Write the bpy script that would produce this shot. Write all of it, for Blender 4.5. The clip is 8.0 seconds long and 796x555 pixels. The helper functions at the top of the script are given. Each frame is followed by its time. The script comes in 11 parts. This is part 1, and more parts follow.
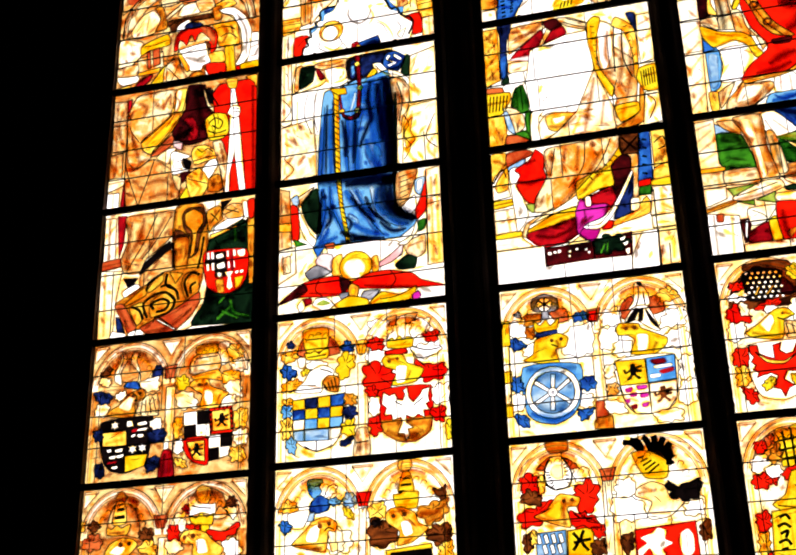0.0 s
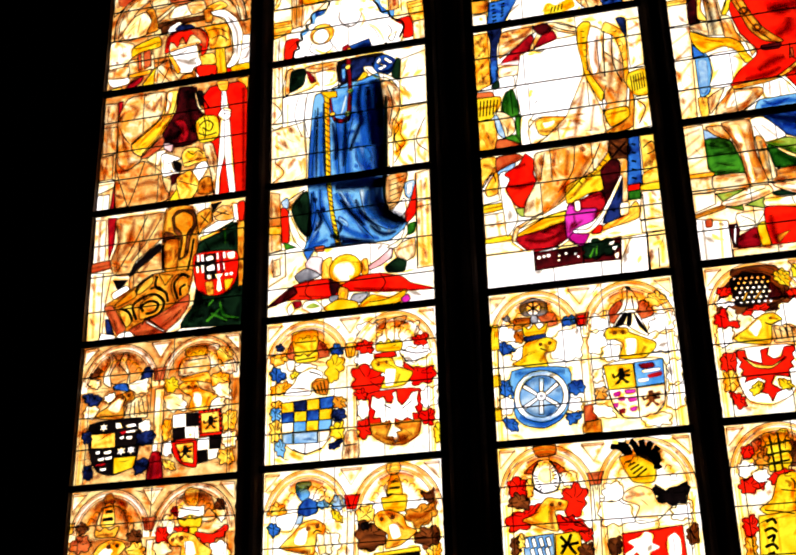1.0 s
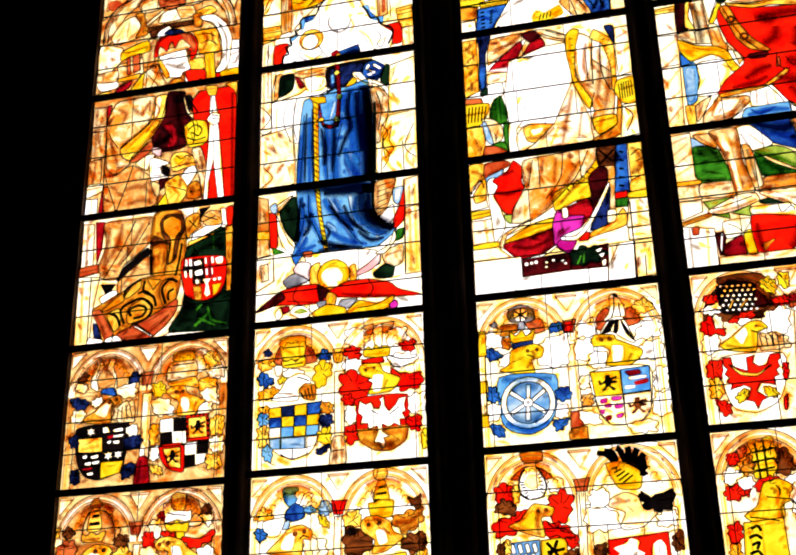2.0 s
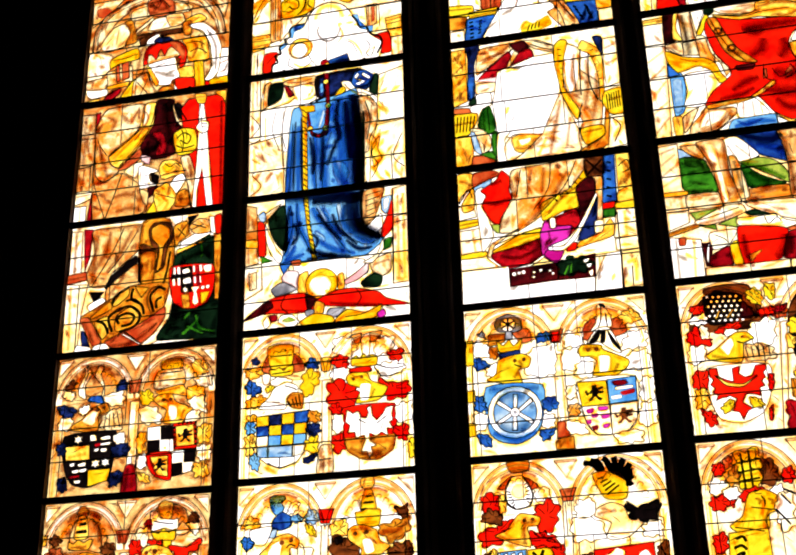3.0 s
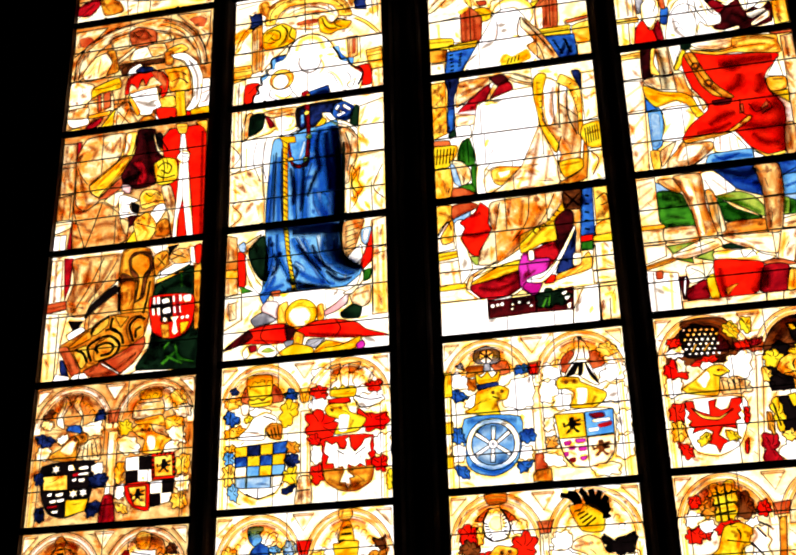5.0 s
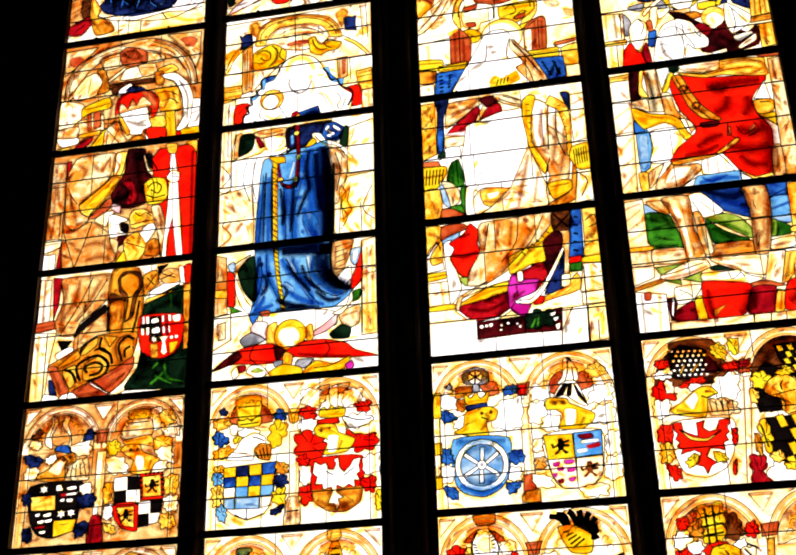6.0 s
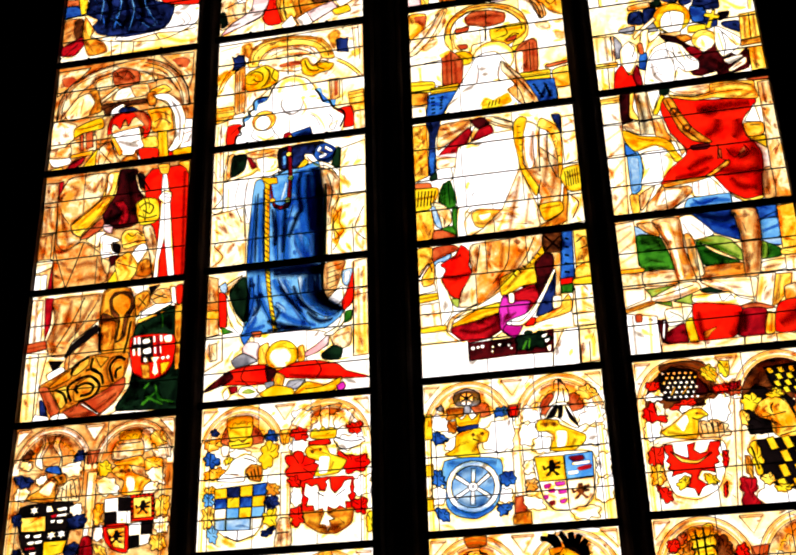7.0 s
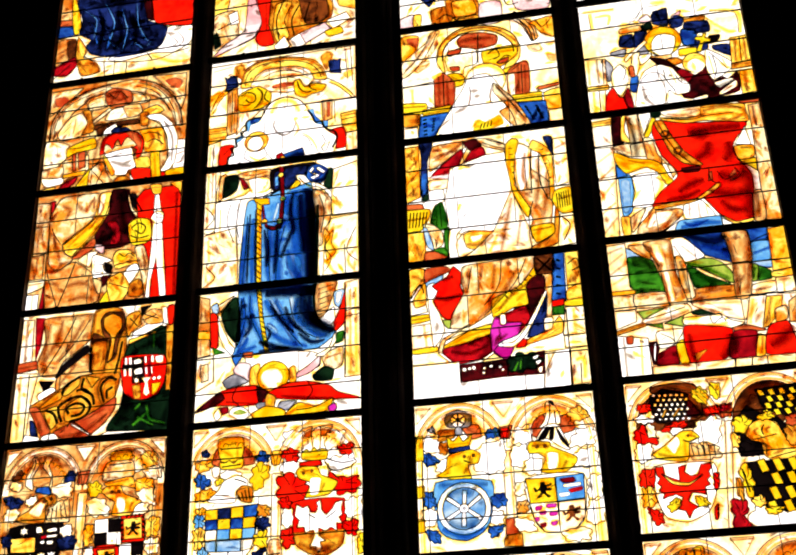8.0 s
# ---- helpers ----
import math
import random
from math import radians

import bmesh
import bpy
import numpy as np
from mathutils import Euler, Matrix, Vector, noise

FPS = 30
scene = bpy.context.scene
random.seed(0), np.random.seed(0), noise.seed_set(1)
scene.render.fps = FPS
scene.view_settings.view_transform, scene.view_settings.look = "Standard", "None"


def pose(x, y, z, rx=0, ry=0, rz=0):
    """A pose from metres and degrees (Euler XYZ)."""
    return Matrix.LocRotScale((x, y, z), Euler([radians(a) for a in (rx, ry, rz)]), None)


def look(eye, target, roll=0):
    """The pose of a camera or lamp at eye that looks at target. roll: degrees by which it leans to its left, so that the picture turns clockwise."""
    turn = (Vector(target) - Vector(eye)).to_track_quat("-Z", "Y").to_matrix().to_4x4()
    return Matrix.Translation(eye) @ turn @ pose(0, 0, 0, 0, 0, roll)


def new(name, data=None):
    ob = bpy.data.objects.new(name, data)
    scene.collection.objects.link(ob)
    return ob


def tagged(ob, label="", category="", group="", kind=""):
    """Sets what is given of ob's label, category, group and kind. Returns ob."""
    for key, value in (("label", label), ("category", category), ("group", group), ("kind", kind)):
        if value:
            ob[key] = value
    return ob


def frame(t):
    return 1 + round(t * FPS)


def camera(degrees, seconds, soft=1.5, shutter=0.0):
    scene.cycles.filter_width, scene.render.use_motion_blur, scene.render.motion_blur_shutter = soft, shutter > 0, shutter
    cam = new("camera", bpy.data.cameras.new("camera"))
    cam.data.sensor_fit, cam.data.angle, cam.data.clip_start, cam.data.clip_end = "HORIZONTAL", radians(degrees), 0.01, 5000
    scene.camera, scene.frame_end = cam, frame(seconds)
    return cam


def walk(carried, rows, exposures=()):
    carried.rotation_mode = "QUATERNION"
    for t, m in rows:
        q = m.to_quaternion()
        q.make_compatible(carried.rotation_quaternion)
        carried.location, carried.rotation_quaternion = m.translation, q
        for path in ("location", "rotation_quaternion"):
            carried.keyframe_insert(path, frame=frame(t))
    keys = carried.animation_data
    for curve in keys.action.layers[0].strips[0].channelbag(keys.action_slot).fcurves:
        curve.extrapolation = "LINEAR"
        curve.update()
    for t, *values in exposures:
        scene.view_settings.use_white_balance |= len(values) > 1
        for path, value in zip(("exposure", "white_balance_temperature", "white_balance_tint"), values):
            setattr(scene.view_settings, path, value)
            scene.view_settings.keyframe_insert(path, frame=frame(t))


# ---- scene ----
# A tall four-light church window of painted glass, seen from inside a dark aisle.
from mathutils import geometry

# ---- camera ----
cam = camera(34.04, 8.0, soft=2.0)
# seconds, place in metres, turn to the left, look up, lean (degrees)
ROWS = [
    (0.0, 3.231, -5.799, 1.598, 14.90, 25.14, -1.56),
    (0.5, 3.236, -5.806, 1.602, 14.68, 25.13, -1.51),
    (1.0, 3.241, -5.811, 1.602, 14.45, 25.19, -1.47),
    (1.5, 3.244, -5.821, 1.606, 14.16, 25.23, -1.46),
    (3.0, 3.260, -5.855, 1.629, 13.33, 25.44, -1.43),
    (3.5, 3.269, -5.867, 1.637, 13.10, 25.61, -1.45),
    (4.0, 3.267, -5.875, 1.640, 12.79, 25.88, -1.50),
    (4.5, 3.281, -5.885, 1.648, 12.63, 26.13, -1.51),
    (6.0, 3.283, -5.919, 1.667, 11.80, 27.14, -1.67),
    (6.5, 3.288, -5.930, 1.675, 11.59, 27.51, -1.70),
    (7.0, 3.285, -5.940, 1.682, 11.33, 27.87, -1.76),
    (7.5, 3.287, -5.947, 1.685, 11.11, 28.28, -1.74),
    (8.0, 3.285, -5.953, 1.690, 10.86, 28.68, -1.80),
]
walk(cam, [(t, pose(x, y, z, 90 + up, 0, yaw) @ pose(0, 0, 0, 0, 0, lean)) for t, x, y, z, yaw, up, lean in ROWS],
     exposures=[(0.0, 1.8, 7000, 20), (8.0, 1.8, 7000, 20)])

# ---- daylight: a bright overcast sky outside, the sun on the far side of the church ----
world = bpy.data.worlds.new("overcast_sky")
scene.world = world
world.use_nodes = True
wn, wl = world.node_tree.nodes, world.node_tree.links
sky = wn.new("ShaderNodeTexSky")
sky.sky_type, sky.sun_disc, sky.dust_density = "NISHITA", False, 6.0
sky.sun_elevation, sky.sun_rotation = radians(42), radians(180)
veil = wn.new("ShaderNodeMixRGB")
veil.inputs[0].default_value = 0.8
veil.inputs[2].default_value = (8.4, 8.3, 8.0, 1)
wl.new(sky.outputs[0], veil.inputs[1])
wl.new(veil.outputs[0], wn["Background"].inputs[0])
wn["Background"].inputs[1].default_value = 0.12
sun = new("sun", bpy.data.lights.new("sun", "SUN"))
sun.data.energy, sun.data.angle, sun.data.color = 0.8, radians(12), (1, 0.96, 0.9)
sun.matrix_world = look((4, -30, 30), (2, 0, 3))

# ---- materials ----


def linear(c):
    c = c / 255
    return c / 12.92 if c <= 0.04045 else ((c + 0.055) / 1.055) ** 2.4


def tint(r, g, b, gain=2.5):
    """How much of the daylight one face of a coloured glass lets through, from its colour against the sky."""
    return tuple(min(0.95, math.sqrt(linear(c) / gain)) for c in (r, g, b)) + (1,)


def glass(name, light, dark, share=0.35, size=9.0, gain=2.5):
    """Hand-blown glass of one colour: streaks and stain of a deeper tone, each piece a little different."""
    m = bpy.data.materials.new(name)
    m.use_nodes = True
    n, k = m.node_tree.nodes, m.node_tree.links
    n.clear()
    geo, info = n.new("ShaderNodeNewGeometry"), n.new("ShaderNodeObjectInfo")
    stain, streak = n.new("ShaderNodeTexNoise"), n.new("ShaderNodeTexNoise")
    stain.inputs["Scale"].default_value, stain.inputs["Detail"].default_value = size * 0.8, 2.5
    stain.inputs["Roughness"].default_value, stain.inputs["Distortion"].default_value = 0.6, 0.8
    streak.inputs["Scale"].default_value, streak.inputs["Detail"].default_value = size * 5, 3
    for tex in (stain, streak):
        k.new(geo.outputs["Position"], tex.inputs["Vector"])
    both = n.new("ShaderNodeMath")
    both.operation = "MULTIPLY_ADD"
    both.inputs[1].default_value = 0.2
    k.new(streak.outputs["Fac"], both.inputs[0])
    k.new(stain.outputs["Fac"], both.inputs[2])
    lot = n.new("ShaderNodeMath")
    lot.operation = "MULTIPLY_ADD"
    lot.inputs[1].default_value = 0.16
    k.new(info.outputs["Random"], lot.inputs[0])
    k.new(both.outputs[0], lot.inputs[2])
    ramp = n.new("ShaderNodeValToRGB")
    mid = 0.905 - 0.42 * share
    ramp.color_ramp.elements[0].position, ramp.color_ramp.elements[1].position = mid - 0.13, mid + 0.13
    ramp.color_ramp.elements[0].color, ramp.color_ramp.elements[1].color = tint(*light, gain), tint(*dark, gain)
    k.new(lot.outputs[0], ramp.inputs[0])
    clear, milky, shine = n.new("ShaderNodeBsdfTransparent"), n.new("ShaderNodeBsdfTranslucent"), n.new("ShaderNodeBsdfGlossy")
    shine.inputs["Roughness"].default_value = 0.12
    for s in (clear, milky):
        k.new(ramp.outputs[0], s.inputs["Color"])
    mix, top = n.new("ShaderNodeMixShader"), n.new("ShaderNodeMixShader")
    mix.inputs[0].default_value, top.inputs[0].default_value = 0.06, 0.02
    k.new(clear.outputs[0], mix.inputs[1])
    k.new(milky.outputs[0], mix.inputs[2])
    k.new(mix.outputs[0], top.inputs[1])
    k.new(shine.outputs[0], top.inputs[2])
    out = n.new("ShaderNodeOutputMaterial")
    k.new(top.outputs[0], out.inputs[0])
    return m


GLASS = {
    "white": glass("clear_white_glass", (255, 255, 255), (255, 251, 232), 0.3, gain=1.35),
    "pale": glass("pale_stained_glass", (255, 255, 248), (255, 226, 140), 0.34, gain=1.45),
    "cream": glass("cream_glass", (255, 253, 232), (254, 218, 124), 0.42, gain=1.55),
    "tan": glass("tan_painted_glass", (255, 242, 190), (236, 148, 40), 0.48, 14.0, gain=1.85),
    "sienna": glass("burnt_painted_glass", (255, 226, 150), (222, 124, 36), 0.5, 13.0, gain=2.1),
    "gold": glass("silver_stain_gold_glass", (255, 230, 98), (242, 150, 10), 0.48, 14.0, gain=1.7),
    "yellow": glass("yellow_glass", (255, 230, 44), (248, 184, 10), 0.42, gain=2.1),
    "bronze": glass("deep_gold_glass", (255, 208, 70), (226, 132, 14), 0.5, 14.0, gain=2.2),
    "amber": glass("amber_glass", (255, 186, 50), (206, 96, 10), 0.5, 14.0, gain=2.1),
    "brown": glass("brown_painted_glass", (150, 72, 26), (56, 22, 8), 0.5, 14.0),
    "rust": glass("rust_glass", (244, 124, 60), (206, 66, 26), 0.48, 14.0),
    "red": glass("ruby_glass", (255, 34, 12), (236, 14, 6), 0.4, gain=2.2),
    "crimson": glass("crimson_glass", (218, 22, 30), (128, 6, 16), 0.5),
    "maroon": glass("maroon_glass", (92, 12, 16), (24, 4, 6), 0.5),
    "blue": glass("blue_glass", (40, 126, 226), (10, 44, 130), 0.5, 12.0),
    "sky": glass("pale_blue_glass", (206, 236, 255), (96, 170, 232), 0.45),
    "azure": glass("bright_blue_glass", (126, 204, 252), (58, 152, 234), 0.45, 14.0),
    "lime": glass("yellow_green_glass", (192, 214, 84), (100, 150, 30), 0.45),
    "navy": glass("navy_glass", (30, 52, 124), (6, 10, 36), 0.5, 14.0),
    "green": glass("green_glass", (62, 158, 34), (10, 80, 12), 0.5),
    "moss": glass("dark_green_glass", (16, 46, 24), (3, 12, 6), 0.5),
    "pink": glass("pale_pink_glass", (255, 236, 232), (246, 172, 172), 0.45, gain=2.0),
    "magenta": glass("magenta_glass", (246, 60, 200), (206, 20, 140), 0.45),
    "black": glass("black_painted_glass", (22, 14, 14), (5, 3, 3), 0.5),
    "grey": glass("grey_painted_glass", (206, 208, 214), (104, 106, 116), 0.5),
}


def solid(name, light, dark, size, rough, bump=0.2, metal=0.0):
    """An opaque surface with grain at two sizes and a fine relief."""
    m = bpy.data.materials.new(name)
    m.use_nodes = True
    n, k = m.node_tree.nodes, m.node_tree.links
    b = n["Principled BSDF"]
    geo, coarse, fine = n.new("ShaderNodeNewGeometry"), n.new("ShaderNodeTexNoise"), n.new("ShaderNodeTexNoise")
    coarse.inputs["Scale"].default_value, coarse.inputs["Detail"].default_value = size, 6
    fine.inputs["Scale"].default_value, fine.inputs["Detail"].default_value = size * 24, 3
    for tex in (coarse, fine):
        k.new(geo.outputs["Position"], tex.inputs["Vector"])
    ramp = n.new("ShaderNodeValToRGB")
    ramp.color_ramp.elements[0].position, ramp.color_ramp.elements[1].position = 0.3, 0.72
    ramp.color_ramp.elements[0].color, ramp.color_ramp.elements[1].color = (*dark, 1), (*light, 1)
    k.new(coarse.outputs["Fac"], ramp.inputs[0])
    k.new(ramp.outputs[0], b.inputs["Base Color"])
    relief = n.new("ShaderNodeBump")
    relief.inputs["Strength"].default_value, relief.inputs["Distance"].default_value = bump, 0.01
    k.new(fine.outputs["Fac"], relief.inputs["Height"])
    k.new(relief.outputs[0], b.inputs["Normal"])
    b.inputs["Specular IOR Level"].default_value = 0.04
    b.inputs["Roughness"].default_value, b.inputs["Metallic"].default_value = rough, metal
    return m


STONE = solid("sooty_sandstone", (0.26, 0.165, 0.13), (0.11, 0.07, 0.055), 3.0, 0.9)
# masonry and paving far darker than stone: the aisle's shade in their base colours
PLASTER = solid("shade_dark_masonry", (0.03, 0.025, 0.021), (0.015, 0.012, 0.01), 0.8, 0.95)
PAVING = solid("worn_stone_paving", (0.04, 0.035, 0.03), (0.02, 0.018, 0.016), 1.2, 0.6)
IRON = solid("forged_iron", (0.035, 0.028, 0.025), (0.012, 0.01, 0.01), 14.0, 0.8, 0.3)
LEAD = solid("oxidised_lead", (0.03, 0.026, 0.026), (0.012, 0.01, 0.01), 30.0, 0.85, 0.2)
TRACE = solid("black_glass_paint", (0.02, 0.012, 0.008), (0.008, 0.005, 0.004), 60.0, 0.8, 0.05)


def wash(name, colour, body=0.55):
    """Thin brushed paint on glass: densest along the middle of the stroke, ragged towards its sides."""
    m = bpy.data.materials.new(name)
    m.use_nodes = True
    n, k = m.node_tree.nodes, m.node_tree.links
    n.clear()
    uv, split = n.new("ShaderNodeUVMap"), n.new("ShaderNodeSeparateXYZ")
    k.new(uv.outputs[0], split.inputs[0])
    geo, tex = n.new("ShaderNodeNewGeometry"), n.new("ShaderNodeTexNoise")
    tex.inputs["Scale"].default_value, tex.inputs["Detail"].default_value = 55, 3
    k.new(geo.outputs["Position"], tex.inputs["Vector"])
    worn = n.new("ShaderNodeMath")
    worn.operation = "MULTIPLY_ADD"
    worn.inputs[1].default_value, worn.inputs[2].default_value = 1.0, body
    k.new(tex.outputs["Fac"], worn.inputs[0])
    thick = n.new("ShaderNodeMath")
    thick.operation, thick.use_clamp = "MULTIPLY", True
    k.new(split.outputs[0], thick.inputs[0])
    k.new(worn.outputs[0], thick.inputs[1])
    mix, clear, out = n.new("ShaderNodeMixRGB"), n.new("ShaderNodeBsdfTransparent"), n.new("ShaderNodeOutputMaterial")
    mix.inputs[1].default_value, mix.inputs[2].default_value = (1, 1, 1, 1), (*colour, 1)
    k.new(thick.outputs[0], mix.inputs[0])
    k.new(mix.outputs[0], clear.inputs[0])
    k.new(clear.outputs[0], out.inputs[0])
    return m


WASH = {
    "umber": wash("umber_wash", (0.36, 0.125, 0.006), 0.55),
    "ochre": wash("ochre_stain", (0.94, 0.44, 0.02), 0.6),
    "straw": wash("straw_stain", (0.97, 0.66, 0.07), 0.8),
    "night": wash("blue_black_wash", (0.008, 0.02, 0.06), 1.0),
    "light": wash("thin_grey_wash", (0.26, 0.21, 0.16), 0.8),
    "royal": wash("deep_blue_wash", (0.02, 0.22, 0.55), 1.1),
    "blood": wash("dark_red_wash", (0.22, 0.015, 0.015), 0.7),
    "leaf": wash("dark_green_wash", (0.1, 0.3, 0.02), 0.8),
    "smoke": wash("black_wash", (0.05, 0.03, 0.02)),
    "steel": wash("blue_stain", (0.2, 0.36, 0.52), 0.9),
}

# ---- plan of the window: four lights, six rows of panels between iron bars ----
LEFT = (0.0, 1.035, 2.200, 3.243)       # left edge of each light's glass
WIDE, HIGH, BASE = 0.902, 0.79, 4.26    # a panel's width and height; height of the bar under the large figures
DROP = (0.007, -0.016)                  # the panels have settled a little towards their right side
ROWS_OF_GLASS = range(-1, 5)


def spot(light, u, v, y=0.0):
    """The place on a light's glass: u across in hundredths of its width, v down in hundredths of a panel."""
    return Vector((LEFT[light] + u / 100 * WIDE, y, BASE + (300 - v) / 100 * HIGH + DROP[0] + DROP[1] * u / 100))


def part(name, bm, material, parent, label=""):
    """Links a bmesh as one mesh object under a thing or a part."""
    mesh = bpy.data.meshes.new(name)
    bm.to_mesh(mesh)
    bm.free()
    mesh.materials.append(material)
    ob = new(name, mesh)
    ob.parent = parent
    if label:
        ob["label"] = label
    return ob


def raw_part(name, verts, faces, material, parent, label=""):
    """The same from plain vertices and faces."""
    mesh = bpy.data.meshes.new(name)
    mesh.from_pydata(verts, [], faces)
    mesh.materials.append(material)
    ob = new(name, mesh)
    ob.parent = parent
    if label:
        ob["label"] = label
    return ob


def box(bm, x0, x1, y0, y1, z0, z1, bevel=0.0):
    m = Matrix.LocRotScale(((x0 + x1) / 2, (y0 + y1) / 2, (z0 + z1) / 2), None, (x1 - x0, y1 - y0, z1 - z0))
    made = bmesh.ops.create_cube(bm, size=1, matrix=m)["verts"]
    if bevel:
        bmesh.ops.bevel(bm, geom=list({e for v in made for e in v.link_edges}), offset=bevel, segments=2, affect="EDGES", profile=0.5)


def shell(name, boxes, material, label, category):
    bm = bmesh.new()
    for b in boxes:
        box(bm, *b)
    return tagged(part(name, bm, material, None), label, category, kind="structure")


# ---- the dark aisle: unseen sides, vault and floor, near-black to limit bounced light ----
TOP, SILL = BASE + 4 * HIGH, BASE - 2 * HIGH - 0.02
RIGHT = LEFT[3] + WIDE
shell("wall_north", [(-9, 0, -0.03, 0.012, 0, 13), (RIGHT, 14, -0.03, 0.012, 0, 13), (0, RIGHT, -0.03, 0.012, 0, SILL), (0, RIGHT, -0.03, 0.012, TOP, 13),
                     (-9, -0.7, 0.012, 0.6, 0, 13), (RIGHT + 0.7, 14, 0.012, 0.6, 0, 13), (-0.7, RIGHT + 0.7, 0.012, 0.6, 0, SILL - 0.7), (-0.7, RIGHT + 0.7, 0.012, 0.6, TOP + 0.7, 13)],
      STONE, "dark sandstone aisle wall round the tall window", "wall")
shell("wall_south", [(-9, 14, -22.6, -22, 0, 13)], PLASTER, "masonry wall across the nave, near-black to keep the aisle dim", "wall")
shell("wall_west", [(-9.6, -9, -22.6, 0.6, 0, 13)], PLASTER, "masonry wall at the aisle's end, near-black to keep the aisle dim", "wall")
shell("wall_east", [(14, 14.6, -22.6, 0.6, 0, 13)], PLASTER, "masonry wall at the aisle's end, near-black to keep the aisle dim", "wall")
shell("floor", [(-9.6, 14.6, -22.6, 0.6, -0.3, 0)], PAVING, "worn stone paving, near-black to keep the aisle dim", "floor")
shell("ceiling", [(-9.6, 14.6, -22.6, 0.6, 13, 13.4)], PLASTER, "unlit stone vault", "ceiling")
shell("ground", [(-400, 400, 0.61, 800, -0.6, -0.3)], PAVING, "paved ground outside the church", "ground")

window = tagged(new("window_1"), "tall four-light stained-glass window in a dark church wall", "window", kind="structure")


def upright(x0, x1, ribs):
    """A stone mullion: square at the glass, hollow-chamfered to a narrow roll on the inside."""
    mid, half = (x0 + x1) / 2, (x1 - x0) / 2
    side = [(half * 0.25, 0.10), (half, 0.004), (half, -0.006), (half * 0.86, -0.016), (half * 0.7, -0.022)]
    side += [(half * 0.62, -0.034), (half * 0.5, -0.042), (half * 0.46, -0.036), (half * 0.34, -0.05), (half * 0.16, -0.058)] if ribs else [(half * 0.5, -0.034), (half * 0.25, -0.042)]
    outline = side + [(-x, y) for x, y in reversed(side)]
    verts = [(mid + x, y, z) for z in (SILL, TOP) for x, y in outline]
    n = len(outline)
    faces = [(i, (i + 1) % n, n + (i + 1) % n, n + i) for i in range(n)] + [tuple(range(n - 1, -1, -1)), tuple(range(n, 2 * n))]
    raw_part("mullion", verts, faces, STONE, window, "thick dark stone mullion with a roll" if ribs else "slender dark stone mullion")


for i in range(3):
    upright(LEFT[i] + WIDE, LEFT[i + 1], i == 1)

for light in range(4):
    for row in range(-1, 6):
        a, b = spot(light, 0, row * 100), spot(light, 100, row * 100)
        bm = bmesh.new()
        box(bm, -WIDE / 2 - 0.012, WIDE / 2 + 0.012, -0.034, -0.006, -0.017, 0.017, 0.004)
        bar = part("iron_bar", bm, IRON, window, "flat black iron bar")
        bar.matrix_basis = Matrix.Translation((a + b) / 2) @ Matrix.Rotation(math.atan2(a.z - b.z, b.x - a.x), 4, "Y")
        bar.matrix_parent_inverse = Matrix.Identity(4)
        for k in (0.24, 0.76):                     # the wedges that hold the panel to the bar
            bm = bmesh.new()
            box(bm, -0.009, 0.009, -0.05, -0.034, -0.011, 0.011, 0.003)
            lug = part("lug", bm, IRON, bar)
            lug.location = ((k - 0.5) * WIDE, 0, 0)

# the mortar that beds the glass in the stone, uneven along its edge
for light in range(4):
    for u, s in ((0, 1), (100, -1)):
        rnd = random.Random(light * 2 + u)
        verts, faces = [], []
        count = int(6 * HIGH / 0.022)
        for i in range(count + 1):
            p = spot(light, u, -100 + 600 * i / count)
            w = rnd.uniform(0.0, 0.004) + (0.006 if rnd.random() < 0.2 else 0)
            verts += [(p.x - s * 0.01, -0.013, p.z), (p.x + s * w * 0.7, -0.012, p.z), (p.x + s * w, -0.004, p.z)]
        for i in range(count):
            for k in (0, 1):
                j = 3 * i + k
                faces.append((j, j + 1, j + 4, j + 3))
        raw_part("mortar_fillet", verts, faces, STONE, window, "uneven dark mortar along the stone")

# ---- drawing the panels ----
SHAPES = [[], [], [], []]      # coloured pieces, light by light, later ones lying over earlier ones
STROKES = [[], [], [], []]     # brushed paint


def curve(pts, closed, steps=4, give=0.5):
    """A smooth line through the points."""
    pts = [Vector(p) for p in pts]
    n, out = len(pts), []
    for i in range(n if closed else n - 1):
        if closed:
            p0, p1, p2, p3 = pts[i - 1], pts[i], pts[(i + 1) % n], pts[(i + 2) % n]
        else:
            p0, p1, p2, p3 = pts[max(i - 1, 0)], pts[i], pts[i + 1], pts[min(i + 2, n - 1)]
        for s in range(steps):
            t = s / steps
            m1, m2 = (p2 - p0) * give, (p3 - p1) * give
            out.append(p1 * (2 * t ** 3 - 3 * t * t + 1) + m1 * (t ** 3 - 2 * t * t + t) + p2 * (3 * t * t - 2 * t ** 3) + m2 * (t ** 3 - t * t))
    if not closed:
        out.append(pts[-1])
    return out


def S(light, colour, *pts, soft=True, lead=True):
    """A piece of coloured glass with that outline; lead: set in lead, else only painted."""
    SHAPES[light].append((colour, curve(pts, True, give=0.3) if soft and len(pts) > 3 else [Vector(p) for p in pts], lead))


def R(light, colour, u0, v0, u1, v1, lead=True):
    S(light, colour, (u0, v0), (u1, v0), (u1, v1), (u0, v1), soft=False, lead=lead)


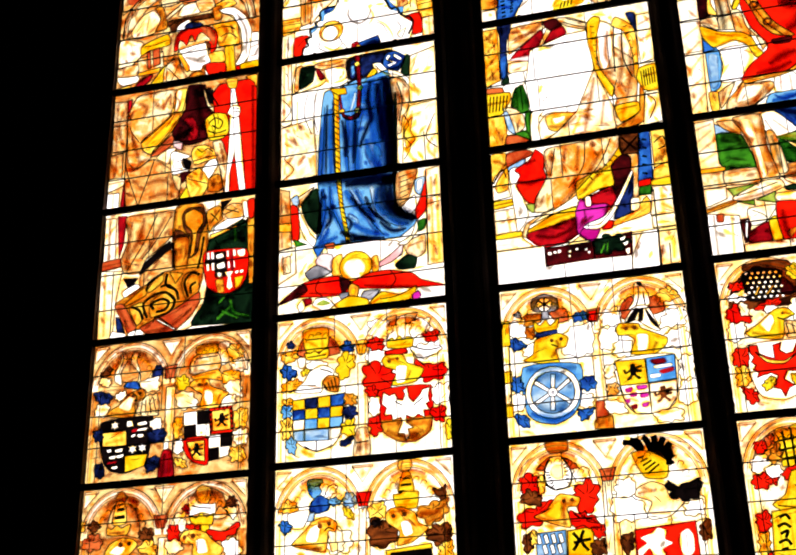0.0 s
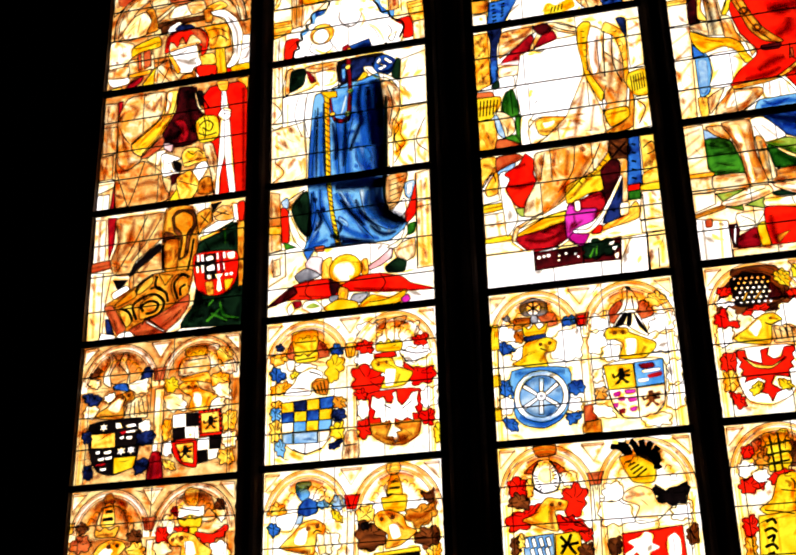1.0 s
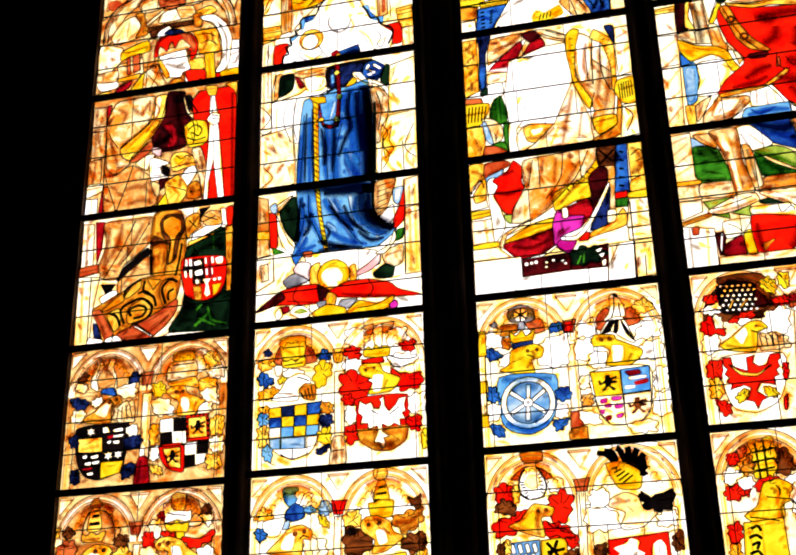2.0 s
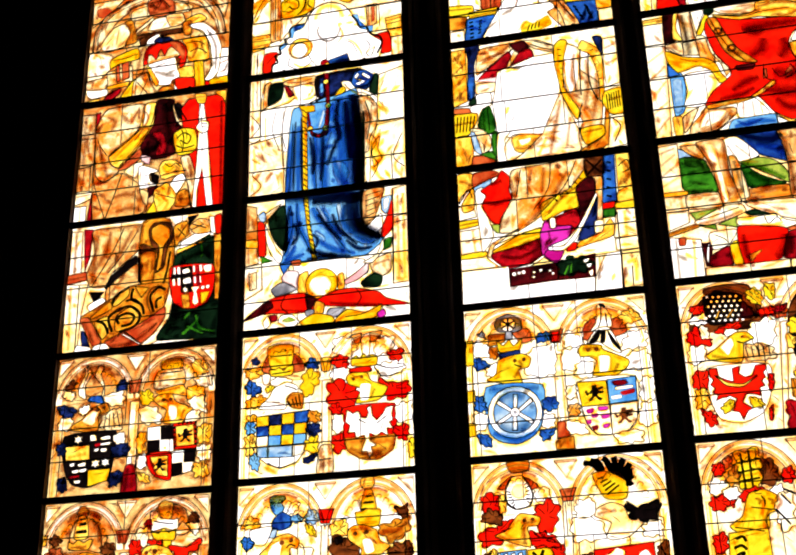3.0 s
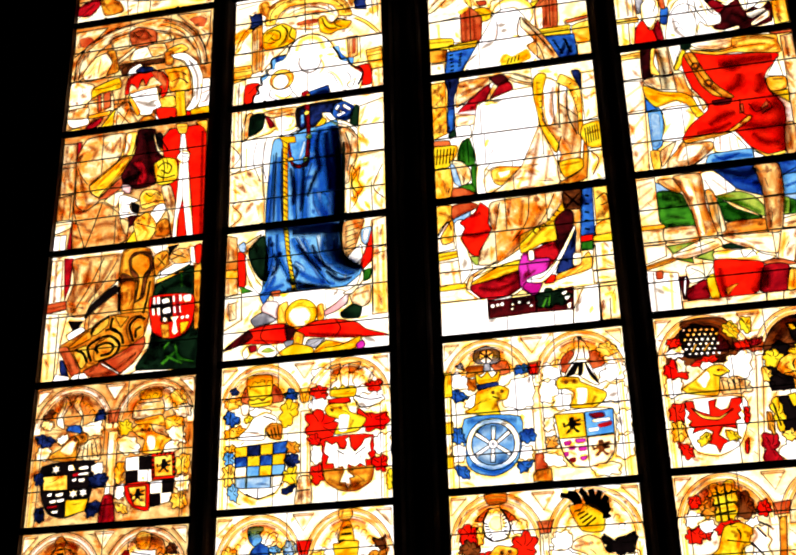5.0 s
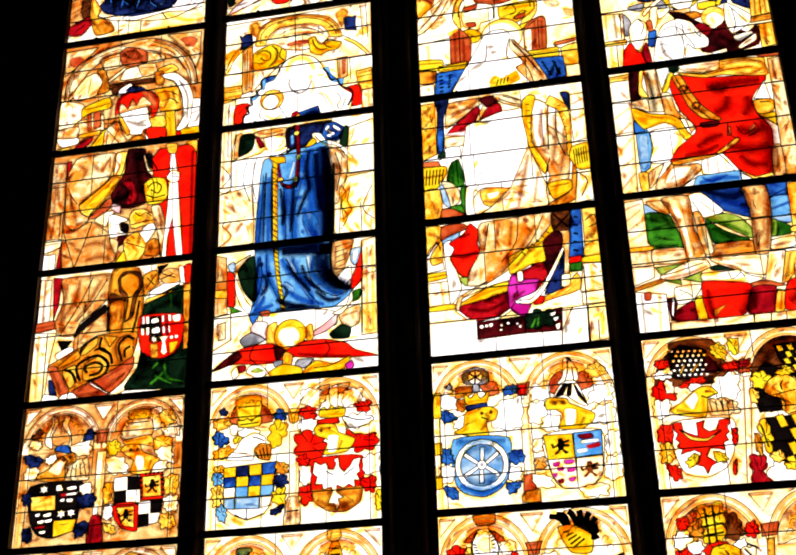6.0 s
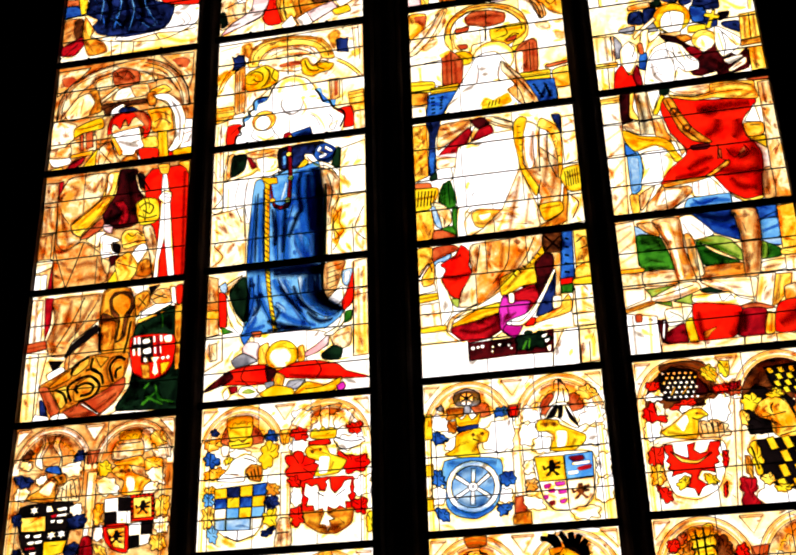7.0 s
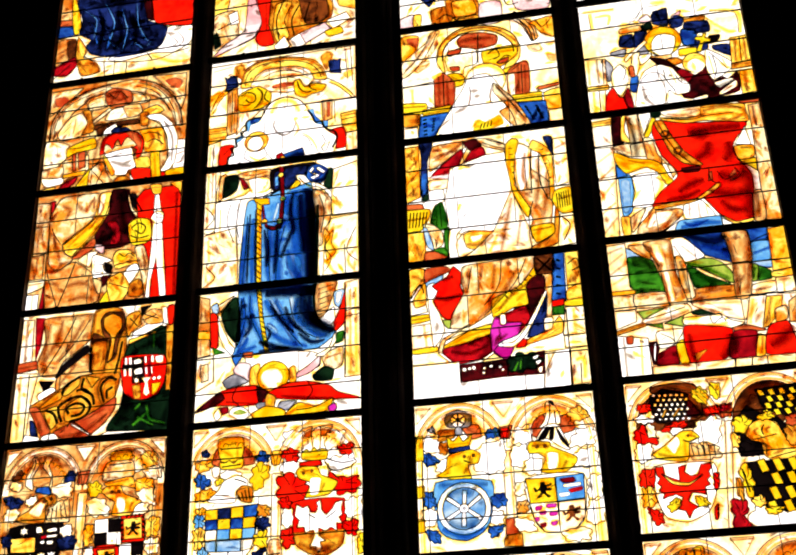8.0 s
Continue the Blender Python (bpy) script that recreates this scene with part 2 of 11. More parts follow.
def O(light, colour, u, v, a, b=None, lead=True, turn=0.0, sides=20):
    """An oval piece."""
    b = b or a * WIDE / HIGH
    c, s = math.cos(radians(turn)), math.sin(radians(turn))
    pts = [(a * math.cos(2 * math.pi * i / sides), b * math.sin(2 * math.pi * i / sides)) for i in range(sides)]
    SHAPES[light].append((colour, [Vector((u + x * c - y * s, v + x * s + y * c)) for x, y in pts], lead))


def B(light, wide, colour, *pts, soft=True, taper=0.0):
    """A brush stroke along the points; wide in hundredths of the light; colour: a wash, or 'line' for black tracing."""
    STROKES[light].append((colour, wide, curve(pts, False, 5) if soft and len(pts) > 2 else [Vector(p) for p in pts], taper))


def L(light, *pts, wide=0.55, soft=True):
    """A traced black line."""
    B(light, wide * 1.35, "line", *pts, soft=soft)


def ring(light, wide, colour, u, v, a, b, start=0, end=360, steps=14):
    """A stroke along part of an oval."""
    B(light, wide, colour, *[(u + a * math.cos(radians(start + (end - start) * i / steps)), v - b * math.sin(radians(start + (end - start) * i / steps))) for i in range(steps + 1)])


PANEL_LABELS = {
    -1: ["blue robe hem on a pale stone floor in painted glass", "amber and red robe hems on pale steps in painted glass", "pink and gold robe hems in painted glass", "plain pale painted glass under the tracery"],
    0: ["crowned robed shape under a brown painted arch in stained glass", "pale haloed shape under a golden scrolled arch in stained glass", "white veiled shape under golden scrolls in stained glass", "white and gold haloed shapes on blue in stained glass"],
    1: ["gold cope and red curtain in stained glass", "long blue robe with a red bead cord in stained glass", "white gown with gold-brown mantle in stained glass", "red tunic with gold sash in stained glass"],
    2: ["gold brocade train and quartered shield in stained glass", "blue robe hem on a crescent and red cloth in stained glass", "mantle hem with red and magenta lining in stained glass", "green hills above a long red robe in stained glass"],
    3: ["two coats of arms under brown arches in stained glass", "checkered shield and red eagle shield in stained glass", "wheel shield and quartered lion shield in stained glass", "red shield and black-gold lozenge shield in stained glass"],
    4: ["helmets with tall hats under arches in stained glass", "blue crest and striped cone crest in stained glass", "swan crest and feathered crown crest in stained glass", "red crest with gold helmet in stained glass"],
}


def F(light, colour, *pts):
    """A leafy piece: its outline breaks into lobes and tips like slashed cloth or feathers."""
    line = curve(pts, True, 6, 0.35)
    mid = sum(line, Vector((0, 0))) / len(line)
    length = sum((line[i] - line[i - 1]).length for i in range(len(line)))
    size = sum((p - mid).length for p in line) / len(line)
    lobes = max(4, round(length / max(3.2, size * 0.9)))
    run, out = 0.0, []
    for i, p in enumerate(line):
        run += (p - line[i - 1]).length if i else 0
        phase = run / length * lobes + 0.3 * math.sin(mid.x + mid.y)
        tip = abs((phase % 1.0) - 0.5) * 2
        d = (p - mid).normalized() if (p - mid).length > 0 else Vector((1, 0))
        out.append(p + d * size * (0.12 - 0.34 * tip ** 2.2))
    SHAPES[light].append((colour, out, True))
    for k in range(0 if colour in ("white", "cream", "pale") else min(lobes, 4)):
        t = line[int((k + 0.5) * len(line) / lobes) % len(line)]
        L(light, mid.lerp(t, 0.2), mid.lerp(t, 0.5) + Vector((0.4, 0.3)), mid.lerp(t, 0.85), wide=0.35)



def arcade(l, row, ground, hollow, rim="cream", post=True):
    """Two painted round arches on a slender column, the frame of each pair of arms."""
    v = row * 100
    R(l, ground, 0, v, 100, v + 100)
    deep = "umber" if ground in ("sienna", "tan") else "ochre"
    for u, k in ((25, 0), (75, 1)):
        for colour, a, b in ((rim, 24.6, 32.0), (hollow[k], 20.6, 27.0)):
            S(l, colour, *[(u + a * math.cos(radians(180 - 15 * i)), v + 34 - b * math.sin(radians(15 * i))) for i in range(13)], soft=False, lead=False)
        ring(l, 1.8, deep, u, v + 34, 23.8, 31.0, 15, 165)
        ring(l, 2.2, deep, u, v + 34, 21.6, 28.2, 8, 172)
        ring(l, 9.0, "ochre", u, v + 34, 15.5, 21.5, 25, 155)
        ring(l, 5.0, deep, u, v + 34, 17.5, 24.0, 55, 125)
        ring(l, 3.0, "umber", u, v + 34, 18.8, 25.4, 60, 120)
        for w, a, b in ((0.5, 24.8, 32.2), (0.3, 22.8, 30.0), (0.4, 20.4, 27.0)):
            ring(l, w, "line", u, v + 34, a, b, 5, 175)
        for i in range(9):                              # curling leaf-work under the arch
            t = radians(20 + 17.5 * i)
            x, y = u + 14.5 * math.cos(t), v + 33 - 19.5 * math.sin(t)
            B(l, 0.5, "line", (x - 2.0, y + 1.4), (x - 0.6, y - 1.4), (x + 1.6, y - 0.6), (x + 0.8, y + 1.2), taper=0.5)
            B(l, 2.0, "ochre", (x - 2, y + 2), (x + 2, y + 2.6), taper=0.7)
        for i in range(4):
            s = 1 if k else -1
            B(l, 1.6, "ochre", (u + s * 12, v + 14 + 5 * i), (u + s * (17 + i), v + 18 + 4 * i), taper=0.7)
    for u0, u1 in ((1.5, 10), (98.5, 90), (44, 56)):     # sunk corners between the arches
        tip = ((u0 + u1) / 2 if u0 == 44 else u0, v + 14)
        S(l, "cream", (u0, v + 3), (u1, v + 3), tip, soft=False, lead=False)
        B(l, 1.8, "umber", (u0, v + 4.2), (u1, v + 4.2))
        L(l, (u0, v + 3), (u1, v + 3), tip, (u0, v + 3), wide=0.4, soft=False)
    if post:
        R(l, "cream", 48, v + 36, 53.5, v + 100)
        B(l, 2.6, "ochre", (52, v + 38), (52, v + 98), taper=0.2)
        L(l, (48, v + 36), (48, v + 100))
        L(l, (53.5, v + 36), (53.5, v + 100))
    for u in (3.5, 96.5):
        B(l, 3.0, "straw", (u, v + 36), (u, v + 97), taper=0.2)
        B(l, 1.4, deep, (u - 1.5, v + 36), (u - 1.5, v + 97), taper=0.2)
        L(l, (u + (3 if u < 50 else -3), v + 34), (u + (3 if u < 50 else -3), v + 99), wide=0.4)


def helm(l, u, v, w, face=1, colour="gold"):
    """A closed tilting helm with barred visor and flared neck."""
    def at(x, y):
        return (u + face * x * w, v + y * w * WIDE / HIGH)
    S(l, colour, at(-0.15, -0.48), at(0.2, -0.56), at(0.48, -0.42), at(0.62, -0.16), at(0.46, 0.0), at(0.26, 0.08), at(0.24, 0.4),
      at(0.0, 0.58), at(-0.5, 0.5), at(-0.72, 0.32), at(-0.4, 0.1), at(-0.28, -0.2))
    B(l, 0.12 * w, "ochre", at(0.2, -0.4), at(0.12, 0.0), at(0.1, 0.45))
    B(l, 0.14 * w, "umber", at(0.3, -0.05), at(0.18, 0.15), at(0.16, 0.45))
    B(l, 0.16 * w, "umber", at(-0.02, -0.34), at(0.1, -0.26), at(0.04, -0.18), taper=0.4)
    B(l, 0.14 * w, "umber", at(0.28, -0.32), at(0.4, -0.24), at(0.34, -0.16), taper=0.4)
    B(l, 0.05 * w, "line", at(0.12, -0.4), at(0.2, -0.28), at(0.18, -0.12), taper=0.6)
    for k in (0, 1, 2):
        B(l, 0.1 * w, "ochre", at(-0.1 - 0.13 * k, 0.12 + 0.06 * k), at(-0.14 - 0.15 * k, 0.36 + 0.03 * k), taper=0.6)
    B(l, 0.2 * w, "umber", at(0.5, -0.36), at(0.58, -0.2), at(0.46, -0.04))
    B(l, 0.16 * w, "ochre", at(-0.28, -0.1), at(-0.36, 0.16), at(-0.6, 0.34))
    L(l, at(-0.14, -0.12), at(0.2, -0.06), at(0.46, -0.02), wide=0.5)
    L(l, at(-0.6, 0.36), at(-0.25, 0.42), at(0.1, 0.5), wide=0.5)
    L(l, at(0.26, 0.08), at(0.16, 0.22), at(0.2, 0.4), wide=0.4)


def star(l, colour, u, v, r, n=6):
    S(l, colour, *[(u + (r if i % 2 == 0 else r * 0.42) * math.sin(math.pi * i / n), v - (r if i % 2 == 0 else r * 0.42) * math.cos(math.pi * i / n) * WIDE / HIGH) for i in range(2 * n)], soft=False, lead=False)


def lion(l, colour, u, v, r, face=1):
    """A small rampant beast as a plain heraldic shape."""
    def at(x, y):
        return (u + face * x * r, v + y * r)
    S(l, colour, at(-0.2, -0.9), at(0.25, -0.95), at(0.3, -0.6), at(0.9, -0.75), at(0.85, -0.5), at(0.35, -0.3), at(0.9, -0.15), at(0.8, 0.08), at(0.3, 0.1),
      at(0.35, 0.4), at(0.75, 0.75), at(0.45, 0.9), at(0.05, 0.4), at(-0.35, 0.85), at(-0.65, 0.8), at(-0.25, 0.35), at(-0.3, 0.0), at(-0.75, 0.2), at(-0.9, -0.3), at(-0.7, -0.35), at(-0.6, -0.05), at(-0.25, -0.4), lead=False)


def lozenges(l, colour, u0, v0, u1, v1, cols, rows, slant=0.5):
    """Slanting diamonds in offset courses."""
    w, dv = (u1 - u0) / (2 * cols), (v1 - v0) / rows
    for j in range(rows):
        for i in range(-1, 2 * cols):
            u, v = u0 + (i + slant * j) * w, v0 + j * dv
            if (i + j) % 2 == 0 and u >= u0 - 0.3 * w and u + w * (1 + slant) <= u1 + 0.6 * w:
                S(l, colour, (u, v + 0.12 * dv), (u + w, v), (u + w * (1 + slant), v + 0.88 * dv), (u + w * slant, v + dv), soft=False)


# light 1: hem and floor, robed shape under an arch, brocade train
R(0, "cream", 0, -100, 100, 0)
R(0, "sienna", 0, 0, 100, 100)
R(0, "sienna", 0, 100, 100, 200)
R(0, "cream", 0, 200, 100, 300)
S(0, "sienna", (-1, -92.5), (10.1, -90.2), (12.6, -60.6), (0.3, -62.1), soft=False)
S(0, "rust", (0.9, -67.2), (10.6, -66.2), (11.6, -59.8), (0.4, -61), soft=False)
S(0, "blue", (0.4, -61), (10.1, -59.6), (13.5, -50.1), (0.1, -47.6), soft=False)
S(0, "yellow", (10.1, -90.2), (16.1, -65.1), (16.4, -52.1), (12.3, -50.8), (9.5, -66.5), (8.1, -90.6))
S(0, "sienna", (0.2, -45.5), (13.9, -45.9), (15.1, -31.9), (12.2, -22.3), (1, -20.9))
S(0, "brown", (8.3, -44.9), (14, -44.8), (15.1, -32.4), (11.3, -24), (8.2, -33.2), lead=False)
S(0, "crimson", (0.3, -12.1), (1.1, -19.9), (15.4, -28.2), (18.8, -23), (11.3, -11), (5.8, -10))
S(0, "amber", (15.6, -47.6), (23.3, -32.8), (21.2, -26.1), (31.1, -19.2), (34.1, -9.7), (20.8, -8.2), (15.4, -27.7))
S(0, "gold", (17.1, -44.2), (21.7, -34.1), (20.4, -27.3), (16.7, -35.1), lead=False)
S(0, "white", (81.3, -44.1), (86.8, -45.5), (99.4, -43), (99.4, -27.9), (88.1, -19.1), (71.6, -20.8), (49.8, -17.1), (39.5, -20.6), (49.1, -26.7), (70.7, -23.5), (78.5, -29.5))
S(0, "navy", (13.3, -89.5), (68.3, -77.9), (66.6, -54.8), (81.3, -45.6), (78.5, -29.5), (70.8, -23), (46.5, -21.7), (26.7, -28.1), (22.2, -37.1), (25.5, -42.5), (16.2, -50.6), (17.2, -64.9))
S(0, "red", (67.1, -78.1), (100.4, -71.1), (100.1, -44.4), (81.2, -46.7), (71.6, -52.7))
S(0, "maroon", (61.8, -79.2), (67.9, -77.9), (70.4, -54), (65.7, -58.1))
B(0, 3, "night", (18.9, -54.1), (32.8, -46.2), (43.8, -49.1), taper=0.6)
B(0, 3, "night", (29.7, -36.6), (38.9, -39.9), (48.9, -30.3), taper=0.6)
B(0, 3, "night", (51.4, -47.6), (61.4, -37.9), (70.6, -38.6), taper=0.6)
B(0, 3, "night", (50.8, -29.9), (55.9, -36.5), (67.6, -26.6), taper=0.6)
B(0, 3, "night", (23.4, -68.8), (33.5, -61.6), (32.4, -51.4), taper=0.6)
B(0, 3, "night", (51.9, -68.2), (55.6, -51.9), (64.5, -47.5), taper=0.6)
S(0, "blue", (32.4, -51.4), (38.6, -44), (37.5, -32.5), (38.8, -31.3), (39.8, -42.8), (33.6, -50.1), lead=False)
S(0, "blue", (51.1, -52.8), (56.5, -38.9), (55.5, -31.5), (56.7, -30.3), (57.7, -37.7), (52.3, -51.5), lead=False)
S(0, "blue", (60.9, -45.7), (65.3, -34.6), (71.1, -29.4), (72.3, -28.2), (66.5, -33.4), (62.1, -44.4), lead=False)
S(0, "blue", (20.7, -64.2), (26.4, -55.2), (29.5, -39.2), (30.8, -37.9), (27.6, -53.9), (22, -62.9), lead=False)
B(0, 5, "straw", (71.8, -18.3), (86.8, -9.5), (98.4, -9.2), taper=0.6)
B(0, 5, "straw", (37.7, -5), (65.2, -5.7), (97.9, -4.4), taper=0.6)
L(0, (36.7, -19.1), (38.3, -2.4), wide=0.6)
L(0, (53.6, -15.9), (53.4, -2.1), wide=0.6)
L(0, (67.9, -21.6), (72, -14.3), wide=0.6)
L(0, (12.3, -20.8), (0.3, -8.1), wide=0.6)
L(0, (97.9, -20.7), (88.2, -18.6), (70.6, -13.6), (34.8, -19.5), (21.1, -27.1), wide=0.6)
B(0, 3, "umber", (-0, -32.3), (7.2, -35.9), (13.7, -39.8), taper=0.6)
B(0, 3, "umber", (53.8, -11.8), (58.2, -12), taper=0.6)
B(0, 2, "light", (83.6, -36), (89.6, -27.3), (82.4, -23.7), taper=0.6)
B(0, 2, "light", (89, -39), (93.9, -29), (88, -22.6), taper=0.6)
# halo, cap and crown, plain oval, cope
L(0, (26.2, 291.9), (25, 299.8), wide=0.6)

# light 2: hems on steps, haloed shape in a long blue robe
R(1, "cream", 0, -100, 100, 0)
R(1, "pale", 0, 200, 100, 300)
S(1, "gold", (-1, -66.2), (11.7, -63.3), (8.9, -45.9), (-0.5, -44.7), soft=False)
S(1, "tan", (-0.5, -44.7), (14.7, -48.8), (18.3, -23.8), (9.6, -14.6), (-0, -12.6))
B(1, 6, "umber", (1.8, -32.1), (4.1, -16.7), taper=0.6)
B(1, 6, "umber", (7, -38.6), (11.2, -20.3), taper=0.6)
S(1, "moss", (0.5, -27.4), (3.7, -28.7), (6.3, -16.3), (1.4, -13.3), lead=False)
S(1, "white", (10.4, -45.6), (16.8, -48.3), (18.7, -35.8), (12.5, -35), soft=False)
S(1, "pink", (24.5, -60.5), (32.5, -58.8), (34.5, -34.5), (29.1, -18.7), (11.5, -10.3), (1, -5.5), (8.5, -15.8), (22.5, -28))
S(1, "amber", (33.3, -58.7), (81.4, -48.5), (82.7, -27.7), (68, -17.8), (55.8, -13.4), (45.3, -9.6), (39.7, -24.5), (35.8, -40.3))
S(1, "brown", (60.7, -52.9), (78.5, -49.1), (81.3, -30.9), (72.2, -23.9), (64.5, -27.4))
S(1, "gold", (44.6, -48.6), (55.4, -48.9), (50.2, -32.3), (54, -15.7), (46.3, -11.3), (42.5, -23.9))
S(1, "red", (30, -59.4), (40.5, -57.2), (39.6, -29.5), (43.8, -10.8), (34.7, -9.7), (30.2, -17.5), (34.5, -33))
L(1, (50, -52.6), (44.9, -33.4), (47, -13.1), wide=0.8)
L(1, (60.8, -45.3), (55.6, -31.2), (57.5, -16), wide=0.8)
L(1, (67.9, -46.3), (64.4, -29.4), wide=0.8)
L(1, (18.6, -13.8), (29.1, -19.2), (31.8, -26.1), wide=0.8)
L(1, (3.6, -31.8), (17.8, -39), wide=0.8)
B(1, 4, "umber", (64.3, -44.5), (60.9, -25.2), taper=0.6)
B(1, 4, "umber", (73.2, -45.2), (71.5, -28), taper=0.6)
B(1, 4, "umber", (53.7, -41.7), (52.5, -21.9), taper=0.6)
B(1, 4, "umber", (37.4, -50.1), (37.9, -24.9), taper=0.6)
B(1, 4, "ochre", (19.4, -48.8), (18.1, -28.8), taper=0.6)
B(1, 4, "ochre", (46.5, -43.2), (48.6, -22.7), taper=0.6)
S(1, "white", (43.5, -7.9), (50.5, -16.4), (54.8, -6.7), (47.2, -0.4), soft=False)
S(1, "white", (53.3, -11.9), (61, -17.2), (66, -6.9), (57.6, -1.3), soft=False)
S(1, "pink", (61, -17.2), (78.5, -24.6), (82.7, -17.8), (65.3, -6.6), soft=False)
S(1, "white", (79.9, -26.3), (93.2, -31.5), (96.7, -24.8), (83.8, -16.6), soft=False)
S(1, "yellow", (78.5, -15.7), (89, -18.5), (91, -12.2), (81.3, -10.2))
S(1, "gold", (86.3, -47.5), (100.7, -44.4), (100.6, -32.9), (88.4, -38.5), soft=False)
B(1, 3, "straw", (78.5, -6.9), (95.8, -5.9), taper=0.6)
L(1, (85.4, 4.2), (89.6, -2.7), (95.8, 1.4), wide=0.8)
L(1, (18.8, -4), (21.2, 2.3), wide=0.6)
L(1, (48.9, -1), (47.9, 2.6), wide=0.6)
# golden shell arch with scrolls
L(1, (47.9, 0.7), (48.8, 39.9), wide=0.6)

# light 3: robe hems, white gown with gold mantle
R(2, "pale", 0, -100, 100, 0)
R(2, "pale", 0, 200, 100, 300)
S(2, "pink", (-0.6, -12.7), (9.8, -16.5), (11, -1.6), (-0.5, -0.1))
S(2, "gold", (9.7, -15.5), (14.8, -15.4), (13.7, -2), (9.3, -1))
S(2, "amber", (21.1, -18.1), (32, -19.7), (33.3, -3.9), (22.8, -0.2))
S(2, "amber", (31.7, -29.1), (51.1, -25), (53.4, -4.6), (38.7, -2.8), (32.8, -6.9))
S(2, "gold", (35.5, -23.4), (49, -23), (51.1, -10.4), (38.2, -6.7))
S(2, "pink", (53.8, -18.1), (67.2, -18.2), (66.7, 1), (53.1, 1.1))
S(2, "pink", (75.6, -19.9), (97.8, -15.2), (97, -5.2), (78.1, -7.2))
S(2, "navy", (12.7, -33.1), (26.3, -30.3), (20.2, -21.7))
L(2, (24.8, -8.5), (31.7, -12), (38.1, -4.8), wide=0.7)
L(2, (38.1, -5.8), (48.3, -8.5), wide=0.7)
L(2, (69, -21.2), (71.9, -13.3), (78.6, -14.4), wide=0.7)
B(2, 4, "umber", (33.3, -11.6), (43.1, -5.7), taper=0.6)
B(2, 4, "umber", (25, -13.3), (27.9, -3), taper=0.6)
S(2, "amber", (35.5, -8.2), (51.6, -7.8), (52.5, 1), (36.5, 0.6))
# golden wreath and scrolls
B(2, 4, "umber", (71, 0.9), (80.4, 7.6), (85.2, 23.7), taper=0.6)
L(2, (76, 0.1), (83.5, 10.6), (85.9, 23.8), wide=0.7)
# mantle hem in gold, red and magenta above a dark plaque
S(2, "pale", (89.4, 272.2), (101, 270.9), (101, 298.1), (89.4, 299.6), soft=False)
L(2, (89.7, 243.3), (89.4, 272.2), (89.4, 299.6), wide=0.6)
L(2, (27.5, 289.1), (26, 303.6), wide=0.6)
L(2, (74.2, 286.7), (75.4, 301.4), wide=0.6)

# light 4: haloed shapes on blue, red tunic, red robe below
R(3, "white", 0, -100, 100, 0)
R(3, "pale", 0, 0, 100, 100)
R(3, "cream", 0, 200, 100, 300)
# green hills, red robe and book
S(3, "white", (18.4, 293.9), (33.6, 291.6), (37.4, 293.4), (44.7, 299.7), (20.4, 300.3), soft=False)

# light 1: further tracing
S(0, "azure", (17.1, -75.4), (27.7, -62.7), (27.2, -44.7), (27.6, -44.7), (28.7, -62.5), (17.5, -75.3), lead=False)
S(0, "azure", (34.2, -77.1), (41.3, -57.4), (39.1, -37.3), (39.4, -37.2), (42.3, -57.2), (34.6, -77), lead=False)
S(0, "azure", (46.2, -69.4), (51.4, -47.6), (49, -27.7), (49.4, -27.7), (52.4, -47.4), (46.6, -69.3), lead=False)
S(0, "azure", (57.3, -72.3), (59.4, -51.1), (67.1, -34.3), (67.5, -34.2), (60.4, -50.9), (57.7, -72.2), lead=False)
S(0, "azure", (21.9, -40.7), (33, -43.6), (45.1, -31), (45.5, -31), (33.9, -43.4), (22.3, -40.6), lead=False)
S(0, "azure", (53.8, -39.4), (63.9, -27.3), (70.9, -33.5), (71.2, -33.4), (64.8, -27.2), (54.2, -39.4), lead=False)
S(0, "azure", (24.3, -58.2), (36.2, -50.7), (47.4, -51), (47.8, -50.9), (37.1, -50.5), (24.6, -58.2), lead=False)
B(0, 6, "night", (28.8, -73), (34.1, -53.7), (31.8, -33.6), taper=0.6)
B(0, 6, "night", (42.7, -64.9), (48, -43.2), (43.4, -28.8), taper=0.6)
B(0, 6, "night", (54.9, -62.3), (58.6, -41), (55.6, -29), taper=0.6)
B(0, 6, "night", (65.9, -54.9), (70.6, -38.6), taper=0.6)








# light 1: coats of arms
arcade(0, 3, "sienna", ("sienna", "sienna"))
star(0, "white", 17.1, 360.2, 3.3, 6)
star(0, "white", 28.9, 376.7, 3.3, 8)
star(0, "white", 34.8, 376.3, 3.3, 8)
lion(0, "black", 81.3, 363.9, 4.93, -1)
lion(0, "black", 68.2, 381.4, 4.93, -1)
arcade(0, 4, "sienna", ("sienna", "tan"))

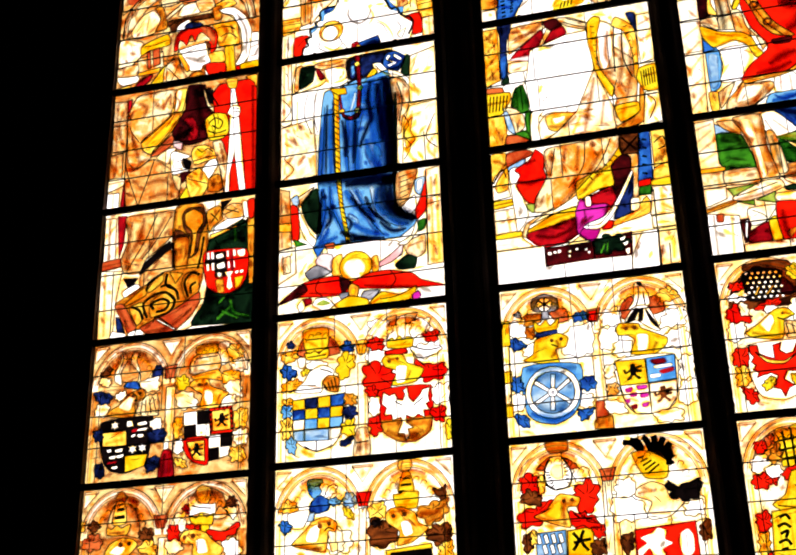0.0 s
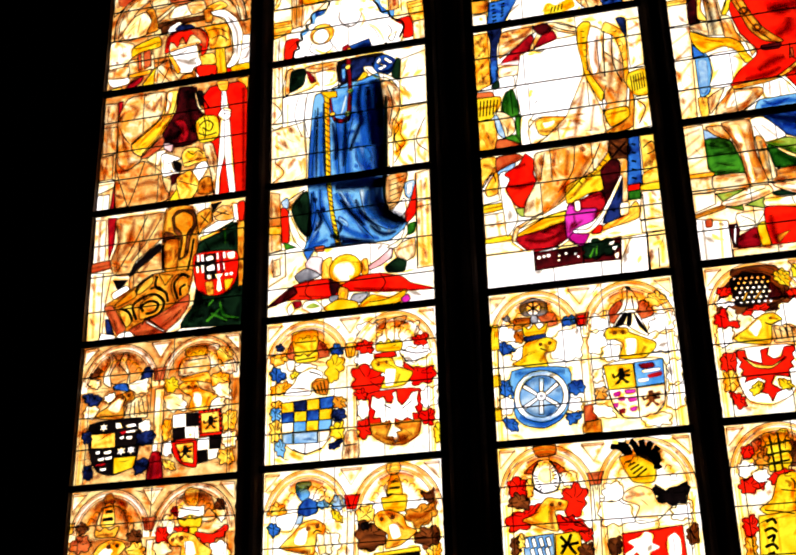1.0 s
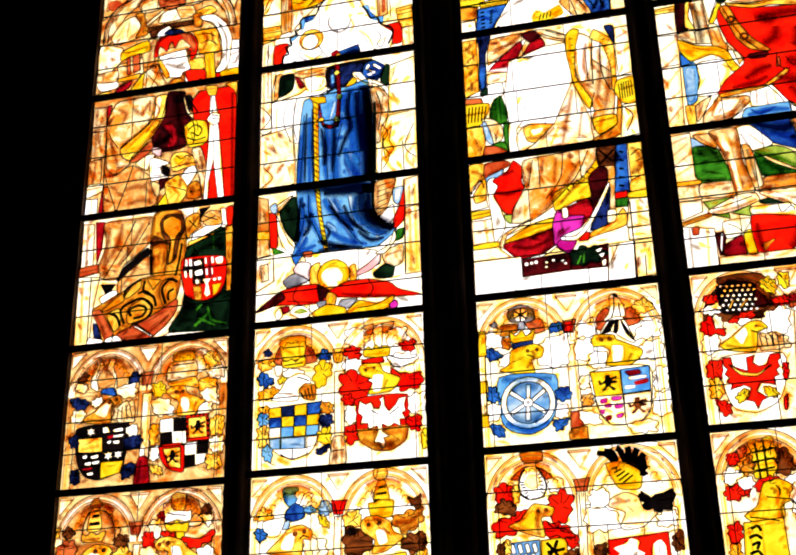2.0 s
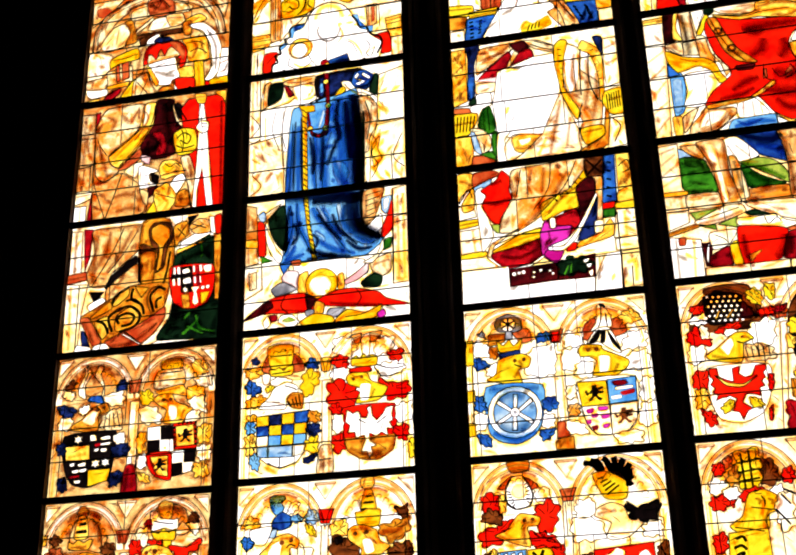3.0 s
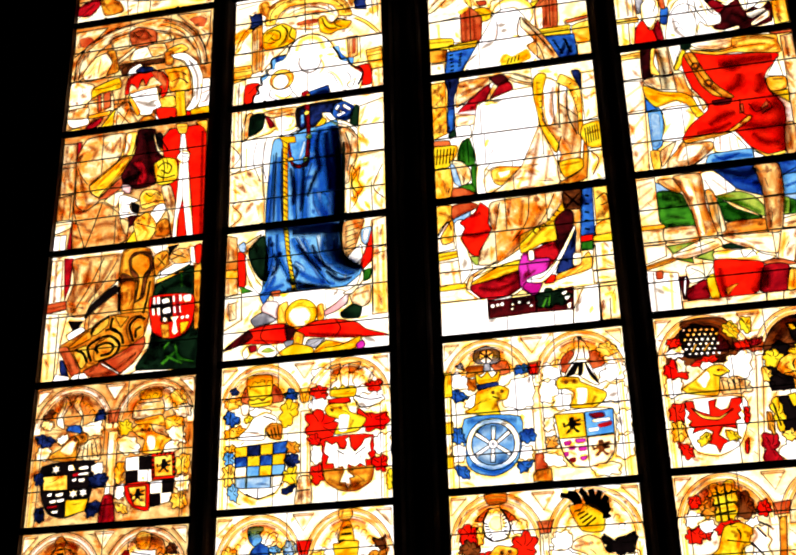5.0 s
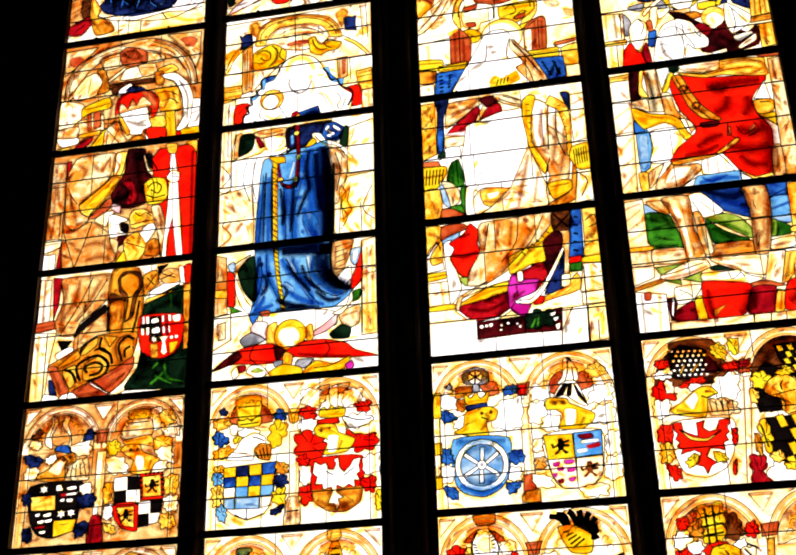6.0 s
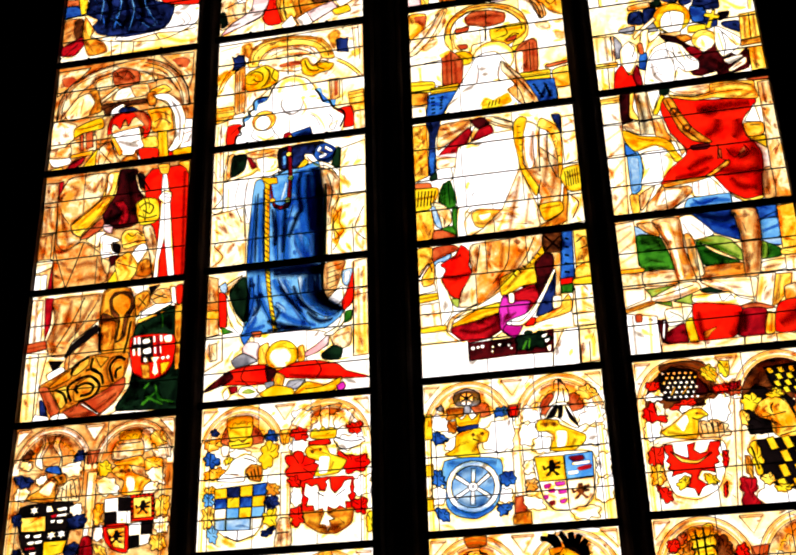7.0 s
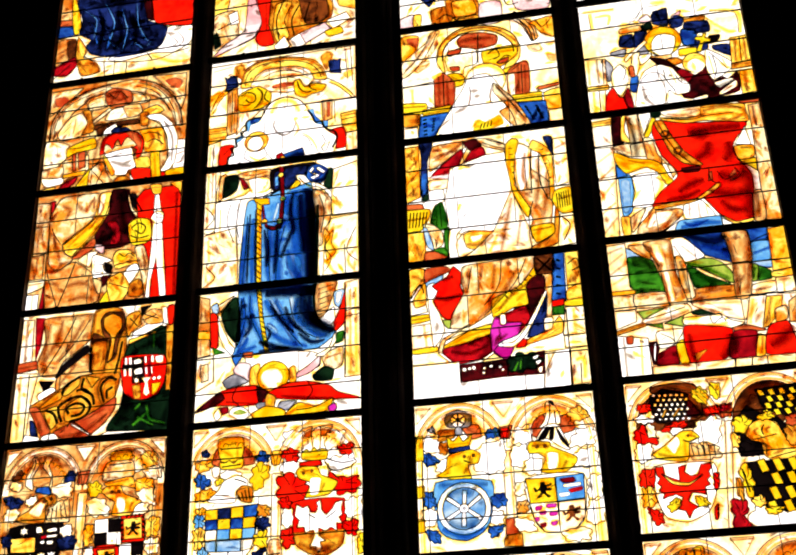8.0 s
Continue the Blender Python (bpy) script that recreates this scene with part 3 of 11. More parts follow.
# light 2: coats of arms
arcade(1, 3, "pale", ("cream", "white"))
arcade(1, 4, "pale", ("pale", "white"))
F(1, "pale", (28.8, 446.1), (34.4, 440.4), (42.8, 444.2), (42.7, 454.9), (31.6, 455.5))
B(1, 4, "ochre", (31, 443.2), (33, 454.1), taper=0.6)
S(1, "cream", (47.9, 429.8), (51.8, 429.5), (50.9, 458.2), (47.1, 458.5), soft=False)
F(1, "brown", (85.4, 447.7), (96.1, 444.1), (96.6, 451.7), (89, 455.5))
S(1, "yellow", (61.9, 456.4), (86.3, 453.8), (86.8, 456.9), (62.4, 459.7), soft=False)
S(1, "black", (64.6, 458.1), (86.2, 456.8), (86.6, 461.6), (64.6, 459.9), soft=False)
F(1, "gold", (90.6, 455.7), (97.1, 453.2), (97.3, 461.8), (90.9, 461.9))

# light 3: coats of arms
arcade(2, 3, "pale", ("pale", "pale"))
arcade(2, 4, "pale", ("pale", "pale"))
star(2, "grey", 24.7, 313.2, 3, 6)
lion(2, "black", 67.1, 362.4, 5.22, 1)
lion(2, "brown", 81, 377.2, 5.22, -1)
F(2, "red", (28.6, 446.1), (36.3, 445.3), (43.1, 449.4), (40.7, 454.5), (33, 455))
S(2, "cream", (46.9, 427.7), (51.5, 427), (49.9, 470.8), (45.9, 471.1), soft=False)
S(2, "sky", (11.2, 455.5), (26.7, 454.5), (26.4, 469), (11.2, 468.4), soft=False)
lozenges(2, "white", 11.4, 456.1, 26.3, 467.8, 4, 2)
S(2, "yellow", (27.4, 455.1), (40.2, 453.8), (40, 470.1), (26.9, 469.6), soft=False)
L(2, (29.9, 456.5), (32.6, 461.1), (29.6, 466.7), wide=1.2)
L(2, (35.5, 455.5), (33.8, 461.2), (37.2, 467.3), wide=1.2)
L(2, (30, 462.3), (38.9, 460.7), wide=1.2)
F(2, "brown", (4.6, 457.3), (9.4, 454.8), (9.4, 463.6), (5.4, 466.2))
F(2, "brown", (38.8, 463), (45.2, 461.3), (45.8, 469.4), (39.5, 470))
F(2, "red", (39.7, 454.4), (45.8, 453.4), (45.8, 459.3), (41.7, 460.4))
F(2, "gold", (9, 454.2), (11.6, 453.8), (11.7, 460.9), (8.5, 461.2))
F(2, "pale", (81.8, 442), (94.6, 437.3), (94.1, 453.3), (79, 457.7))
S(2, "red", (60.5, 457.3), (90.3, 454.7), (90.7, 474), (60.1, 473.4), soft=False)
S(2, "white", (63.1, 462.1), (69, 459.8), (71.7, 457.1), (75.7, 458.9), (74.7, 463.7), (78.2, 466.2), (73, 469.2), (74.3, 473.3), (69, 472.9), (66.9, 468.2), (62.1, 472.9), (60.9, 469.1), (66, 465.3), lead=False)
S(2, "white", (82.8, 460.9), (86.2, 458.9), (88.5, 462.8), (88.1, 471.3), (84.8, 474.7), (82.4, 472.3), (81.8, 466), lead=False)
B(2, 3, "blood", (85.2, 461.7), (85.1, 472.5), taper=0.6)
F(2, "brown", (91.8, 458.8), (97.2, 453.5), (97, 464.9), (92.8, 465.2))
F(2, "brown", (53.2, 461.3), (59.4, 459), (59.7, 466.2), (55.6, 471.3))
L(2, (93.7, 457.5), (95.4, 463.4), wide=0.6)

# light 4: coats of arms
arcade(3, 3, "cream", ("brown", "brown"), post=False)
arcade(3, 4, "cream", ("tan", "tan"), post=False)
S(3, "cream", (50.8, 331.2), (54.5, 330.9), (47, 397), (44.5, 397.4), soft=False)
F(3, "rust", (47.9, 321), (55.4, 320.1), (54.4, 327.6), (48.1, 328.3))
F(3, "crimson", (47.5, 381.8), (52.8, 379.8), (56, 384.1), (53.8, 391.5), (56.7, 397.8), (46.5, 398.8), (47.8, 391))
B(3, 3, "blood", (49.6, 385), (52.9, 394.5), taper=0.6)
S(3, "crimson", (47.9, 321), (55.4, 320.5), (54.3, 324.3), (48, 325), soft=False)
S(3, "black", (68.5, 312.6), (90.2, 310.4), (98, 313.3), (95.1, 332.7), (85, 331.6), (77.6, 329.1), (70.6, 323.5), soft=False)
lozenges(3, "yellow", 69.3, 312.7, 91, 330.2, 4, 4)
S(3, "black", (55.2, 331.7), (62.9, 322.6), (70, 328.3), (77.4, 330.8), (88.1, 344.8), (86.7, 354.2), (56.1, 354.4), (54.3, 344.6), soft=False)
F(3, "yellow", (54.4, 331.6), (59.6, 328.2), (64.2, 332.6), (62.1, 338.9), (55.6, 338.9))
F(3, "gold", (53, 338.6), (57.2, 342.3), (55.9, 348), (52.9, 347.7))
F(3, "black", (57.4, 344.9), (67.9, 343.4), (69.9, 351), (58.7, 354.6))
helm(3, 72.8, 344.9, 20.64, -1, "gold")
F(3, "yellow", (67.2, 329.7), (74, 327.1), (76, 331.3), (69.4, 332.5))
F(3, "amber", (80.3, 337.6), (88.1, 336.8), (87.7, 348), (81.2, 348.9))
F(3, "rust", (81.9, 331.2), (89, 330.4), (88.1, 336.8), (82.1, 337.1))
S(3, "black", (57.2, 358.3), (91.3, 357.2), (86, 391.9), (66.1, 392.6), (59.5, 385.9), (56.2, 373.3), soft=False)
lozenges(3, "yellow", 63.4, 356.7, 86.6, 390.7, 3, 4)
F(3, "yellow", (53.8, 362.1), (58.5, 359.4), (60.4, 370.5), (58.2, 381.2), (55.5, 374.8))
L(3, (55.6, 362.3), (57.8, 376.5), wide=0.7)
F(3, "amber", (52, 366.6), (54.6, 370), (54.2, 380.8), (51.6, 377.5))
F(3, "white", (56.8, 387.2), (64.6, 385.8), (71.4, 390), (86.6, 388.3), (84.9, 399), (57.7, 399.1))
F(3, "yellow", (64.5, 386.4), (73.2, 386.5), (70.1, 390.5), (65.2, 390.1))
F(3, "gold", (57.7, 381.1), (63, 378.6), (64.9, 383.3), (60.8, 386))

F(3, "yellow", (18.4, 410.8), (21.7, 408.1), (29.3, 407.2), (31.7, 412), (29.1, 429.6), (20.3, 431.5), (19.6, 422.9))
L(3, (21.6, 409.6), (22.1, 430.5), wide=0.8)
L(3, (25.7, 408.4), (25.6, 430.2), wide=0.8)
L(3, (19.4, 415.4), (31.1, 413.4), wide=0.8)
L(3, (19.3, 420.8), (30.3, 419.3), wide=0.8)
L(3, (20.2, 425.9), (29.7, 424.6), wide=0.8)
F(3, "brown", (31.5, 413.4), (37, 415.4), (39, 424.5), (37, 428.7), (30.5, 428.2))
F(3, "amber", (13.9, 422.4), (18.9, 415.3), (19.7, 425.8), (14.5, 428.4))
F(3, "rust", (12.4, 413.3), (17, 410.7), (16.8, 416.7), (13.2, 417.8))
F(3, "red", (7.1, 415.8), (12.3, 414.2), (12.9, 420.2), (8.2, 421.9))
F(3, "white", (5, 424.6), (11.5, 422.2), (14, 428.3), (11.6, 432), (5.4, 432.7))
F(3, "red", (19, 432.6), (26.7, 429.4), (30.4, 431.1), (28.3, 436.2), (19.6, 437.6))
F(3, "red", (4.4, 434.9), (11.6, 432.6), (14.7, 437.2), (10.5, 441.9), (4.5, 440.8))
F(3, "white", (10.5, 431), (16.9, 428.6), (18.9, 433.2), (14.7, 437.5))
F(3, "red", (40.4, 421.6), (45.1, 419.1), (46.7, 425.1), (43.9, 428.7), (40.6, 427.6))
F(3, "white", (33.8, 431.4), (39, 428.9), (39.3, 434.2), (35.2, 435.6))
F(3, "red", (13.5, 437.1), (16.6, 435.9), (15, 441))
helm(3, 26.2, 443.9, 19.78, 1, "yellow")
S(3, "rust", (47.7, 421.4), (56.6, 420.4), (54.9, 427.9), (47.8, 428.5), soft=False)
S(3, "amber", (49.8, 429.8), (53.4, 429.5), (50.3, 456.9), (46.9, 457.2), soft=False)
F(3, "pale", (35.5, 437.4), (43.2, 433.6), (43.2, 452.4), (35.8, 454.7))
L(3, (38.2, 434.7), (42.3, 440.8), wide=0.8)
L(3, (39.8, 431.9), (45.4, 435.3), wide=0.8)
L(3, (34.8, 443.1), (40.9, 452.2), wide=0.8)
B(3, 4, "ochre", (39.5, 434.8), (44.5, 442.4), taper=0.6)
B(3, 4, "ochre", (20.1, 422.9), (28.8, 422.2), taper=0.6)

S(3, "yellow", (11, 455), (30.1, 453.3), (30.4, 485.1), (8.8, 484), soft=False)
F(3, "red", (3.1, 457.2), (9.2, 454.3), (10, 462.9), (4.8, 466.9))
F(3, "gold", (3.2, 467.9), (8.1, 466.7), (7.7, 477.8), (3.3, 479.1))
S(3, "red", (6.3, 477.7), (8.7, 477.3), (8.3, 483.9), (6, 483.8), soft=False)
L(3, (14.1, 458.7), (17.3, 457.3), (18.8, 460.2), wide=1.1)
L(3, (12.7, 463.7), (16.2, 462.3), (18.7, 464.7), wide=1.1)
L(3, (13.6, 467.7), (17.1, 466.3), (15.7, 470.1), wide=1.1)
L(3, (12.1, 472.6), (16, 471.2), (17.9, 474.2), wide=1.1)
L(3, (13, 476.6), (16.3, 475.7), wide=1.1)
B(3, 4, "ochre", (13.1, 457.2), (13.9, 478.3), taper=0.6)
B(3, 4, "ochre", (19.3, 456.3), (18.9, 475.9), taper=0.6)
# light 2, drawn in full: golden arch, pale haloed shape, blue robe, crescent and red cloth
S(1, "cream", (0.3, 4.2), (99.1, 1.7), (99.3, 49.5), (0.9, 50.9), soft=False)
S(1, "pale", (1.5, 48), (6.2, 33), (12.6, 26.2), (22.2, 24), (20.2, 48.4), (0.9, 50.9), lead=False)
L(1, (1.5, 46), (6.2, 33), (12.6, 26.2), (22.2, 24), wide=.5)
L(1, (3, 48.3), (7.8, 36.3), (14.2, 29.5), (21.5, 27.3), wide=.5)
L(1, (80.6, 29.5), (89.2, 36.5), (95.5, 44.5), (99, 50.6), wide=.5)
L(1, (80.9, 32.9), (87.7, 38.2), (94.1, 46.2), (96.9, 50.2), wide=.5)
B(1, 5, "straw", (2.1, 43.2), (7.6, 33.3), (16.3, 26.9), taper=.4)
B(1, 5, "straw", (82, 32.2), (90.6, 39.7), (96.9, 47.7), taper=.4)
S(1, "gold", (21.5, 27.3), (22, 16.9), (25.9, 9.1), (33.5, 4.9), (43.9, 3.6), (54.2, 4.2), (64.5, 6.8), (71.9, 10.8), (77.1, 18.3), (79.9, 29.4), (71.2, 28.1), (67.5, 18.9), (60.2, 14.2), (49.9, 12.7), (38.2, 13.3), (31.6, 18.1), (28.4, 27.7))
S(1, "cream", (28.4, 27.7), (31.6, 18.1), (38.2, 13.3), (49.9, 12.7), (60.2, 14.2), (67.5, 18.9), (71.2, 28.1), (64.7, 34.9), (53.2, 37.1), (41.5, 34.1))
B(1, 4, "umber", (22.4, 24), (24.2, 13.7), (31.4, 6.9), (43.9, 5.2), (55.7, 6.1), (67.5, 10.2), (75.1, 17.7), (78.4, 27.1), taper=.2)
L(1, (24.4, 26.4), (25.7, 16.6), (32.9, 9.2), (44, 7.3), (55.8, 8.1), (66.8, 12.5), (73.3, 19.6), (76.3, 27.5), wide=.5)
B(1, 3, "umber", (31, 22.6), (36.7, 15.6), (49.9, 14.1), (61.7, 16.7), (68.3, 24.6), taper=.4)
B(1, 3, "umber", (44.1, 17), (52.9, 16.3), (62.4, 20.5), taper=.5)
B(1, 3, "ochre", (39.1, 22.1), (50, 20.2), (61.7, 23.4), (68.3, 27.6), taper=.5)
B(1, 2.5, "umber", (46.4, 21.5), (53, 21.7), (58.8, 24.2), taper=.5)
L(1, (36.8, 20.7), (44.1, 17), (52.9, 16.7), (61.7, 20.4), (67.6, 25.5), wide=.45)
L(1, (41.3, 24.5), (50.1, 22.6), (58.8, 25.4), wide=.45)
S(1, "rust", (42.9, 29.2), (50.1, 27.4), (57.1, 28.5), (56.9, 31.6), (43.8, 31.8), lead=False)
B(1, 3, "ochre", (44.4, 33.5), (54.6, 33.4), (60.4, 32.5), taper=.5)
S(1, "yellow", (19.8, 35.5), (23.8, 31.3), (32.6, 27.7), (37, 30.1), (42.4, 35.9), (41.7, 44.4), (37.4, 48), (31.6, 49.5), (24.3, 50.7), (20.2, 47.6))
S(1, "yellow", (57.4, 28), (61.8, 26.4), (64.7, 33.7), (70.5, 32), (79.4, 34.8), (76.8, 40.3), (70.5, 41.5), (64.8, 43.9), (58.7, 40.1))
L(1, (21.6, 35.6), (26.5, 32.6), (31.3, 35.8), (31.4, 41.4), (27.9, 42.3), (25.2, 39.1), wide=.7)
L(1, (32.6, 29.3), (36.5, 35.6), (34.7, 43.2), (30.7, 48.3), wide=.7)
L(1, (39.3, 33.1), (37.9, 39.8), (41.1, 44.3), wide=.7)
L(1, (20.5, 42.6), (24.9, 44.4), (28.5, 44), wide=.5)
L(1, (73.1, 39.2), (69.1, 36.5), (68.3, 32), (72.6, 31.2), (76.5, 34.3), wide=.7)
L(1, (60, 28.8), (61.8, 35.5), (65.6, 39.4), (69.9, 39), wide=.7)
B(1, 4, "ochre", (22.4, 34), (29.9, 39.3), (24.2, 47.2), taper=.5)
B(1, 4, "umber", (35.6, 31.5), (36.1, 42.4), (32.4, 47.7), taper=.5)
B(1, 4, "ochre", (59.6, 31), (64.8, 40.4), (73.4, 40.4), taper=.5)
B(1, 3, "umber", (61.8, 28.4), (66.2, 34.2), (71.9, 33.2), taper=.5)
S(1, "amber", (16.3, 6.7), (22.2, 5.1), (24.2, 11.2), (21.4, 19.2), (17.4, 14), lead=False)
S(1, "amber", (75.5, 8.1), (80.6, 3.8), (84.4, 7.8), (82.1, 13.2), (79.9, 21.8), (77.1, 15.7), lead=False)
B(1, 2, "umber", (18, 8), (20.5, 16.6), taper=.5)
S(1, "navy", (10, 15.4), (12.3, 17.1), (14.2, 15), (18.4, 15.4), (19.5, 25.3), (10.5, 29.2), (11.7, 22.2), soft=False)
S(1, "navy", (80.9, 13.4), (84.2, 12.2), (86.7, 13.5), (89.3, 12.4), (88.7, 19.5), (89.5, 26), (82, 24.2), soft=False)
B(1, 3, "straw", (2.3, 9.1), (15.7, 6.3), taper=.5)
B(1, 3, "ochre", (93, 3.4), (94.4, 24.6), taper=.5)
L(1, (92, 3.2), (93.8, 32.4), wide=.45)
L(1, (95.9, 2.7), (97, 35), wide=.45)
S(1, "gold", (0.5, 31.8), (7.5, 28.3), (10.5, 30.8), (8.6, 35.7), (0.8, 40.6), lead=False)
S(1, "gold", (91.4, 26), (97.1, 24.1), (97.5, 29.1), (92.8, 30.6), lead=False)
S(1, "tan", (12.4, 29.2), (19.2, 25.6), (20.2, 50.4), (19.6, 68.1), (13, 69.7), soft=False)
B(1, 3, "umber", (14.3, 33.5), (15.4, 67), taper=.3)
B(1, 3, "umber", (17.7, 32.1), (17.8, 65.5), taper=.3)
L(1, (15.8, 29.8), (16.4, 67.6), wide=.5)
S(1, "cream", (20.2, 50.4), (37.4, 48.6), (24.7, 62.8), (19.6, 69.7), soft=False)
B(1, 3, "ochre", (22.2, 51.7), (31.6, 50.5), taper=.5)
B(1, 3, "umber", (20.8, 54.4), (21.1, 64.1), taper=.5)
S(1, "tan", (76.3, 49.2), (83.4, 48.9), (83.3, 65.9), (77.1, 69.3), soft=False)
S(1, "rust", (79.7, 51.3), (82, 51), (81.9, 63.3), (80.2, 64.2), soft=False, lead=False)
B(1, 2, "umber", (78, 50.6), (78.3, 66.9), taper=.3)
L(1, (84.8, 49.4), (85.3, 69.6), wide=.5)
S(1, "gold", (0.6, 61.7), (12.3, 61.6), (13.5, 68.2), (11.9, 72.5), (1, 76), soft=False)
B(1, 3, "umber", (1.4, 64.6), (12.4, 64.6), taper=.3)
B(1, 3, "umber", (1.4, 71.3), (11.8, 70.2), taper=.3)
L(1, (0.9, 66.4), (13.2, 66.6), wide=.5)
S(1, "gold", (88.7, 63), (98.9, 61.5), (99.5, 79.7), (90.6, 80), soft=False)
B(1, 3, "umber", (89, 65.5), (98.8, 64.4), taper=.3)
B(1, 3, "umber", (90.3, 74.3), (99.3, 73.1), taper=.3)
L(1, (89.2, 68.8), (99.1, 67.5), wide=.5)
S(1, "cream", (0.7, 76), (9, 73.6), (8.2, 98), (0.5, 99), soft=False)
B(1, 5, "ochre", (2.7, 78.2), (2.1, 98), taper=.4)
L(1, (4.8, 76.7), (4.4, 97.4), wide=.5)
S(1, "cream", (92.4, 80.4), (99.8, 79.8), (100.1, 100.3), (92.2, 100.8), soft=False)
B(1, 5, "ochre", (96.6, 81.1), (97.1, 98.9), taper=.4)
S(1, "red", (9, 79.3), (17.3, 78.4), (19.8, 84.9), (14.1, 94.5), (8.1, 94.6))
S(1, "red", (79.4, 77.2), (91, 75.2), (92.2, 91.9), (85.2, 92.6), (84.7, 83.2))
B(1, 2.5, "blood", (11, 87.2), (16.5, 80.6), taper=.5)
S(1, "white", (12.7, 96.9), (17.3, 84.5), (20, 75.5), (25.5, 66.8), (26.8, 60.3), (36.1, 57.1), (38.9, 49.8), (43.8, 43.8), (51.8, 41.4), (60.5, 44.9), (66.3, 52.8), (69.9, 61.2), (76.3, 69), (80.5, 76.4), (86.4, 83.1), (84.9, 94), (81.9, 97.2), (70.7, 98.1), (52.5, 100.1), (34.2, 99.5), (9.9, 99.1))
S(1, "azure", (25.5, 66.8), (25.8, 60.1), (29.2, 57), (36.1, 57.1), (34.2, 61), (29.3, 62.9), (28, 68.4), lead=False)
S(1, "azure", (19.3, 77.3), (19.9, 72.6), (23.7, 70.4), (24.9, 72.5), (22.4, 75.9), lead=False)
S(1, "azure", (67, 56), (70.9, 55.6), (72.3, 61.6), (76.3, 66.9), (80.8, 68.1), (79.4, 76.2), (78, 71.4), (72.3, 68.5), (69.2, 61.4), lead=False)
S(1, "blue", (29.2, 58.2), (35, 57.7), (33.3, 60.1), (29, 62), lead=False)
S(1, "blue", (67.7, 57.9), (71.3, 60.5), (74.9, 67.4), (72, 67.3), lead=False)
L(1, (14.4, 96.1), (14.8, 89.4), (18.2, 87.7), (16.5, 81.7), (20.2, 80.5), (19.2, 74.6), (23.5, 72.2), (22.6, 68.3), (26.2, 67), (26, 60.4), (29.6, 57.5), (36.4, 57.2), wide=1.1)
L(1, (36.4, 57.2), (38.6, 49.8), (43.8, 43.8), (51.8, 41.4), (60.5, 44.9), (66, 52.4), wide=.6)
L(1, (67, 56), (70, 61.2), (72.3, 67.7), (76.3, 67.7), (78, 72.5), (80.5, 75.6), (85, 78.3), (86.4, 84.2), (83.3, 92.3), wide=1.1)
L(1, (76.3, 79.5), (78.8, 85.5), (76.3, 90.7), (79.1, 94), (81.9, 86.1), wide=.5)
B(1, 7, "straw", (43, 55.4), (45.3, 47.1), (51.8, 44.3), (58.2, 47.8), (61.4, 56.8), taper=.3)
B(1, 3, "ochre", (45.5, 55.9), (46.9, 47.4), taper=.6)
B(1, 3, "ochre", (51.9, 55.1), (51.8, 45.3), taper=.6)
B(1, 3, "ochre", (58.6, 58.2), (59.4, 50), taper=.6)
B(1, 2.5, "light", (45.4, 61.1), (44.6, 66.7), (47.3, 72.9), (52.2, 75.7), (57.3, 72.4), (59.5, 65.1), taper=.5)
L(1, (45.4, 61.1), (44.6, 66.7), (47.3, 72.9), (52.2, 75.7), (57.3, 72.4), (59.5, 65.1), wide=.35)
B(1, 3, "ochre", (58, 62.2), (61, 71.5), (57.9, 78.2), taper=.5)
B(1, 2.5, "ochre", (62.9, 75.2), (68.5, 80.4), (72.4, 88.2), (73.8, 94), taper=.5)
L(1, (62.2, 77), (67.1, 80.7), (70.7, 89.8), wide=.4)
O(1, "gold", 33.3, 78.1, 7.8)
O(1, "white", 32.4, 79.9, 5.6)
L(1, (26.7, 84.6), (25.4, 91.5), (32, 96.4), wide=.5)
L(1, (38.1, 84.2), (40.4, 91.2), (35.5, 95.1), wide=.5)
L(1, (41.1, 90.4), (44.7, 96.6), (47.1, 94.2), wide=.4)
B(1, 3, "straw", (28.5, 90.2), (34.1, 94.8), (41.1, 94.1), taper=.5)
B(1, 3, "straw", (76.3, 90.7), (81.9, 86.1), taper=.5)
S(1, "blue", (51, 92.4), (63.9, 88.6), (66, 97.5), (48.6, 99.5), soft=False)
B(1, 7, "night", (52.5, 97.9), (59.5, 94.4), (65.1, 95.4), taper=.3)
S(1, "crimson", (46.5, 92.8), (50.3, 91), (52.8, 97.2), (48, 98.3))
O(1, "gold", 50.8, 95.7, 1.7)
S(1, "cream", (0.2, 99.7), (10, 100.2), (7.8, 120.2), (8.6, 149.1), (0.5, 150.5))
B(1, 5, "ochre", (2.1, 101.7), (2.7, 148.2), taper=.4)
B(1, 4, "umber", (5, 101.2), (5.1, 123.4), taper=.5)
L(1, (6.9, 101.6), (8.3, 149), wide=.5)
L(1, (1.3, 126.8), (7.8, 126.5), wide=.5)
L(1, (1.1, 130), (7.1, 139.9), (1.2, 148.8), wide=.5)
S(1, "tan", (10.2, 105.8), (14.4, 104.6), (12.2, 123.6), (9.1, 124.9))
S(1, "moss", (13.3, 106.3), (22.4, 105.9), (21.1, 118.6), (12.2, 123.8))
S(1, "white", (7.4, 127.7), (26.3, 123.4), (29.3, 120.3), (44.7, 120.5), (41.1, 129.4), (29.6, 130.8), (26.8, 164), (7.9, 160.4), soft=False)
L(1, (18, 129), (15.7, 144.8), (20.4, 161.4), wide=.45)
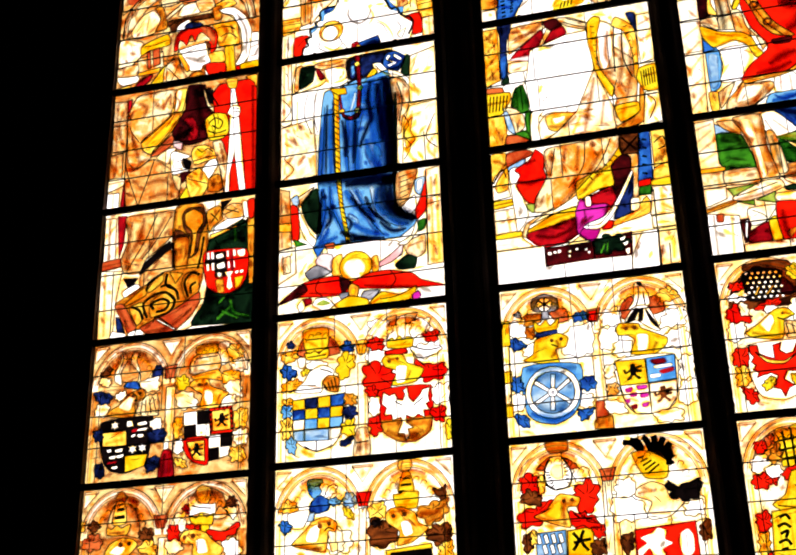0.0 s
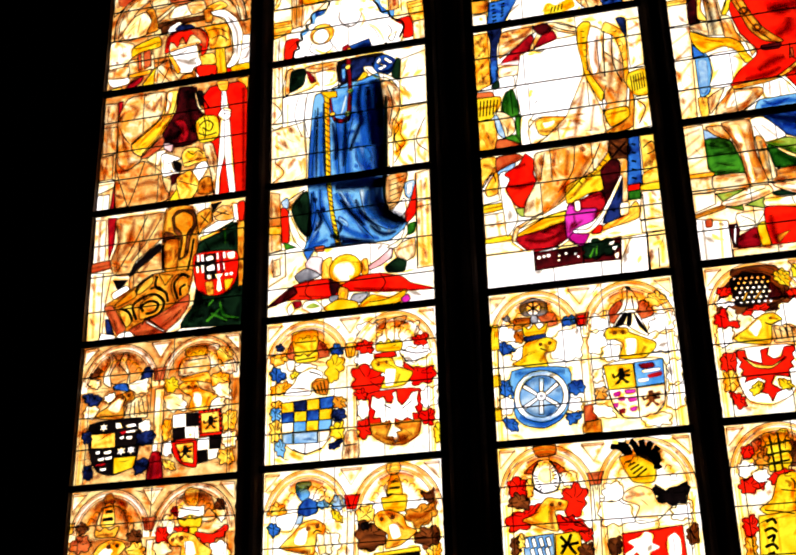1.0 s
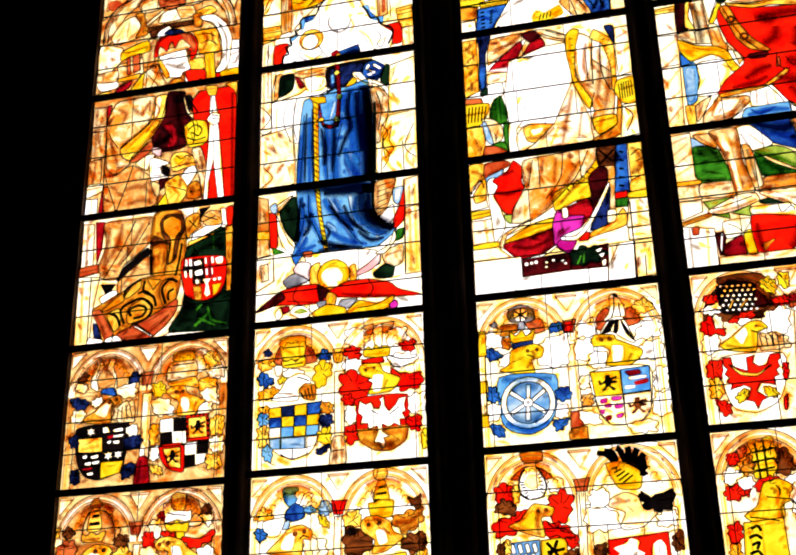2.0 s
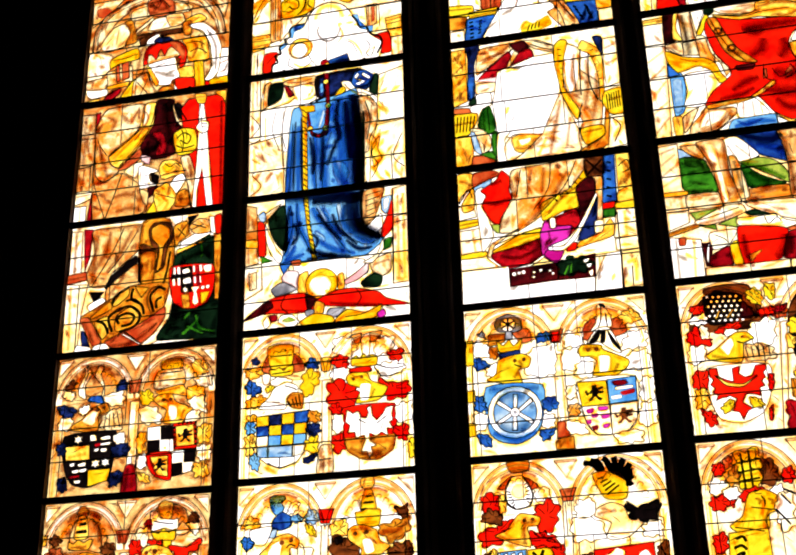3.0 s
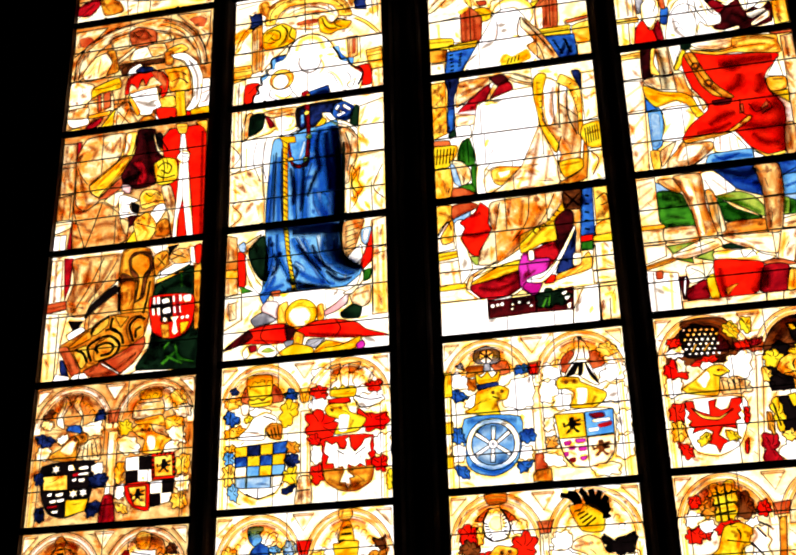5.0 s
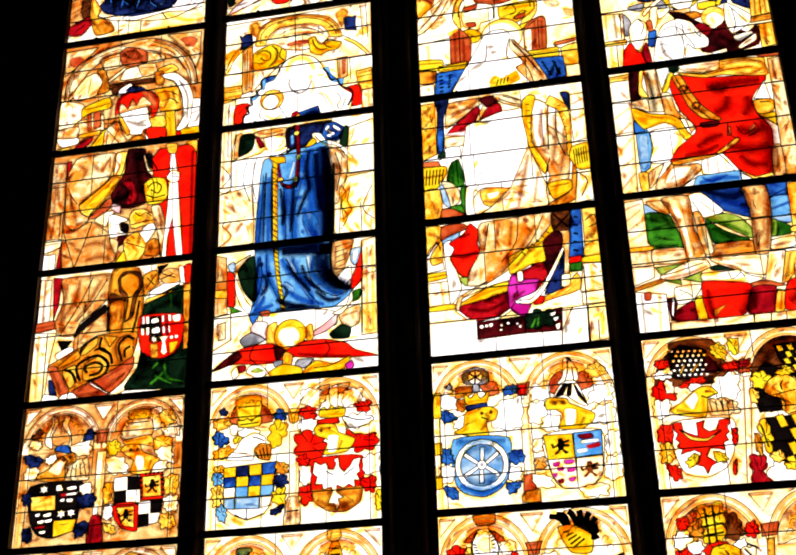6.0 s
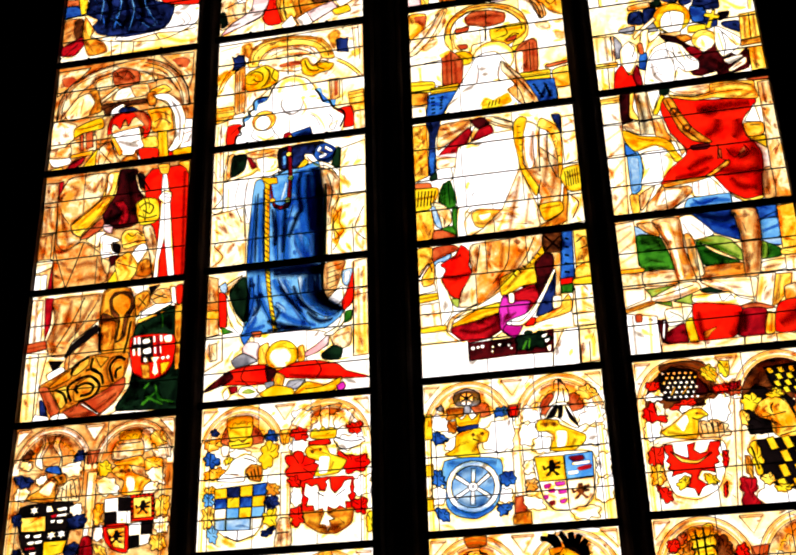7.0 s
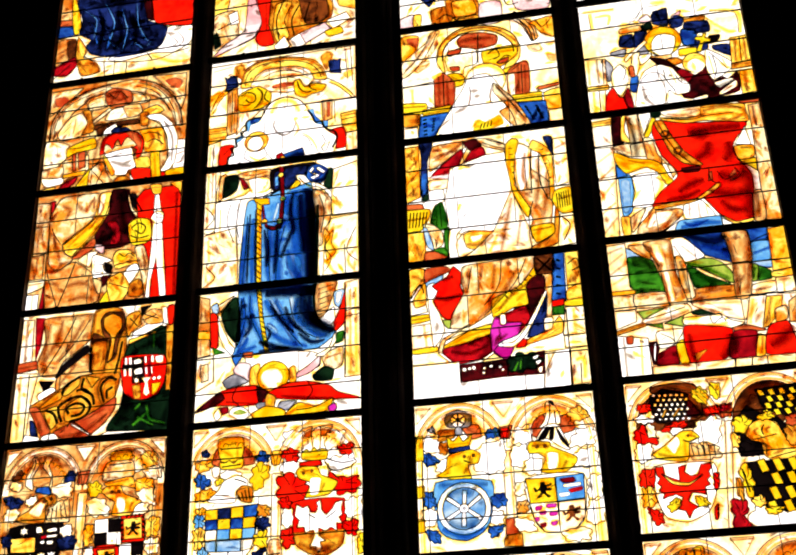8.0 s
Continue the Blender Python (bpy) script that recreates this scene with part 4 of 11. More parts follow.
L(1, (24.3, 126.4), (22, 145.8), (24.5, 162), wide=.45)
B(1, 3, "light", (22.9, 129.8), (21.6, 154.5), taper=.5)
B(1, 4, "straw", (11.1, 133.4), (11.3, 158.3), taper=.5)
S(1, "tan", (21.8, 105.5), (28.6, 103.6), (43, 103.7), (44.5, 111.4), (43, 120.3), (33.2, 120.5), (27.5, 116))
S(1, "pale", (29, 110.7), (37.2, 110.2), (42.9, 112.9), (41.6, 121.9), (31.2, 122.4), lead=False)
B(1, 2.5, "umber", (23.7, 105.8), (32.9, 107.6), (41.3, 105.7), taper=.5)
B(1, 2.5, "umber", (25.9, 111.1), (34.4, 109.7), (43.5, 109.4), taper=.5)
L(1, (22.3, 107.8), (28.8, 110.7), (34.4, 109.7), wide=.5)
S(1, "crimson", (22.8, 108.2), (25.3, 109.7), (29.2, 117), (25.9, 118.6))
S(1, "black", (43.9, 104.3), (70.7, 102.4), (72.8, 106.4), (68.7, 117.1), (58.3, 121.8), (48.9, 123.9), (43.9, 120.8))
S(1, "navy", (45.6, 107.9), (48.4, 106.8), (48.9, 121.2), (45.8, 120.7), lead=False)
S(1, "navy", (52.6, 105.3), (68, 104.5), (66.6, 114.9), (58.3, 118.1), (52.8, 121.8), lead=False)
S(1, "azure", (46.2, 111.6), (47.9, 111.2), (48.3, 117.8), (46.6, 119), lead=False)
S(1, "blue", (68, 106.4), (73.8, 104.2), (81.3, 111.1), (76.9, 120.6), (71.1, 120.4), (66.6, 116.8))
S(1, "white", (68.5, 110.1), (70.2, 106.7), (71.3, 108.4), (69.6, 110.9), (74.9, 114.1), (71.1, 116.7), (69.4, 115), (72.7, 113.6), lead=False)
S(1, "white", (74.2, 107), (78.4, 111.4), (77.1, 112.3), (73.5, 108.7), lead=False)
B(1, 4, "night", (68.7, 118.9), (76.3, 118.3), (80.2, 112.6), taper=.4)
S(1, "moss", (80.7, 109.9), (83.5, 110.4), (83.4, 126.7), (77.7, 123.2))
S(1, "pale", (59.9, 112), (65.2, 112.5), (68.7, 118), (76.3, 122.3), (85.6, 132.4), (81.8, 134.7), (70.8, 125.8), (62.5, 120.1))
L(1, (61.8, 114.1), (65.3, 119.3), (70.8, 122.9), wide=.5)
L(1, (70.8, 122.9), (76.3, 125.5), (81.1, 131.7), wide=.5)
B(1, 2.5, "ochre", (62.5, 117), (70.8, 124.7), (80.4, 132.5), taper=.5)
S(1, "yellow", (52.6, 127.6), (60, 116), (62.8, 119.4), (54.5, 128.9))
B(1, 3, "ochre", (54.2, 126.6), (61.1, 118), taper=.4)
S(1, "tan", (70.3, 126), (76.3, 127.3), (82.5, 135.1), (82, 151.3), (77.9, 160.8), (76.9, 171.3), (73.7, 170.9), (71.7, 144.4))
B(1, 6, "umber", (72.9, 130.4), (76.3, 143.4), (75, 162.4), taper=.5)
B(1, 4, "umber", (79, 134.9), (78.4, 150.7), taper=.5)
L(1, (74.9, 130.7), (78, 145.4), (75.8, 162.6), wide=.6)
S(1, "pale", (83.9, 110.5), (99.5, 105.7), (99.3, 148.7), (83.1, 149.7), (82.5, 135.5), soft=False)
S(1, "sky", (38.9, 126.5), (45.9, 123.4), (44.9, 129.9), (40.4, 129.8))
S(1, "white", (43.4, 125.8), (46.6, 123.4), (49.8, 126), (49.4, 130.7), (45.7, 131.2))
# the long robe: light folds left between deep strokes of blue
S(1, "azure", (29, 129.3), (39, 128.3), (48.6, 123.3), (58.4, 122.7), (69.1, 119), (70.8, 130.1), (73.9, 170), (73.2, 199.4), (71.4, 211), (72.5, 226.2), (78.4, 234.9), (85.2, 237.7), (83.9, 242.4), (73.1, 251.2), (54.5, 249.9), (38.5, 251.8), (22.4, 249.9), (23.6, 244.8), (26.9, 237), (24.5, 203), (24.7, 189.3), (26.6, 146.9))
S(1, "moss", (73.1, 143), (74.5, 143.3), (73.8, 197.7), (72.5, 222.9), (73.8, 229.7), (72, 227.8), (70.9, 205.9))
B(1, 13, "royal", (59.1, 124.6), (59.9, 142.6), (60.4, 162.7), (61.9, 180.5), (60.8, 204.5), taper=.2)
B(1, 12, "royal", (52.9, 129), (54.5, 150.7), (50.4, 150.4), (47.9, 166.2), (49, 196.1), taper=.2)
B(1, 11, "royal", (65.3, 123.8), (66.8, 143.7), (67.3, 163.7), (68.8, 188.5), (67.6, 208.8), taper=.3)
B(1, 13, "night", (67.4, 124.1), (68.8, 144), (68.7, 163.9), (69.5, 188.6), (68.3, 210.6), taper=.2)
B(1, 9, "night", (62.6, 128.8), (63.4, 146.7), (64.5, 159.7), (65.3, 175.8), taper=.3)
B(1, 6, "night", (58.4, 126.3), (56.5, 142.1), (58.7, 156.5), (56.2, 162.1), (50.9, 179), taper=.4)
B(1, 6, "royal", (42.7, 151.1), (43.7, 167.4), (42.6, 181.3), (43.6, 197), taper=.4)
B(1, 6, "night", (40, 154.3), (42.4, 172.5), (41.9, 184.7), taper=.5)
B(1, 5, "night", (48.4, 153.7), (48, 171.5), (46.9, 190.6), taper=.5)
B(1, 5, "royal", (29.2, 147.2), (28.3, 168.7), (27.4, 196.6), taper=.4)
B(1, 5, "royal", (32.7, 144.1), (32.5, 169.3), (32.9, 197.3), taper=.4)
B(1, 3, "night", (30.7, 140.2), (30, 168.9), (29.9, 196.9), taper=.5)
B(1, 3, "night", (34.3, 137.1), (34.5, 169.6), (35.2, 197.6), taper=.5)
B(1, 4, "royal", (26.6, 157.7), (25.6, 182.4), (25.6, 198), taper=.5)
B(1, 8, "royal", (54.9, 172.5), (57.9, 186.9), (64.8, 198.2), taper=.5)
B(1, 12, "night", (25, 200.5), (41.6, 201.9), (58, 203.5), (73, 204.5), taper=.2)
B(1, 10, "night", (41.7, 206.2), (54, 206.6), (73, 208.2), taper=.3)
B(1, 16, "night", (64.9, 208.4), (66, 222), (73, 231.6), (83.6, 238.8), taper=.2)
B(1, 10, "night", (68.9, 210.7), (70.3, 227.6), (78.4, 236.8), taper=.3)
B(1, 7, "royal", (62.2, 211.5), (60.9, 224.7), (73.1, 239.5), (79.7, 241.9), taper=.4)
B(1, 7, "royal", (27.3, 206.8), (28.6, 222.2), (27.6, 233.8), (24.9, 245), taper=.4)
B(1, 6, "royal", (32, 205.8), (33.6, 222.9), (38.2, 235.1), (42.4, 245.5), taper=.4)
B(1, 5, "night", (30.4, 220.8), (32.9, 229.5), (29.4, 237.3), taper=.5)
B(1, 8, "royal", (41.8, 210.5), (46, 219.4), (57, 234.2), (61.2, 247.8), taper=.4)
B(1, 5, "night", (44.9, 215.9), (51.5, 226.8), (59.7, 237.8), taper=.5)
B(1, 5, "night", (54.1, 217.1), (58.3, 229.4), (69.1, 242.2), taper=.5)
B(1, 5, "royal", (48.6, 211.4), (54.2, 225.5), (62.4, 234.8), taper=.5)
B(1, 5, "royal", (31.5, 237.6), (28.9, 243.8), (25, 248.3), taper=.5)
B(1, 6, "night", (38.3, 241.7), (46.5, 246), (57.2, 248.9), taper=.5)
B(1, 5, "night", (62.4, 238.1), (70.4, 245.6), (78.3, 245), taper=.5)
B(1, 6, "royal", (46.3, 236.1), (54.4, 243.7), (67.8, 248.6), taper=.5)
B(1, 5, "royal", (37, 244.8), (30.4, 247.3), (23.7, 249.7), taper=.5)
B(1, 4, "night", (42.1, 230.6), (45.2, 236), (43, 242.3), taper=.5)
L(1, (43.8, 210.7), (54.3, 232.2), (65.1, 248.2), wide=.4)
L(1, (32.3, 205.8), (32.7, 221.1), (38.2, 236.8), (41.1, 245.3), wide=.4)
L(1, (28.2, 207), (29.7, 222.4), (26.8, 238.6), wide=.4)
L(1, (56.8, 212.4), (61, 231.4), (73.1, 242.7), (80.3, 241.2), wide=.4)
L(1, (53.3, 152.7), (49.6, 171.8), (47.7, 197.6), wide=.4)
L(1, (42, 152.8), (43.1, 170.8), (44.2, 197.1), wide=.4)
L(1, (29, 141.8), (28.3, 168.7), (26.6, 198.2), wide=.4)
S(1, "sky", (44.5, 210), (46.1, 210.2), (54.3, 228.8), (61.1, 244.5), (58.7, 242.9), (51.6, 228.5), lead=False)
S(1, "sky", (56.7, 210.7), (58.9, 210.2), (60.1, 221.3), (61, 232.2), (70.4, 234.2), (75, 239.7), (74.4, 246.1), (72.4, 246.7), (73.8, 240.4), (69, 236), (59.7, 233.8), (57.9, 221), lead=False)
S(1, "sky", (47.5, 210.4), (49.1, 210.6), (54.2, 222.2), (56.5, 232.4), (54.8, 231.6), (52.2, 222.8), lead=False)
S(1, "sky", (44.1, 228.4), (48.9, 233.1), (49.7, 236.5), (46.3, 237.8), (47.9, 234.7), (43.5, 230.1), lead=False)
S(1, "sky", (28.3, 228.9), (33, 232.8), (30.2, 239), (25.6, 246.7), (27.7, 239.6), (30, 234.1), lead=False)
S(1, "sky", (26.4, 210.1), (27.5, 210.3), (28.1, 223.8), (27.1, 225.4), lead=False)
S(1, "sky", (42.4, 242.2), (46.4, 244), (46.7, 246.8), (44.5, 249), (45.1, 245.8), lead=False)
S(1, "sky", (29.2, 149.1), (30.4, 149.2), (29.3, 174.1), (28.8, 195.9), (27.6, 195.7), (28.4, 172.2), lead=False)
S(1, "sky", (54.3, 175.9), (61.9, 178.8), (64.7, 187.9), (59.3, 196.6), (55.1, 186.5), lead=False)
S(1, "sky", (48.1, 133.7), (49.5, 135.7), (46.3, 147.6), (45.2, 147.5), lead=False)
O(1, "navy", 28.9, 213.3, 1.5, lead=False)
O(1, "navy", 33.9, 221.6, 1.5, lead=False)
B(1, 9, "night", (70, 142.6), (70.8, 164.2), (70.2, 188.6), (68.9, 210.7), taper=.2)
B(1, 9, "night", (68.7, 126.1), (70.2, 144.2), (70.9, 161.8), taper=.3)
B(1, 7, "night", (71, 226), (77, 235), (84.3, 239.2), taper=.4)
B(1, 5, "night", (38.5, 249.1), (51.8, 248.6), (65.1, 250.2), taper=.5)
B(1, 4, "night", (27.3, 208.5), (26, 226.9), (24.2, 243.2), taper=.5)
# bead cord and gold girdle
S(1, "yellow", (32.5, 127.3), (42.6, 128.5), (43, 133.6), (38, 133.6), (38, 148.6), (38.8, 198.1), (40.3, 222.1), (45, 252), (42.3, 252), (38.2, 223.5), (35.7, 197.7), (34.9, 148.1), (34.6, 133), soft=False)
for k in range(15):
    L(1, (34.2 + k * 0.125, 130.6 + k * 4.670), (37.7 + k * 0.077, 133.9 + k * 4.646), wide=.5)
for k in range(13):
    L(1, (36.7 + k * 0.462, 204.3 + k * 3.698), (39.2 + k * 0.456, 206.7 + k * 3.686), wide=.5)
B(1, 2, "ochre", (36.7, 137.3), (37.2, 163.8), (37.9, 198), taper=.2)
S(1, "crimson", (48.6, 102.8), (51.7, 103.3), (52.6, 130.8), (51.8, 150.2), (50.2, 155.3), (49, 148.1), (50.4, 130.5), soft=False)
S(1, "crimson", (39.4, 146.6), (42.2, 150.9), (46.3, 152.6), (50.7, 148.3), (49.8, 154.3), (45.3, 155.6), (40.9, 152.8))
S(1, "crimson", (38, 133.9), (39.1, 134.1), (40.8, 148.6), (39.1, 147.4), soft=False, lead=False)
O(1, "gold", 50.0, 110.0, 1.8)
O(1, "gold", 51.5, 130.3, 1.8)
O(1, "gold", 49.6, 148.5, 1.8)
O(1, "gold", 39.9, 147.4, 1.8)
# flames, crescent, ball and cloth
S(1, "cream", (90.5, 203.4), (99.2, 201.6), (99.3, 273), (90, 273.5), soft=False)
B(1, 5, "ochre", (93.8, 209), (93.6, 270.8), taper=.3)
B(1, 5, "straw", (97.1, 207.7), (97.1, 271.2), taper=.3)
L(1, (91, 204.4), (90.5, 272), wide=.5)
L(1, (90.3, 225.2), (99, 223.8), wide=.5)
L(1, (90.6, 229.4), (99.2, 228), wide=.5)
S(1, "sienna", (73.2, 202.8), (85.8, 201.8), (83.7, 211), (81, 220.7), (78.4, 227.8), (75, 229.2), (72.5, 222.9))
for k in range(6):
    L(1, (74.3 + k * 0.140, 206.3 + k * 4.041), (83.8 + k * -0.813, 204.2 + k * 3.921), wide=.45)
B(1, 5, "umber", (75, 206.4), (74.3, 223.1), taper=.4)
S(1, "sky", (84, 209.7), (89.6, 208.1), (90.7, 213.6), (86.9, 221.8), (84, 218.4))
S(1, "white", (85.7, 211.2), (88.4, 210.3), (87.7, 215.7), (85.7, 217.9), lead=False)
S(1, "red", (87.4, 222.5), (90.7, 210.2), (90.8, 231.9), (84.7, 239.6), (83.7, 233.4))
S(1, "white", (74.6, 230.6), (83.7, 221), (84.3, 231), (79.7, 235.4))
S(1, "green", (85.6, 241), (89.7, 239.9), (89.1, 246.7), (84.9, 248.4))
S(1, "tan", (77, 256.1), (88.8, 251.1), (88.8, 263.9), (83.5, 267.3), (78.3, 264))
B(1, 4, "umber", (78.3, 258.7), (88.2, 255.9), taper=.4)
S(1, "pale", (82.4, 151.4), (99.3, 149.5), (99.3, 198.7), (77, 201.6), (78.4, 165.3), soft=False)
B(1, 6, "straw", (83.9, 159.1), (79.8, 167.3), (85.2, 176.9), (80.4, 186.6), (85.1, 195.9), taper=.5)
B(1, 5, "ochre", (84.4, 155.2), (81.7, 163.4), (78.4, 158.2), taper=.5)
L(1, (97.8, 160.6), (92, 177.9), (98.7, 187.5), wide=.5)
L(1, (90.7, 173.3), (91.2, 198.4), wide=.5)
L(1, (78.4, 158.2), (81.8, 165.8), (78.4, 174.1), (82.5, 183.5), (78.4, 193.2), wide=.5)
B(1, 5, "ochre", (98.2, 177), (92.6, 185.8), (97.9, 196.8), taper=.5)
S(1, "gold", (79.1, 167.2), (83.9, 160.8), (82.5, 171.2), (85.2, 178.6), (80, 184.8), (78.9, 176))
S(1, "cream", (0.6, 153.9), (22.1, 149.8), (23.5, 173.3), (23.5, 197.8), (9.6, 197.6), (1, 198.2), soft=False)
B(1, 5, "straw", (3.9, 158), (5.3, 176), taper=.4)
B(1, 5, "ochre", (3.3, 179.3), (8.6, 188.8), (2.6, 196.7), taper=.4)
L(1, (8.1, 176.4), (3.3, 179.3), (9.3, 188.9), (1.2, 196.5), wide=.5)
L(1, (21.5, 151.5), (22.9, 175), wide=.5)
S(1, "sienna", (-0.7, 202.3), (6.8, 205), (8.3, 229.7), (-0.2, 230.3), soft=False)
B(1, 4, "umber", (1.5, 205.1), (2, 228.9), taper=.4)
S(1, "gold", (-0.5, 229.9), (8.9, 230.1), (8.6, 236.4), (-0.3, 234.6))
S(1, "tan", (-0.2, 235.3), (8, 236.3), (8.7, 247.9), (0.6, 249.6), soft=False)
B(1, 4, "umber", (2.1, 236.4), (2.6, 248), taper=.4)
S(1, "cream", (-0.2, 250.1), (10.8, 248.5), (11.5, 267.7), (0.4, 274.7), soft=False)
S(1, "tan", (2.9, 255.4), (7.6, 254.3), (8.1, 266.5), (3.8, 267.6), soft=False)
B(1, 4, "umber", (4.3, 256.4), (4.8, 266.9), taper=.4)
L(1, (10.8, 249), (11.5, 267.7), wide=.5)
S(1, "tan", (9.7, 215.6), (12.9, 210.4), (22.4, 204.5), (14.4, 215.3), (11.8, 220.1))
B(1, 3, "umber", (11.6, 215), (20.3, 206.8), taper=.5)
S(1, "sky", (7.9, 211.4), (11.7, 208.9), (13, 215.8), (9.8, 217.5))
S(1, "red", (7.6, 217.2), (12, 218.8), (13.4, 241.9), (8.8, 242.4))
S(1, "green", (9.9, 242.5), (17.7, 247.4), (10.9, 248.2))
S(1, "moss", (14.2, 217.3), (22.1, 206.5), (24.9, 208.2), (26.9, 237), (23.4, 240.2), (17.7, 231.2))
S(1, "white", (12.5, 219.3), (14.8, 225.8), (20, 239.4), (23.6, 245.1), (21.7, 249.8), (16.7, 242.7), (13.3, 232))
S(1, "blue", (22.1, 250.5), (31, 249.3), (30.6, 254.1), (24.8, 258.3))
S(1, "white", (30.2, 250.8), (54.5, 250.5), (73.3, 253.8), (75.2, 263.9), (61.3, 268.9), (60.1, 273.5), (37.6, 271.3), (32.2, 264))
S(1, "cream", (24.8, 258.8), (28.5, 251.9), (30.6, 254.6), (28.2, 264.8))
S(1, "rust", (28.8, 249), (34.7, 248.8), (34.3, 252.9), (30, 252.4))
S(1, "pink", (23.2, 260.7), (26.6, 255.9), (33.6, 257.7), (33.1, 269.5), (25, 266.3))
S(1, "gold", (33.7, 260.6), (39.3, 258.1), (39, 273.2), (33.4, 272.6))
S(1, "pink", (60, 268.5), (67.9, 263), (75.7, 256), (75.2, 262.6), (69.2, 268), (61.4, 270.8))
S(1, "gold", (57.3, 263.4), (60.6, 262.2), (61.4, 272.6), (57.5, 273.7))
S(1, "cream", (72.6, 255.9), (81, 250.5), (84.2, 240.2), (84.9, 247.4), (78.3, 256.6))
S(1, "grey", (16.9, 268.6), (24.1, 263.7), (32.6, 270.4), (20.4, 274.4))
S(1, "moss", (71.2, 270.1), (78.3, 264.3), (83.8, 267.4), (82.2, 274.5), (73.1, 274.1))
O(1, "yellow", 47.5, 268.0, 9.7)
O(1, "pale", 46.6, 269.5, 6.6, lead=False)
B(1, 6, "ochre", (40.4, 261.4), (38.9, 267.6), (43, 276), (48.3, 278.5), taper=.3)
B(1, 5, "straw", (55.4, 263.2), (56.1, 271.2), (52.3, 277.1), taper=.3)
S(1, "red", (0.7, 288.9), (7.4, 283.1), (15.2, 276), (25.7, 273.3), (37.7, 273.5), (45.1, 278.8), (54.8, 274.2), (67.9, 273.7), (80.9, 278), (86.1, 283.2), (99.1, 288.9), (83.5, 288.7), (62.8, 286.4), (47.1, 284.3), (39.3, 287.5), (27.5, 287.2), (15.5, 285.9), (7.6, 286.6))
S(1, "maroon", (0.2, 289.5), (7.4, 282.4), (15.4, 276.1), (18.3, 281.1), (11.5, 286))
S(1, "maroon", (37.7, 273.8), (45.1, 278.8), (42.5, 283.8), (39.3, 287.5), lead=False)
B(1, 4, "blood", (19.4, 283.6), (38, 286.8), taper=.5)
B(1, 4, "blood", (52.3, 282.6), (68, 285.9), (83.5, 287.6), taper=.5)
L(1, (25.8, 273.8), (23.3, 281.7), (27.5, 286.8), wide=.5)
L(1, (67.9, 273.8), (71.2, 280.8), (68, 286.6), wide=.5)
S(1, "amber", (42.5, 286.9), (44.4, 280.1), (49.2, 283), (48.5, 289.5), (44.6, 292.1))
S(1, "yellow", (44.3, 286.4), (45.5, 283.4), (47.4, 285.1), (46.2, 288.9), lead=False)
S(1, "grey", (38, 286.4), (43.2, 286.2), (42, 291.5), (38.1, 289.6))
S(1, "grey", (52.4, 286.5), (61.5, 287.2), (56.4, 293.1), (50.5, 290.9))
S(1, "yellow", (34.5, 294.1), (43.3, 288.9), (54, 292.2), (54.6, 297.8), (39.5, 297.8))
S(1, "yellow", (54.9, 296.3), (62.8, 288.4), (73.2, 291.8), (83, 287.5), (79.9, 295.6), (65.5, 298.1))
B(1, 4, "ochre", (57.7, 295.6), (65.4, 291.8), (78.3, 292.4), taper=.5)
L(1, (61.6, 293.7), (70.6, 293.1), (78.3, 290.1), wide=.5)
S(1, "white", (83.5, 288.4), (99.5, 289.4), (99.4, 297.8), (85.4, 298.1), (83.5, 294.5), soft=False)
S(1, "magenta", (80.1, 293.5), (84, 290.9), (85.5, 294.7), (81.7, 297.7))
S(1, "white", (21.7, 292.8), (23.5, 288), (30.1, 288.4), (34.5, 294.1), (29.1, 297.3))
S(1, "lime", (23.7, 292), (28.1, 289.4), (32.3, 292.4), (27.9, 293.4), lead=False)
S(1, "crimson", (15.3, 287.4), (20.6, 287.3), (21, 291.1), (16.5, 292.2))
S(1, "white", (12.4, 291.5), (15.3, 287.4), (17.1, 293.5), (13.9, 296.3))
# light 4, drawn in full: haloed shapes on blue, red tunic, long red robe below the hills
B(3, 5, "straw", (3.1, 6.8), (22.7, 7.4), taper=.2)
B(3, 5, "straw", (7.7, 8.6), (8.1, 24.4), taper=.2)
B(3, 4, "straw", (10.3, 12.7), (19.2, 12.8), (17.9, 21.2), taper=.3)
L(3, (0.7, 7.2), (23.3, 7), wide=.4)
L(3, (6.5, 9.3), (7.3, 24.3), wide=.4)
B(3, 5, "straw", (80.4, 20.2), (96.9, 25.3), (96.5, 43.9), taper=.3)
B(3, 4, "straw", (82.3, 32.6), (89.2, 40.7), (94.7, 41.9), taper=.4)
L(3, (80.3, 21), (95.2, 25), (95.6, 43.7), wide=.4)
L(3, (30.8, 21.2), (36.6, 16.3), (40.8, 10.2), (50.2, 9.6), wide=.4)
L(3, (28.9, 23.4), (35.1, 19.5), (38.7, 13.3), wide=.4)
S(3, "tan", (25.1, 26.1), (37.5, 24.8), (37.9, 29.5), (24.7, 30.5))
S(3, "pink", (36.8, 20.2), (42.5, 15.8), (45.4, 21.6), (40, 23.3))
S(3, "pink", (57.2, 20.6), (63.4, 16.7), (61.7, 21.5), (58, 24.2))
S(3, "amber", (64.3, 25.1), (76.7, 23.7), (76.2, 27.9), (65.5, 28.6))
S(3, "navy", (46.8, 14.3), (49.8, 13.8), (55.1, 13.2), (54.2, 28.6), (45.6, 25.4), (45.1, 18.4))
